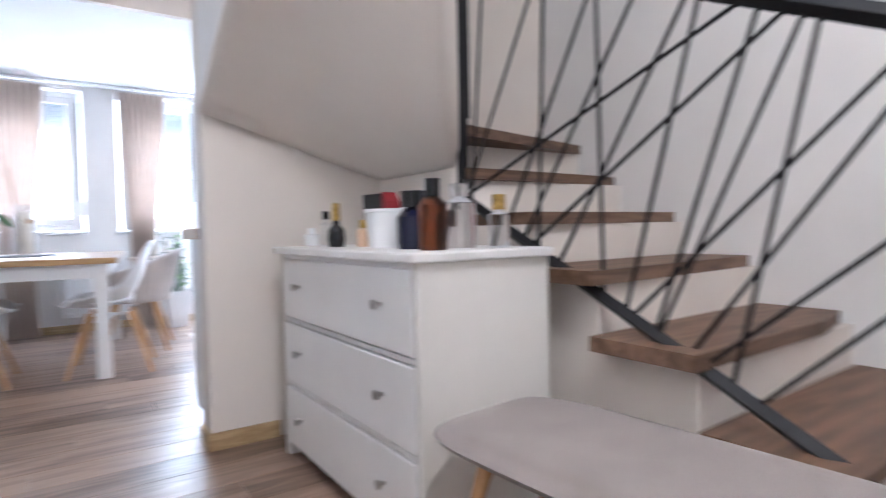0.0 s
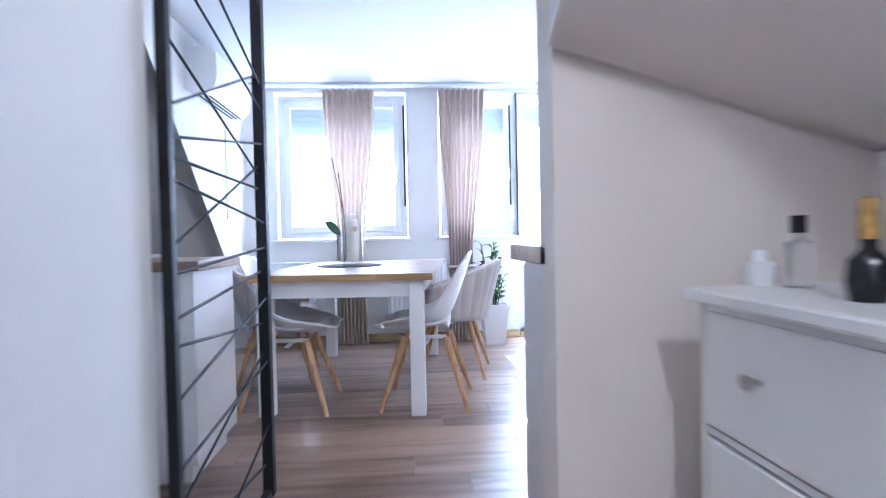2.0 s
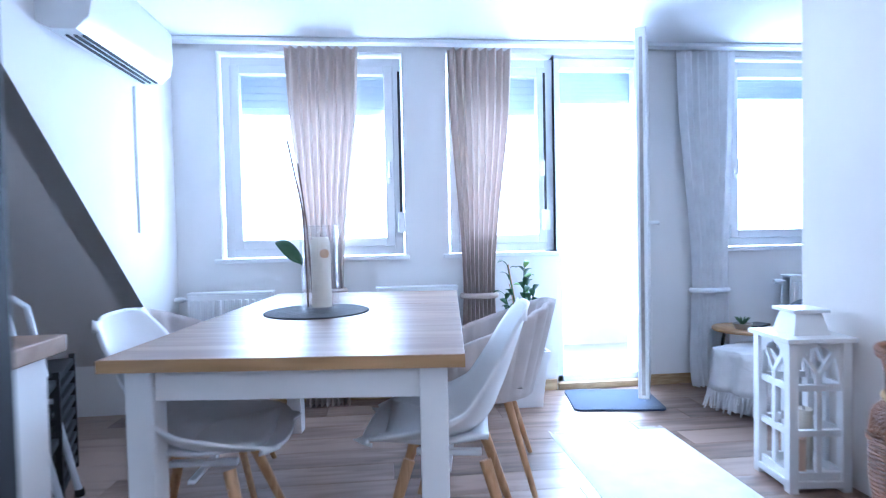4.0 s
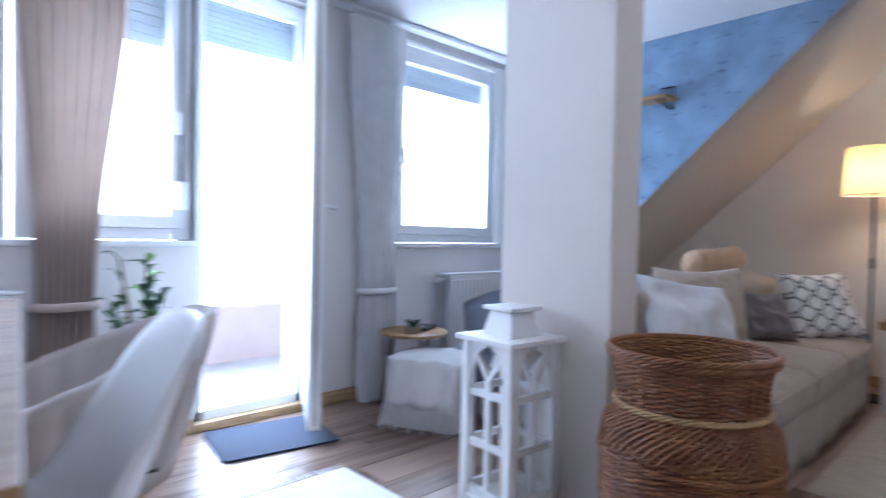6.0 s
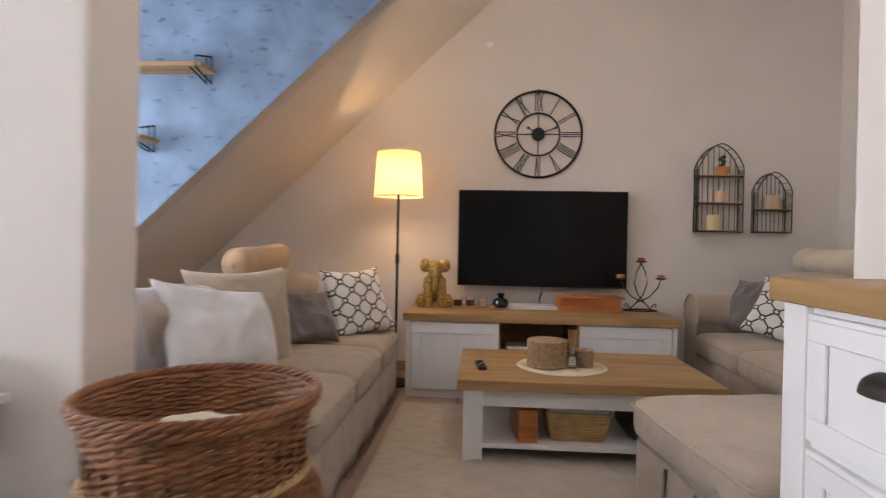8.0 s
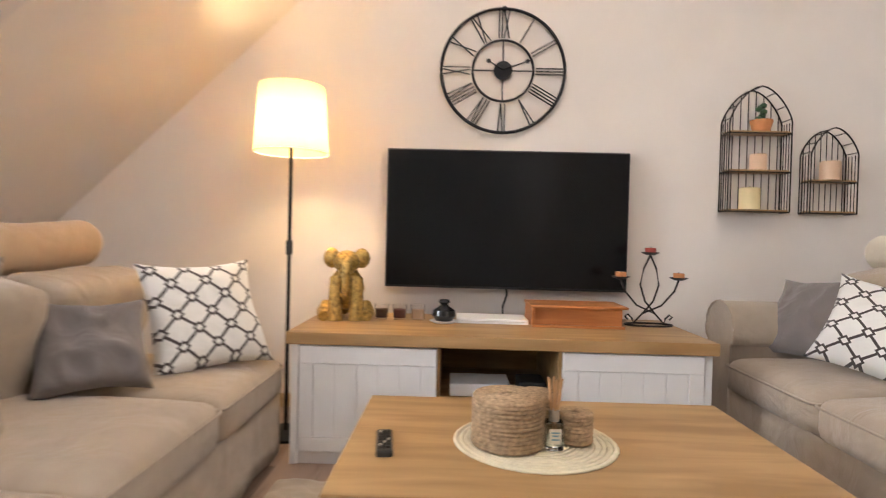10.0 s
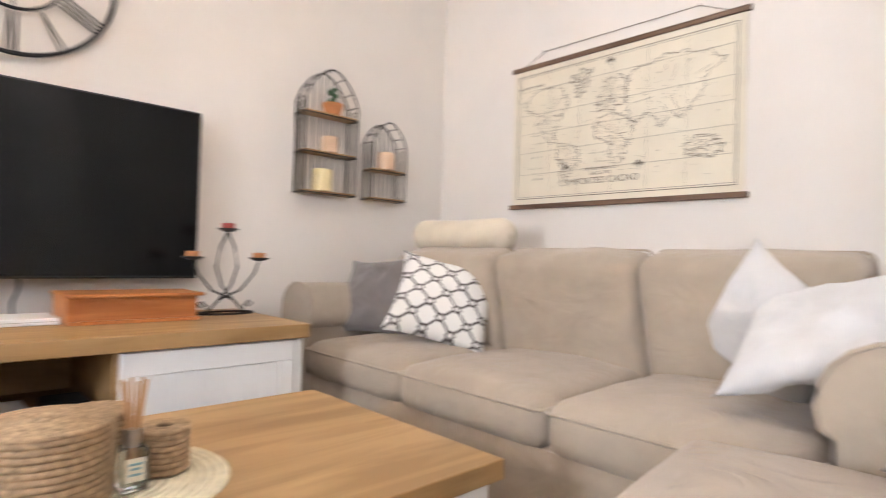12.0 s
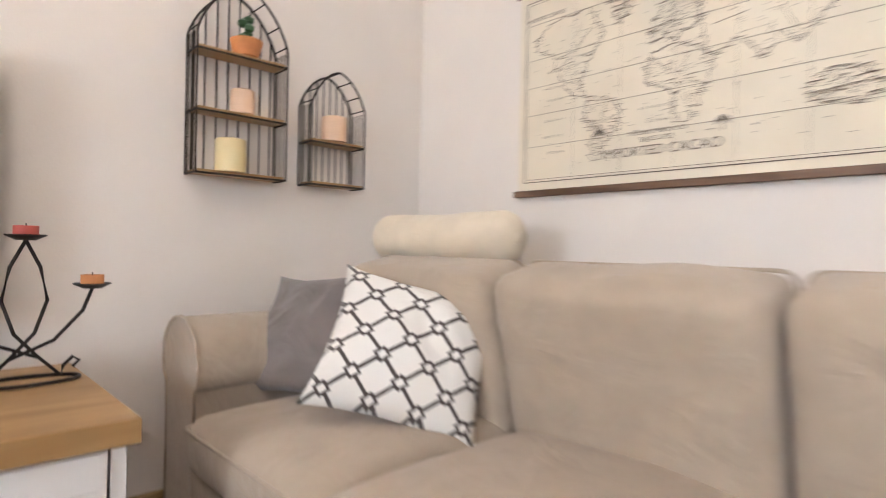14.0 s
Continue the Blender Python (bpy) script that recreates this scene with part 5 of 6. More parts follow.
_r.color_ramp.elements[0].color, _r.color_ramp.elements[1].color = (0.74, 0.70, 0.67, 1), (0.50, 0.24, 0.23, 1)
_l.new(_n["Texture Coordinate"].outputs["Object"], _t.inputs["Vector"])
_l.new(_t.outputs["Fac"], _r.inputs[0]), _l.new(_r.outputs[0], _n["Principled BSDF"].inputs["Base Color"])
pillow("white pillow with faded pink flowers on the footstool", lying((2.37, -0.60, 0.58), (0.30, 0.10, -0.16), (-0.1, 0.36, 0.0)), FLORAL, 0.42, 0.15, 10, 0.012)

ott = thing("footstool", "large beige slip-covered footstool in front of the sofa", "footstool", pose(2.50, -0.37, 0, 0, 0, 7))
part("base", box(-0.38, 0.38, -0.41, 0.41, 0.02, 0.3, 0.02), BEIGE, ott, smooth=40)
part("cushion", moved(cushion_box(0.80, 0.86, 0.16, 0.03, 9), pose(0, 0, 0.285)), BEIGE, ott, smooth=45)
part("piping", seam(0.805, 0.865, 0.41), BEIGE, ott, smooth=1)
def pleat(u, v):
    f = u * 4 * 0.78
    k = min(3, int(u * 4))
    f = f - k * 0.78 - 0.39
    w = 0.006 * math.sin(u * 50) * (1 - v)
    z = 0.015 + 0.27 * v
    return Vector(((f, 0.412 + w, z), (0.392 + w, -f, z), (-f, -0.412 - w, z), (-0.392 - w, f, z))[k])
part("skirt", sheet(pleat, 96, 4, 0.005), BEIGE, ott, "hanging slip-cover skirt", 1)
for a in range(4):
    for q in (-0.1, 0.1):
        bm = tube([(q, 0.425, 0.275), (q + 0.012, 0.43, 0.18), (q - 0.006, 0.428, 0.06)], [0.007, 0.009, 0.006], 6)
        part("tie", moved(bm, pose(0, 0, 0, 0, 0, 90 * a)), BEIGE, ott, smooth=1)

# coffee table and what stands on it
ct = thing("coffee_table", "low oak-topped white coffee table with a shelf", "coffee table", pose(3.56, 0.175, 0))
part("tabletop", box(-0.36, 0.43, -0.60, 0.61, 0.345, 0.39, 0.003), OAK, ct)
for x in (-0.335, 0.30):
    for y in (-0.58, 0.49):
        part("leg", box(x, x + 0.09, y, y + 0.09, 0, 0.345, 0.003), LACQUER, ct)
for x in (-0.32, 0.355):
    part("apron", box(x, x + 0.02, -0.5, 0.5, 0.265, 0.345), LACQUER, ct)
for y in (-0.575, 0.555):
    part("apron", box(-0.25, 0.3, y, y + 0.02, 0.265, 0.345), LACQUER, ct)
part("shelf", box(-0.33, 0.385, -0.575, 0.575, 0.075, 0.097, 0.002), LACQUER, ct)
tm = thing("round_table_mat", "round cream woven mat on the coffee table", "table mat", pose(3.57, 0.265, 0.39))
bm = bmesh.new()
for k in range(14):
    tube([((0.012 + k * 0.016) * math.cos(t * math.pi / 20), (0.012 + k * 0.016) * math.sin(t * math.pi / 20), 0.004) for t in range(40)], 0.0085, 5, bm, True)
moved(bm, Matrix.Diagonal((1, 1, 0.5, 1)))
part("coil", bm, mat("cream_braided_cord", (0.72, 0.64, 0.46), 0.9, 0, 30, 0.1, 0.5, 200), tm, smooth=1)["kind"] = "stuff"


def rope_jar(label, at, r, h, lid=True):
    j = thing("rope_basket", label, "basket", pose(*at), "rope baskets on the coffee table")
    bm = bmesh.new()
    n = round(h / 0.011)
    for k in range(n):
        tube([(r * (1 + 0.01 * math.sin(t * 1.9 + k)) * math.cos(t * math.pi / 18), r * math.sin(t * math.pi / 18), 0.007 + k * h / n) for t in range(36)], 0.0068, 5, bm, True)
    tagged(part("wall", bm, ROPE, j, smooth=1), kind="stuff")
    part("bottom", lathe([(0, 0), (r, 0), (r, 0.006), (0, 0.006)], 24), ROPE, j)
    if lid:
        bm = bmesh.new()
        for k in range(int(r / 0.011)):
            tube([((r - k * 0.011) * math.cos(t * math.pi / 14), (r - k * 0.011) * math.sin(t * math.pi / 14), h + 0.004 + 0.001 * k) for t in range(28)], 0.0066, 5, bm, True)
        tagged(part("lid", bm, ROPE, j, smooth=1), kind="stuff")


rope_jar("large round jute rope basket with lid", (3.53, 0.345, 0.398), 0.094, 0.125)
rope_jar("medium round jute rope basket with lid", (3.64, 0.25, 0.398), 0.055, 0.105)
rope_jar("small round jute rope basket with lid", (3.56, 0.155, 0.398), 0.043, 0.075)
df = thing("reed_diffuser", "clear glass reed diffuser bottle with wooden sticks", "diffuser", pose(3.50, 0.225, 0.398))
part("bottle", box(-0.024, 0.024, -0.024, 0.024, 0, 0.075, 0.006), glass("diffuser_glass", (0.80, 0.86, 0.86), 0.02), df)
part("neck", moved(lathe([(0, 0), (0.014, 0), (0.014, 0.03), (0, 0.03)], 16), pose(0, 0, 0.075)), CHROME, df, smooth=40)
part("label", box(-0.0255, -0.0245, -0.016, 0.016, 0.02, 0.06), PAPER, df)
for z, w in ((0.048, 0.011), (0.040, 0.008), (0.030, 0.010)):
    part("writing_bar", box(-0.0264, -0.0256, -w, w, z, z + 0.004), mat("blue_grey_ink", (0.2, 0.35, 0.4), 0.9), df)
for k in range(6):
    a = k * 1.05
    part("stick", tube([(0, 0, 0.02), (0.02 * math.cos(a), 0.02 * math.sin(a), 0.19)], 0.0028, 6), BEECH, df, smooth=40)
rm = thing("remote_control", "black television remote control with rows of keys", "remote control", pose(3.50, 0.68, 0.39, 0, 0, 187))
part("body", box(-0.085, 0.085, -0.022, 0.022, 0, 0.018, 0.006, 3), BLACK_MATT, rm)
for i in range(7):
    for j in range(3):
        part("key", box(-0.066 + i * 0.02, -0.054 + i * 0.02, -0.014 + j * 0.0105, -0.007 + j * 0.0105, 0.018, 0.0205, 0.001, 1), CHROME if (i + j) % 5 == 0 else BLACK, rm)
# on the shelf below
wb = thing("wicker_tray_basket", "pale wicker basket with a white lining", "basket", pose(3.40, 0.22, 0.097))
bm = bmesh.new()
for k in range(11):
    f = 0.82 + 0.18 * k / 10
    hx, hy = 0.12 * f, 0.15 * f
    pts = []
    for cx, cy, a0 in ((hx - 0.03, hy - 0.03, 0), (-hx + 0.03, hy - 0.03, 90), (-hx + 0.03, -hy + 0.03, 180), (hx - 0.03, -hy + 0.03, 270)):
        for q in range(3):
            a = radians(a0 + q * 45)
            pts.append((cx + 0.03 * math.cos(a), cy + 0.03 * math.sin(a), 0.008 + k * 0.0125))
    tube(pts, 0.008, 5, bm, True)
part("weave", bm, WICKER_LIGHT, wb, smooth=1)
part("bottom", box(-0.095, 0.095, -0.12, 0.12, 0, 0.008), WICKER_LIGHT, wb)
part("lining", box(-0.113, 0.113, -0.143, 0.143, 0.128, 0.155, 0.01), WHITE_CLOTH, wb)
ob2 = thing("wooden_book_box", "orange wooden box like a thick book", "box", pose(3.36, 0.47, 0.097, 0, 0, 8))
part("box", box(-0.11, 0.11, -0.045, 0.045, 0, 0.15, 0.004), ORANGE_BOX, ob2)
for k in range(6):
    part("rib", box(-0.114, -0.11, -0.043, 0.043, 0.008 + k * 0.024, 0.024 + k * 0.024, 0.002, 1), ORANGE_BOX, ob2)
bk = thing("black_bag", "black fabric case lying on the shelf", "bag", pose(3.48, -0.22, 0.097))
part("case", moved(cushion_box(0.34, 0.4, 0.13, 0.02, 4), pose(0, 0, 0)), BLACK_MATT, bk, smooth=45)

flat_rug("living_room_rug", "cream shaggy rug under the coffee table", "rug", 2.72, 4.14, -0.85, 1.17, 0.018, RUG, None, False, 0.012, 90, 100)

# television bench
tb = thing("tv_bench", "white panelled television bench with thick oak top", "tv bench", pose(4.31, 0, 0))
part("top", box(-0.02, 0.66, -0.585, 1.19, 0.505, 0.556, 0.003), OAK, tb)
part("side_panel", box(0.0, 0.64, -0.565, -0.535, 0, 0.505, 0.002), LACQUER, tb)
part("side_panel", box(0.0, 0.64, 1.14, 1.17, 0, 0.505, 0.002), LACQUER, tb)
part("bottom_panel", box(0.02, 0.64, -0.535, 1.14, 0.05, 0.07), LACQUER, tb)
part("plinth", box(0.015, 0.035, -0.535, 1.14, 0.0, 0.05), LACQUER, tb)
part("back_panel", box(0.62, 0.635, -0.535, 1.14, 0.07, 0.505), OAK, tb)
for y in (0.04, 0.55):
    part("divider", box(0.02, 0.62, y, y + 0.02, 0.07, 0.505), OAK, tb)
part("inner_shelf", box(0.03, 0.62, 0.06, 0.55, 0.27, 0.285), OAK, tb)
for y0, y1 in ((-0.535, 0.05), (0.56, 1.14)):
    d = part("door", box(0.0, 0.018, y0 + 0.004, y1 - 0.004, 0.056, 0.50, 0.002), LACQUER, tb)
    bm = None
    for a, e, p, q in ((y0 + 0.006, y1 - 0.006, 0.426, 0.498), (y0 + 0.006, y1 - 0.006, 0.058, 0.116), (y0 + 0.006, y0 + 0.066, 0.116, 0.426), (y1 - 0.066, y1 - 0.006, 0.116, 0.426)):
        bm = box(-0.008, 0.0, a, e, p, q, 0.002, 1, bm)
    part("panel_frame", bm, LACQUER, d)
    n = 5
    for k in range(n):
        a = y0 + 0.068 + k * (y1 - y0 - 0.136) / n
        part("board", box(-0.003, 0.0, a + 0.0015, a + (y1 - y0 - 0.136) / n - 0.0015, 0.117, 0.425, 0.0015, 1), LACQUER, d)
stb2 = thing("set_top_box", "white set-top box in the open compartment", "set-top box", pose(4.48, 0.38, 0.285))
part("case", box(-0.1, 0.1, -0.13, 0.13, 0, 0.055, 0.006), PVC, stb2)
part("button", box(-0.104, -0.1, -0.10, -0.085, 0.02, 0.035), CHROME, stb2)
rt = thing("router", "black router box in the open compartment", "router", pose(4.50, 0.14, 0.285))
part("case", box(-0.08, 0.08, -0.05, 0.07, 0, 0.06, 0.01), BLACK_MATT, rt)
ob3 = thing("wooden_box", "small orange wooden box in the compartment", "box", pose(4.43, 0.115, 0.07))
part("case", box(-0.08, 0.06, -0.03, 0.05, 0, 0.13, 0.004), ORANGE_BOX, ob3)

tv = thing("television", "large flat black television mounted on the wall", "television", pose(4.98, 0, 0))
part("housing", box(0.0, 0.05, -0.41, 0.87, 0.695, 1.43, 0.006), BLACK_MATT, tv)
part("screen", box(-0.003, 0.001, -0.402, 0.862, 0.707, 1.422), mat("dark_screen", (0.003, 0.003, 0.0035), 0.2, 0, 3, 0.2, 0, 200, 0.25), tv, "dark glossy switched-off screen")
part("wall_mount", box(0.05, 0.12, 0.1, 0.36, 0.9, 1.2), BLACK_MATT, tv)
part("cable", tube([(0.06, 0.22, 0.72), (0.05, 0.215, 0.66), (0.05, 0.235, 0.60), (0.04, 0.235, 0.542)], 0.006, 6), BLACK_MATT, tv, smooth=1)

cl = thing("wall_clock", "large open black metal wall clock with roman numerals", "clock", pose(5.075, 0.265, 1.876))
def circle(r, n=72):
    return [(0, r * math.cos(2 * math.pi * k / n), r * math.sin(2 * math.pi * k / n)) for k in range(n)]
part("outer_ring", tube(circle(0.335), 0.009, 8, None, True), STEEL_BLACK, cl, smooth=1)
part("inner_ring", tube(circle(0.165), 0.007, 8, None, True), STEEL_BLACK, cl, smooth=1)
part("hub", moved(lathe([(0, 0), (0.05, 0), (0.05, 0.012), (0.02, 0.02), (0, 0.02)], 28), pose(0, 0, 0, 0, -90, 0)), STEEL_BLACK, cl, smooth=40)
NUM = ["XII", "I", "II", "III", "IIII", "V", "VI", "VII", "VIII", "IX", "X", "XI"]
for h, txt in enumerate(NUM):
    a = radians(90 + 30 * h)
    rot = Matrix.Rotation(a, 4, "X")
    bm = bmesh.new()
    adv = {"X": 0.034, "V": 0.03, "I": 0.016}
    w = sum(adv[c] for c in txt)
    x = w / 2
    for c in txt:
        e = adv[c]
        if c == "I":
            tube([(0, 0.178, x - e / 2), (0, 0.325, x - e / 2)], 0.004, 5, bm)
        elif c == "V":
            tube([(0, 0.178, x - e / 2), (0, 0.325, x - 0.003)], 0.004, 5, bm)
            tube([(0, 0.178, x - e / 2), (0, 0.325, x - e + 0.003)], 0.004, 5, bm)
        else:
            tube([(0, 0.178, x - 0.003), (0, 0.325, x - e + 0.003)], 0.004, 5, bm)
            tube([(0, 0.178, x - e + 0.003), (0, 0.325, x - 0.003)], 0.004, 5, bm)
        x -= e
    part("numeral", moved(bm, rot), STEEL_BLACK, cl)
for a, r in ((0, 0.16), (90, 0.16), (180, 0.16), (270, 0.16)):
    part("spoke", tube([(0, 0.04 * math.cos(radians(a)), 0.04 * math.sin(radians(a))), (0, r * math.cos(radians(a)), r * math.sin(radians(a)))], 0.004, 5), STEEL_BLACK, cl)
for a, r in ((20, 0.15), (150, 0.10)):
    ca, sa = -math.cos(radians(a)), math.sin(radians(a))
    bm = tube([(-0.02, 0, 0), (-0.02, r * ca, r * sa)], 0.004, 5)
    merge(bm, moved(lathe([(0, 0), (0.012, 0), (0.012, 0.004), (0, 0.004)], 12), Matrix.Translation((-0.02, r * 0.92 * ca, r * 0.92 * sa)) @ pose(0, 0, 0, 0, -90, 0)))
    part("clock_hand", bm, STEEL_BLACK, cl)
part("wall_hook", box(0.0, 0.025, -0.01, 0.01, 0.325, 0.35), STEEL_BLACK, cl)
hk = tagged(part("wall_socket", moved(lathe([(0, 0), (0.03, 0), (0.026, 0.012), (0, 0.014)], 16), pose(TVX, 0.655, 2.578, 0, -90, 0)), PVC), "small round white cable outlet on the wall", "outlet")


def cage(label, y0, y1, z0, h, shelves):
    """An arched wire cage shelf on the television wall."""
    c = thing("wire_shelf", label, "wall shelf", pose(TVX - 0.001, (y0 + y1) / 2, z0), "arched wire shelves on the wall")
    w, d = abs(y1 - y0) / 2, 0.10
    sp = h - w * 1.15
    def arch(x, sc=1.0, n=18):
        pts = [(x, -w * sc, 0)]
        for k in range(n + 1):
            a = math.pi * k / n
            y = -w * sc * math.cos(a)
            pts.append((x, y, sp + (h - sp) * (1 - abs(y / w) ** 1.7) ** 0.75 if abs(y) < w else sp))
        pts.append((x, w * sc, 0))
        return pts
    part("wire_arch", tube(arch(0.0 - 0.004), 0.004, 6), IRON, c, smooth=1)
    part("wire_arch", tube(arch(-d), 0.004, 6), IRON, c, smooth=1)
    for k in range(8):
        f = -1 + 2 * (k + 0.5) / 8
        y = f * w
        zt = sp + (h - sp) * (1 - abs(f) ** 1.7) ** 0.75
        part("wire", tube([(-0.004, y, 0), (-0.004, y, zt)], 0.0026, 5), IRON, c)
    for k in range(7):
        a = math.pi * (k + 0.5) / 7
        y = -w * math.cos(a)
        z = sp + (h - sp) * (1 - abs(y / w) ** 1.7) ** 0.75
        part("wire", tube([(-0.004, y, z), (-d, y, z)], 0.0026, 5), IRON, c)
    for sgn in (-1, 1):
        for k in range(3):
            x = -d * (k + 1) / 4
            part("wire", tube([(x, sgn * w, 0), (x, sgn * w, sp)], 0.0026, 5), IRON, c)
    for z in shelves:
        part("shelf", box(-d + 0.002, -0.006, -w + 0.006, w - 0.006, z, z + 0.012, 0.002), OAK, c)
        part("shelf_rim", tube([(-0.004, -w, z), (-d, -w, z), (-d, w, z), (-0.004, w, z)], 0.004, 5), IRON, c)
    return c


cage("tall arched black wire shelf with three wooden boards", -1.255, -0.93, 1.14, 0.66, (0.0, 0.21, 0.415))
cage("small arched black wire shelf with two wooden boards", -1.605, -1.36, 1.14, 0.45, (0.0, 0.165))


def pillar_candle(label, at, r, h, material):
    k = thing("candle", label, "candle", pose(*at), "candles on the wire shelves")
    part("wax", lathe([(0, 0), (r, 0), (r, h - 0.004), (r - 0.006, h), (0, h - 0.008)], 24), material, k, smooth=40)
    part("wick", tube([(0, 0, h - 0.01), (0, 0, h + 0.01)], 0.0015, 5), BLACK_MATT, k)


pillar_candle("cream pillar candle on the wire shelf", (5.03, -1.06, 1.153), 0.052, 0.115, WAX)
pillar_candle("amber pillar candle on the wire shelf", (5.03, -1.10, 1.363), 0.042, 0.085, WAX_PINK)
pillar_candle("peach pillar candle on the small wire shelf", (5.03, -1.48, 1.318), 0.05, 0.1, WAX_PINK)
cac = thing("cactus", "small green cactus in a terracotta pot", "plant", pose(5.03, -1.11, 1.568))
part("pot", lathe([(0, 0), (0.042, 0), (0.056, 0.05), (0.056, 0.058), (0.045, 0.058), (0, 0.05)], 24), TERRA, cac, smooth=40)
bm = bmesh.new()
for k in range(5):
    merge(bm, moved(lathe([(0, -0.018), (0.016, -0.008), (0.018, 0.006), (0, 0.02)], 10), pose(0.012 * math.sin(k * 2.2), 0.014 * math.cos(k * 2.2), 0.065 + 0.018 * k)))
part("cactus_body", bm, LEAF, cac, smooth=40)

# floor lamp
fl = thing("floor_lamp", "slim black floor lamp with a lit cream shade", "floor lamp", pose(4.66, 1.29, 0))
part("base", lathe([(0, 0), (0.13, 0), (0.13, 0.012), (0.02, 0.022), (0, 0.022)], 32), STEEL_BLACK, fl, smooth=40)
part("pole", tube([(0, 0, 0.02), (0, 0, 1.50)], 0.009, 10), STEEL_BLACK, fl, smooth=40)
part("switch", box(-0.014, 0.014, -0.014, 0.014, 0.86, 0.93, 0.006), BLACK_MATT, fl)
SHADE = bpy.data.materials.new("lit_lamp_shade_cloth")
SHADE.use_nodes = True
_n, _l = SHADE.node_tree.nodes, SHADE.node_tree.links
_d, _t, _m = _n.new("ShaderNodeBsdfDiffuse"), _n.new("ShaderNodeBsdfTranslucent"), _n.new("ShaderNodeMixShader")
_d.inputs[0].default_value, _t.inputs[0].default_value = (0.8, 0.68, 0.42, 1), (0.9, 0.68, 0.34, 1)
_m.inputs[0].default_value = 0.6
_l.new(_d.outputs[0], _m.inputs[1]), _l.new(_t.outputs[0], _m.inputs[2]), _l.new(_m.outputs[0], _n["Material Output"].inputs[0])
part("shade", lathe([(0.174, 1.345), (0.153, 1.655)], 40), SHADE, fl, "glowing cream fabric shade", 40)
part("shade_ring", tube([(0.174 * math.cos(k * math.pi / 20), 0.174 * math.sin(k * math.pi / 20), 1.345) for k in range(40)], 0.003, 5, None, True), PVC, fl)
part("bulb", moved(lathe([(0, -0.04), (0.02, -0.03), (0.03, 0.0), (0.022, 0.026), (0, 0.035)], 16), pose(0, 0, 1.54)), glow("warm_bulb", (1.0, 0.78, 0.45), 12), fl, smooth=1)
bl = new("floor_lamp_light", bpy.data.lights.new("floor_lamp_light", "POINT"))
bl.data.energy, bl.data.color, bl.data.shadow_soft_size = 10, (1.0, 0.66, 0.32), 0.05
bl.location = (4.66, 1.29, 1.47)

# on the bench
el = bmesh.new()
def blob(x, y, z, rx, ry, rz, seg=14):
    b = bmesh.new()
    bmesh.ops.create_icosphere(b, subdivisions=2, radius=1)
    moved(b, Matrix.Translation((x, y, z)) @ Matrix.Diagonal((rx, ry, rz, 1)))
    merge(el, b)
blob(0.02, 0, 0.15, 0.07, 0.085, 0.11), blob(-0.02, 0, 0.275, 0.06, 0.065, 0.06)
for s in (-1, 1):
    blob(-0.01, s * 0.07, 0.295, 0.022, 0.042, 0.05)
    tube([(-0.02, s * 0.045, 0.2), (-0.05, s * 0.05, 0.1), (-0.055, s * 0.05, 0.0)], [0.034, 0.032, 0.036], 12, el)
    tube([(0.0, s * 0.08, 0.06), (-0.03, s * 0.1, 0.03), (-0.075, s * 0.1, 0.022)], [0.045, 0.04, 0.026], 12, el)
    tube([(-0.06, s * 0.025, 0.255), (-0.085, s * 0.03, 0.225)], [0.008, 0.003], 8, el)
tube([(-0.06, 0, 0.28), (-0.085, 0, 0.24), (-0.085, 0, 0.17), (-0.095, 0.01, 0.13), (-0.115, 0.015, 0.125)], [0.028, 0.022, 0.017, 0.013, 0.011], 12, el)
tube([(0.06, 0.02, 0.05), (0.09, 0.03, 0.03)], [0.04, 0.03], 10, el)
elo = part("elephant_statue", el, GOLD, None, "", 50)
elo.matrix_basis = pose(4.70, 1.02, 0.556, 0, 0, 8)
tagged(elo, "golden seated elephant statue on the oak bench", "statue")
for k, mm in enumerate((mat("brown_wax", (0.10, 0.04, 0.02), 0.5), mat("dark_red_wax", (0.16, 0.035, 0.025), 0.5), WAX_PINK)):
    g = thing("candle_glass", "small glass with a brown scented candle" if k < 2 else "small glass with a peach scented candle", "candle", pose(4.74, 0.852 - k * 0.089, 0.556), "scented candles on the bench")
    part("glass", lathe([(0, 0), (0.03, 0), (0.036, 0.075), (0.033, 0.075), (0.028, 0.008), (0, 0.006)], 24), GLASS, g, smooth=35)
    part("wax", lathe([(0, 0.009), (0.027, 0.009), (0.030, 0.05), (0, 0.05)], 20), mm, g, smooth=40)
bj = thing("black_jar", "round black jar with a stopper on a white saucer", "jar", pose(4.67, 0.545, 0.556))
part("saucer", lathe([(0, 0), (0.05, 0), (0.068, 0.01), (0.066, 0.012), (0, 0.006)], 28), CERAMIC, bj, smooth=40)
part("body", moved(lathe([(0, 0), (0.04, 0.0), (0.058, 0.025), (0.052, 0.05), (0.022, 0.07), (0.018, 0.078), (0.028, 0.088), (0.022, 0.1), (0, 0.102)], 28), pose(0, 0, 0.01)), BLACK, bj, smooth=40)
fb = thing("white_console", "flat white box lying on the bench", "box", pose(4.76, 0.315, 0.556))
part("case", box(-0.1, 0.1, -0.17, 0.17, 0, 0.024, 0.004), PVC, fb)
part("seam", box(-0.101, -0.0995, -0.165, 0.165, 0.011, 0.0125), CHROME, fb)
wbx = thing("wooden_book_box", "long orange wooden box with an open spine", "box", pose(4.72, -0.08, 0.556) @ Matrix.Diagonal((1, 1.07, 1, 1)))
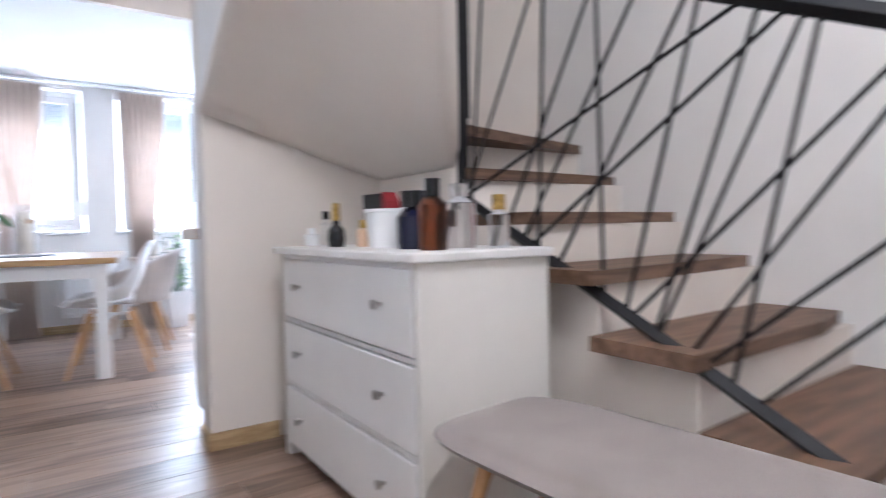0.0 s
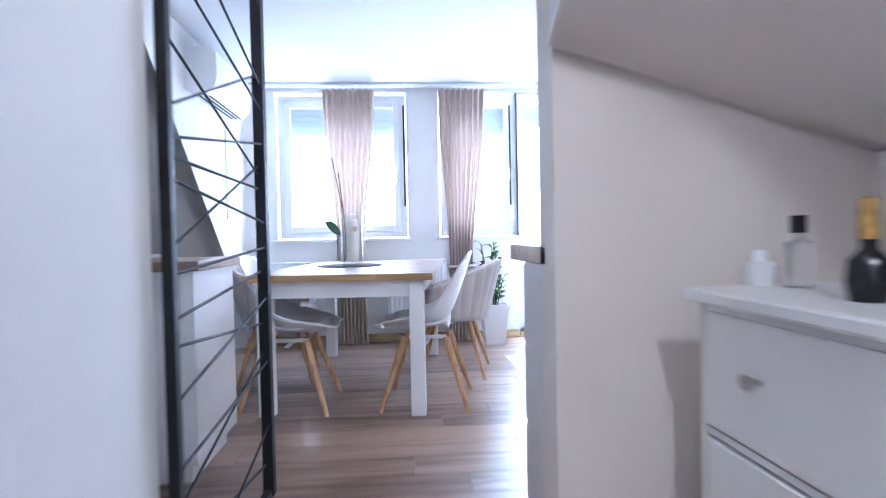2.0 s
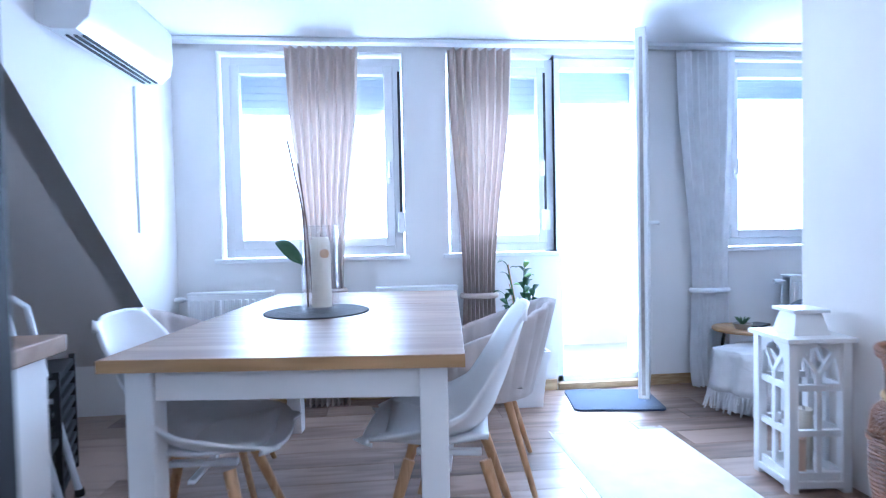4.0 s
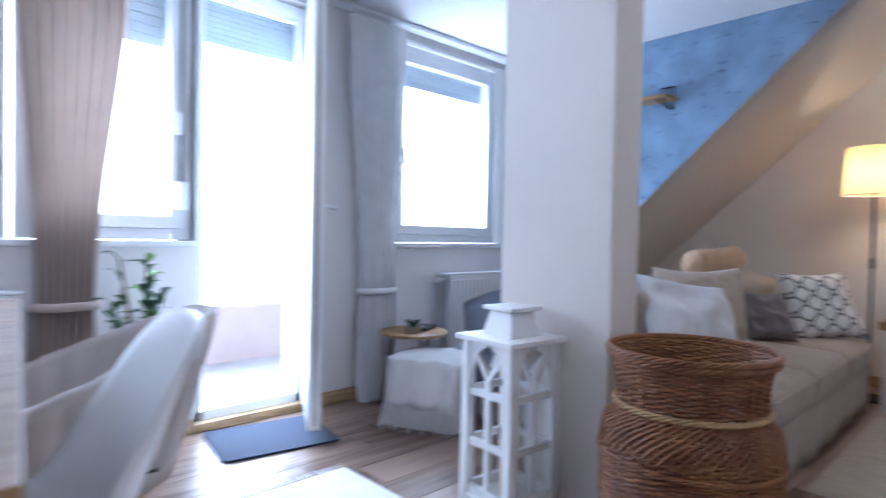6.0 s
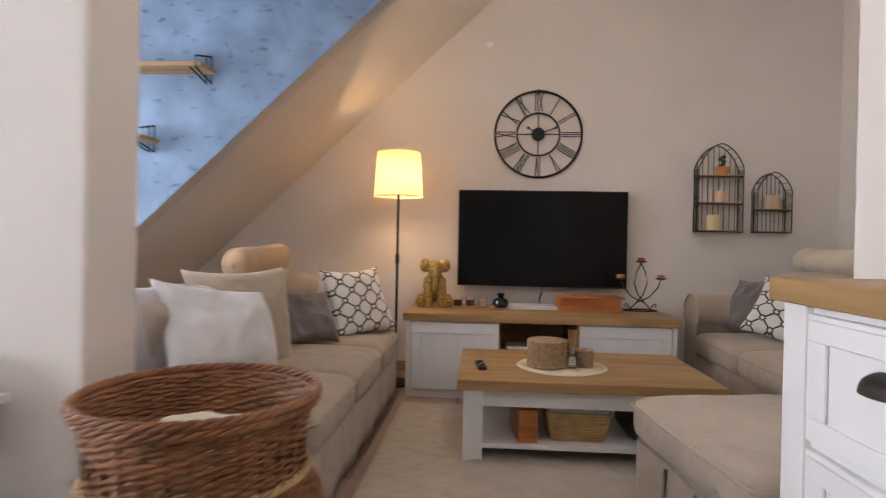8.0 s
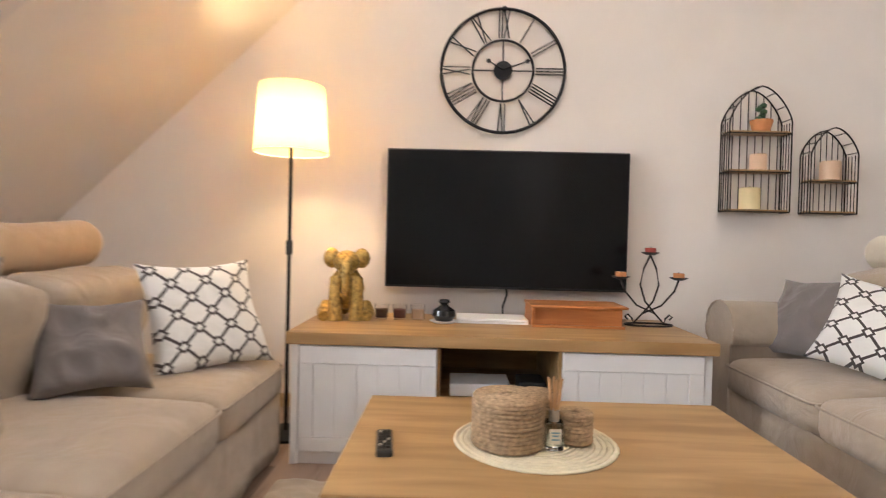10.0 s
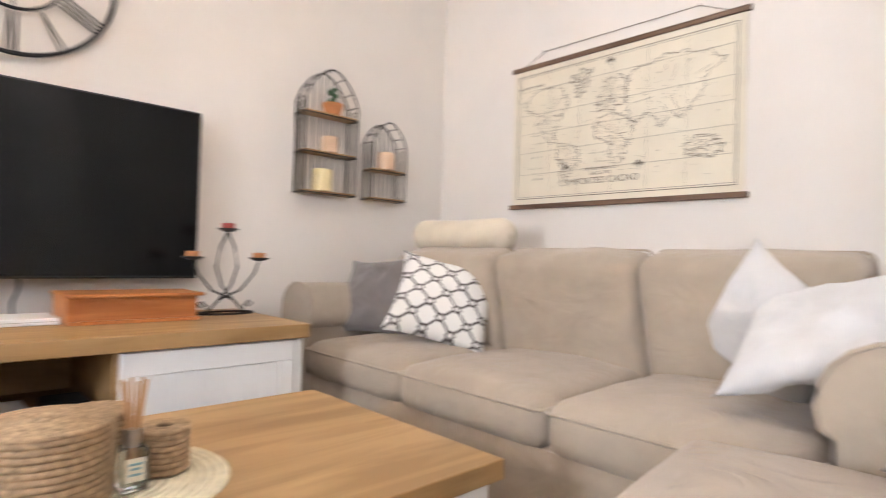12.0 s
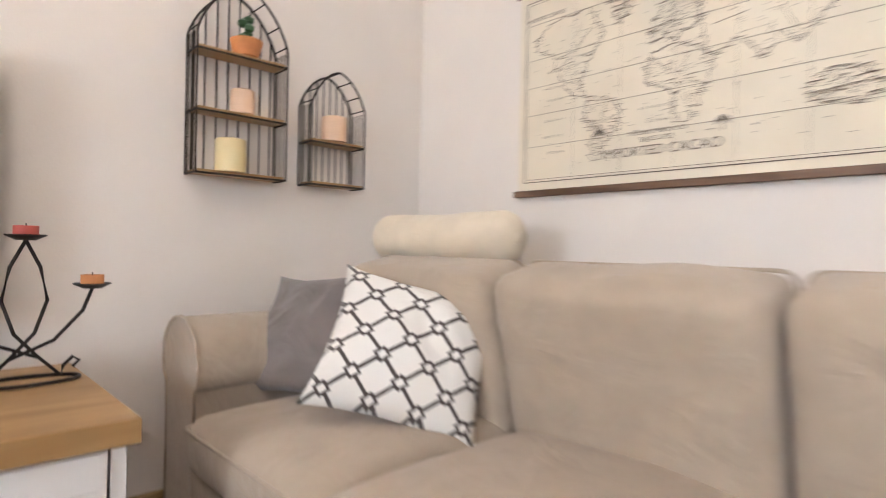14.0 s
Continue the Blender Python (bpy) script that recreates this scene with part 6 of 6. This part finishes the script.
part("bottom", box(-0.12, 0.12, -0.20, 0.20, 0, 0.012, 0.002), ORANGE_BOX, wbx)
part("lid", box(-0.13, 0.12, -0.21, 0.21, 0.092, 0.104, 0.003), ORANGE_BOX, wbx)
part("block", box(-0.105, 0.11, -0.19, 0.19, 0.012, 0.092, 0.002), ORANGE_BOX, wbx)
part("end", box(-0.125, 0.12, 0.19, 0.205, 0.012, 0.092, 0.002), ORANGE_BOX, wbx)

ca = thing("candelabra", "black wrought-iron candle holder with three small candles", "candle holder", pose(4.75, -0.45, 0.556))
part("base_ring", tube([(0.055 * math.cos(k * math.pi / 16), 0.115 * math.sin(k * math.pi / 16), 0.006) for k in range(32)], 0.005, 6, None, True), IRON, ca, smooth=1)
for s in (-1, 1):
    pts = [(0, s * 0.10, 0.03), (0, s * 0.115, 0.045), (0, s * 0.10, 0.055), (0, s * 0.08, 0.035), (0, s * 0.075, 0.012), (0, s * 0.03, 0.06), (0, -s * 0.02, 0.12), (0, -s * 0.045, 0.20), (0, -s * 0.03, 0.28), (0, 0, 0.345)]
    part("scroll", tube(pts, 0.0045, 6), IRON, ca, smooth=1)
    part("arm", tube([(0, -s * 0.03, 0.06), (0, s * 0.06, 0.10), (0, s * 0.12, 0.17), (0, s * 0.14, 0.225)], 0.0045, 6), IRON, ca, smooth=1)
for y, z, mm in ((0, 0.345, WAX_RED), (-0.14, 0.225, TERRA), (0.14, 0.225, TERRA)):
    part("dish", moved(lathe([(0, 0), (0.02, 0), (0.044, 0.012), (0.042, 0.014), (0, 0.004)], 20), pose(0, y, z)), IRON, ca, smooth=40)
    k = thing("candle", "short coloured candle on the iron holder", "candle", pose(4.75, -0.45 + y, 0.556 + z + 0.005), "candles on the iron holder")
    part("wax", lathe([(0, 0), (0.026, 0), (0.026, 0.03), (0, 0.028)], 18), mm, k, smooth=40)
    part("wick", tube([(0, 0, 0.026), (0, 0, 0.036)], 0.0015, 5), BLACK_MATT, k)

# wall shelves on the blue wall
for y0, y1, z in ((2.2, 2.95, 1.94), (2.53, 3.2, 1.55)):
    s = thing("wall_shelf", "wooden wall shelf on black wire brackets", "wall shelf", pose(RX, 0, z), "shelves on the blue wall")
    part("board", box(-0.17, -0.005, y0, y1, 0, 0.022, 0.003), OAK, s)
    for y in (y0 + 0.03, y1 - 0.06):
        part("bracket", tube([(-0.004, y, 0.1), (-0.004, y, -0.05), (-0.18, y, -0.012), (-0.18, y, 0.05), (-0.004, y, 0.1)], 0.005, 5), STEEL_BLACK, s)
        part("bracket", tube([(-0.004, y + 0.03, 0.1), (-0.004, y + 0.03, -0.05), (-0.18, y + 0.03, -0.012)], 0.005, 5), STEEL_BLACK, s)

# wicker basket
bs = thing("wicker_basket", "large brown wicker floor basket with braided bands", "basket", pose(1.80, 1.27, 0))
def bask_r(z):
    pts = ((0.0, 0.19), (0.10, 0.238), (0.26, 0.256), (0.38, 0.256), (0.45, 0.244), (0.51, 0.212), (0.56, 0.206), (0.63, 0.216), (0.68, 0.23))
    for (a, r0), (b, r1) in zip(pts, pts[1:]):
        if a <= z <= b:
            k = (z - a) / (b - a)
            k = k * k * (3 - 2 * k)
            return r0 + (r1 - r0) * k
    return 0.23


bm = bmesh.new()
n = 86
for k in range(n):
    z = 0.012 + k * 0.665 / n
    amp = 0.0035 if k % 3 else 0.0045
    tube([((bask_r(z) + amp * (1 if (t // 2 + k) % 2 else -1)) * math.cos(t * math.pi / 48), (bask_r(z) + amp * (1 if (t // 2 + k) % 2 else -1)) * math.sin(t * math.pi / 48), z + 0.002 * math.sin(t * 0.5 + k * 1.7)) for t in range(96)], 0.0052, 4, bm, True)
tagged(part("weave", bm, WICKER, bs, smooth=1), kind="stuff")
bm = bmesh.new()
for t in range(32):
    a = t * math.pi / 16
    tube([(bask_r(z) * math.cos(a), bask_r(z) * math.sin(a), z) for z in (0.005, 0.1, 0.22, 0.34, 0.42, 0.5, 0.6, 0.67)], 0.006, 4, bm)
tagged(part("upright_weave", bm, WICKER, bs, smooth=1), kind="stuff")
# canes that sweep slantwise over the shoulder
for t in range(64):
    a = t * 2 * math.pi / 64
    pts = []
    for q in range(9):
        f = q / 8
        z = 0.385 + 0.13 * f
        r = bask_r(z) + 0.006 * math.sin(math.pi * min(1, f * 1.1)) + 0.004
        pts.append((r * math.cos(a + 0.62 * f ** 1.6), r * math.sin(a + 0.62 * f ** 1.6), z))
    part("slanting_cane", tube(pts, 0.0045, 5), WICKER, bs, smooth=1)
for z, mm, fat in ((0.518, WICKER_LIGHT, 0.009), (0.372, WICKER, 0.007), (0.665, WICKER, 0.010), (0.682, WICKER, 0.010), (0.05, WICKER, 0.007)):
    bm = bmesh.new()
    for ph in range(3):
        w = [bask_r(z) + 0.009 + 0.6 * fat * math.cos(t * 0.890118 + ph * 2.09) for t in range(120)]
        tube([(w[t] * math.cos(t * math.pi / 60), w[t] * math.sin(t * math.pi / 60), z + 0.6 * fat * math.sin(t * 0.890118 + ph * 2.09)) for t in range(120)], 0.55 * fat, 5, bm, True)
    tagged(part("braided_band", bm, mm, bs, smooth=1), kind="stuff")
part("bottom", lathe([(0, 0.0), (0.185, 0.0), (0.185, 0.012), (0, 0.012)], 32), WICKER, bs)
bl2 = thing("blanket", "folded cream blanket lying inside the wicker basket", "blanket", pose(1.80, 1.27, 0.46))
part("fold", moved(puff(0.26, 0.26, 0.24, 4, 12, 0, 12), pose(0, 0, 0)), FUR, bl2, smooth=1)
part("fold", moved(puff(0.25, 0.24, 0.12, 4, 12, 0, 13), pose(0.01, 0.0, 0.10, 6, 4, 20)), FUR, bl2, smooth=1)

# wall map
mp = thing("wall_map", "printed world map on cream paper hung from dark wooden rods", "wall map", pose(0, MAPY + 0.008, 0))
MX0, MX1, MZ0, MZ1 = 3.255, 4.492, 1.13, 1.885
part("sheet", box(MX0, MX1, 0.004, 0.007, MZ0, MZ1), PAPER, mp)
part("rod", box(MX0 - 0.015, MX1 + 0.015, -0.002, 0.018, MZ1, MZ1 + 0.025, 0.003), TREAD, mp)
part("rod", box(MX0 - 0.015, MX1 + 0.015, -0.002, 0.018, MZ0 - 0.025, MZ0, 0.003), TREAD, mp)
part("cord", tube([(MX0 + 0.06, 0.006, MZ1 + 0.02), (MX0 + 0.20, 0.004, MZ1 + 0.085), (MX1 - 0.20, 0.004, MZ1 + 0.085), (MX1 - 0.06, 0.006, MZ1 + 0.02)], 0.002, 5), INK, mp)
part("cord_pin", tube([(MX0 + 0.20, -0.007, MZ1 + 0.088), (MX0 + 0.20, 0.012, MZ1 + 0.088)], 0.004, 6), CHROME, mp)
part("cord_pin", tube([(MX1 - 0.20, -0.007, MZ1 + 0.088), (MX1 - 0.20, 0.012, MZ1 + 0.088)], 0.004, 6), CHROME, mp)
MW, MH = MX1 - MX0, MZ1 - MZ0
def on_map(u, v):
    """A place on the map: u from its left edge as it is read, v from its foot."""
    return (MX1 - u * MW, 0.0085, MZ0 + v * MH)
for a, w in ((0.025, 0.0016), (0.033, 0.0008)):
    bm = bmesh.new()
    b0, b1 = a, 1 - a
    va = a * MW / MH
    for p, q in (((b0, va), (b1, va)), ((b1, va), (b1, 1 - va)), ((b1, 1 - va), (b0, 1 - va)), ((b0, 1 - va), (b0, va))):
        tube([on_map(*p), on_map(*q)], w, 4, bm)
    part("printed_border", bm, INK, mp)
bm = bmesh.new()
for v in (0.22, 0.38, 0.52, 0.66, 0.84):
    tube([on_map(0.035, v), on_map(0.965, v)], 0.0007, 4, bm)
for u in (0.2, 0.35, 0.5, 0.65, 0.8):
    tube([on_map(u, 0.06), on_map(u, 0.94)], 0.0005, 4, bm)
tagged(part("printed_grid", bm, INK, mp), kind="stuff")


def coast(corners, seed, wob=0.022):
    """A wandering coastline through a few corners, closed."""
    out = []
    n = len(corners)
    for i in range(n):
        p, q = corners[i], corners[(i + 1) % n]
        k = max(3, int(math.hypot(q[0] - p[0], q[1] - p[1]) / 0.008))
        for s in range(k):
            f = s / k
            x, y = p[0] + (q[0] - p[0]) * f, p[1] + (q[1] - p[1]) * f
            e = math.sin(f * math.pi)
            out.append((x + wob * e * noise.noise((x * 42, y * 42, seed)), y + wob * 1.6 * e * noise.noise((x * 42, y * 42, seed + 9))))
    return out


LANDS = {
    "north_america": [(0.06, 0.76), (0.12, 0.82), (0.25, 0.84), (0.30, 0.70), (0.26, 0.62), (0.24, 0.55), (0.22, 0.47), (0.25, 0.42), (0.2, 0.44), (0.15, 0.55), (0.13, 0.66), (0.07, 0.7)],
    "south_america": [(0.25, 0.42), (0.31, 0.40), (0.36, 0.33), (0.33, 0.24), (0.28, 0.12), (0.26, 0.14), (0.265, 0.27), (0.235, 0.35)],
    "greenland": [(0.31, 0.88), (0.40, 0.9), (0.38, 0.78), (0.34, 0.72)],
    "europe": [(0.44, 0.66), (0.46, 0.72), (0.48, 0.80), (0.53, 0.82), (0.56, 0.74), (0.56, 0.64), (0.52, 0.62), (0.50, 0.58), (0.48, 0.63), (0.44, 0.59)],
    "africa": [(0.44, 0.56), (0.50, 0.57), (0.56, 0.54), (0.60, 0.44), (0.57, 0.36), (0.54, 0.24), (0.51, 0.24), (0.49, 0.38), (0.43, 0.42), (0.42, 0.49)],
    "asia": [(0.56, 0.74), (0.60, 0.82), (0.72, 0.88), (0.86, 0.84), (0.94, 0.78), (0.88, 0.72), (0.86, 0.62), (0.82, 0.55), (0.78, 0.46), (0.74, 0.52), (0.70, 0.43), (0.66, 0.53), (0.60, 0.48), (0.57, 0.57)],
    "australia": [(0.80, 0.30), (0.84, 0.35), (0.90, 0.34), (0.93, 0.27), (0.89, 0.21), (0.82, 0.23)],
}
for i, (nm, cs) in enumerate(LANDS.items()):
    pts = coast(cs, i * 3.7)
    bm = tube([on_map(*p) for p in pts], 0.0012, 4, None, True)
    rg = random.Random(i)
    cx, cy = sum(p[0] for p in cs) / len(cs), sum(p[1] for p in cs) / len(cs)
    for k in range(9):
        a = rg.choice(pts)
        f0, f1 = rg.uniform(0, 0.5), rg.uniform(0.4, 0.95)
        p, q = (a[0] + (cx - a[0]) * f0, a[1] + (cy - a[1]) * f0), (a[0] + (cx - a[0]) * f1, a[1] + (cy - a[1]) * f1)
        line = [(p[0] + (q[0] - p[0]) * s / 6 + 0.006 * noise.noise((s, k, i)), p[1] + (q[1] - p[1]) * s / 6 + 0.01 * noise.noise((s, k + 5, i))) for s in range(7)]
        tube([on_map(*w) for w in line], 0.0009, 4, bm)
    for k in range(90):
        a = rg.choice(pts)
        d = rg.choice((-1, 1)) * rg.uniform(0.004, 0.02)
        tube([on_map(a[0], a[1]), on_map(a[0] + d, a[1] + rg.uniform(-0.003, 0.003))], 0.0008, 4, bm)
    for k in range(60):
        a = rg.choice(pts)
        f = rg.uniform(0.15, 0.9)
        u, v = a[0] + (cx - a[0]) * f, a[1] + (cy - a[1]) * f
        tube([on_map(u, v), on_map(u + rg.uniform(0.004, 0.012), v)], 0.0008, 4, bm)
    part("printed_land", bm, INK, mp)


def lettering(text, u, v, size, parent):
    cu = bpy.data.curves.new("text", "FONT")
    cu.body, cu.size, cu.align_x, cu.align_y, cu.extrude = text, size, "CENTER", "CENTER", 0.0003
    tmp = bpy.data.objects.new("text", cu)
    scene.collection.objects.link(tmp)
    me = bpy.data.meshes.new_from_object(tmp.evaluated_get(bpy.context.evaluated_depsgraph_get()))
    bpy.data.objects.remove(tmp)
    me.materials.append(INK)
    ob = new("lettering", me)
    ob.parent = parent
    ob.matrix_basis = Matrix.Translation(on_map(u, v)) @ pose(0, 0, 0, 90, 0, 180)
    return ob


lettering("IMPORTED CACAO", 0.46, 0.135, 0.046, mp)
lettering("SINCE 1752", 0.455, 0.185, 0.022, mp)
lettering("THE BROTHERS & CO", 0.455, 0.215, 0.02, mp)
lettering("MAGNETIC CURVES", 0.095, 0.865, 0.020, mp)
bm = bmesh.new()
rg = random.Random(40)
for k in range(150):
    u, v = rg.uniform(0.05, 0.93), rg.uniform(0.1, 0.9)
    tube([on_map(u, v), on_map(u + rg.uniform(0.003, 0.014), v)], 0.0007, 4, bm)
tagged(part("printed_names", bm, INK, mp), kind="stuff")
for word, u0, v0 in (("NORTH", 0.08, 0.58), ("PACIFIC", 0.07, 0.50), ("OCEAN", 0.08, 0.44), ("SOUTH", 0.07, 0.34), ("PACIFIC", 0.07, 0.26), ("OCEAN", 0.08, 0.18), ("ATLANTIC", 0.39, 0.32), ("OCEAN", 0.40, 0.26)):
    lettering("  ".join(word), u0 + 0.06, v0, 0.012, mp)
for (u, v) in ((0.29, 0.24), (0.62, 0.22), (0.49, 0.92)):
    bm = tube([on_map(u, v - 0.04), on_map(u + 0.002, v)], 0.0015, 4)
    for k in range(9):
        a = radians(-20 + k * 27)
        tube([on_map(u, v), on_map(u + 0.012 * math.cos(a), v + 0.022 * math.sin(a)), on_map(u + 0.02 * math.cos(a), v + 0.02 * math.sin(a) - 0.008)], 0.0016, 4, bm)
    part("printed_palm", bm, INK, mp)

# ceiling lamps out of view: dining one known by reflection, living and hall added as fill
for x, y, watts in ((0.7, -0.1, 8), (3.4, 0.2, 14), (0.15, -3.1, 45)):
    lp = thing("ceiling_light", "flat round white ceiling light placed out of view", "ceiling light", pose(x, y, TOP), "ceiling lights")
    part("frame", moved(lathe([(0, 0), (0.2, 0), (0.2, -0.03), (0.185, -0.035), (0, -0.035)], 36), pose(0, 0, 0)), PVC, lp, smooth=40)
    part("diffuser", moved(lathe([(0, -0.036), (0.18, -0.036), (0.17, -0.042), (0, -0.044)], 36), pose(0, 0, 0)), glow("lit_diffuser", (1.0, 0.93, 0.84), 6), lp, smooth=40)
    d = bpy.data.lights.new("offscreen_ceiling_lamp", "POINT")
    d.shadow_soft_size, d.energy, d.color = 0.12, watts, (1.0, 0.90, 0.80)
    o = new("offscreen_ceiling_lamp", d)
    o.location = (x, y, TOP - 0.19)

# floor boards, laid along x with staggered ends
PW, PL = 0.19, 1.28
plank_meshes = {}
rows = 0
rnd = random.Random(21)
count = 0
rest = bmesh.new()
j = 0
y = -4.1
while y < WY:
    x = -3.2 - rnd.uniform(0, PL)
    while x < TVX:
        a, e = max(x, -3.2), min(x + PL, TVX)
        w = min(PW, WY + 0.02 - y)
        if e - a > 0.05 and w > 0.02:
            near = -1.3 < (a + e) / 2 < 4.4 and y > -3.2
            if near and count < 300:
                key = (round(e - a, 2), round(w, 3))
                if key not in plank_meshes:
                    plank_meshes[key] = finish(box(0, e - a - 0.0016, 0, w - 0.0016, -0.012, 0.0, 0.0012, 1), "plank", PLANK)
                o = new("plank", plank_meshes[key])
                o.location = (a, y, 0)
                o.parent = floor_base
                count += 1
            else:
                box(a, e - 0.0016, y, y + w - 0.0016, -0.012, 0.0, bm=rest)
        x += PL
    y += PW
tagged(part("planks", rest, PLANK, floor_base), kind="stuff")
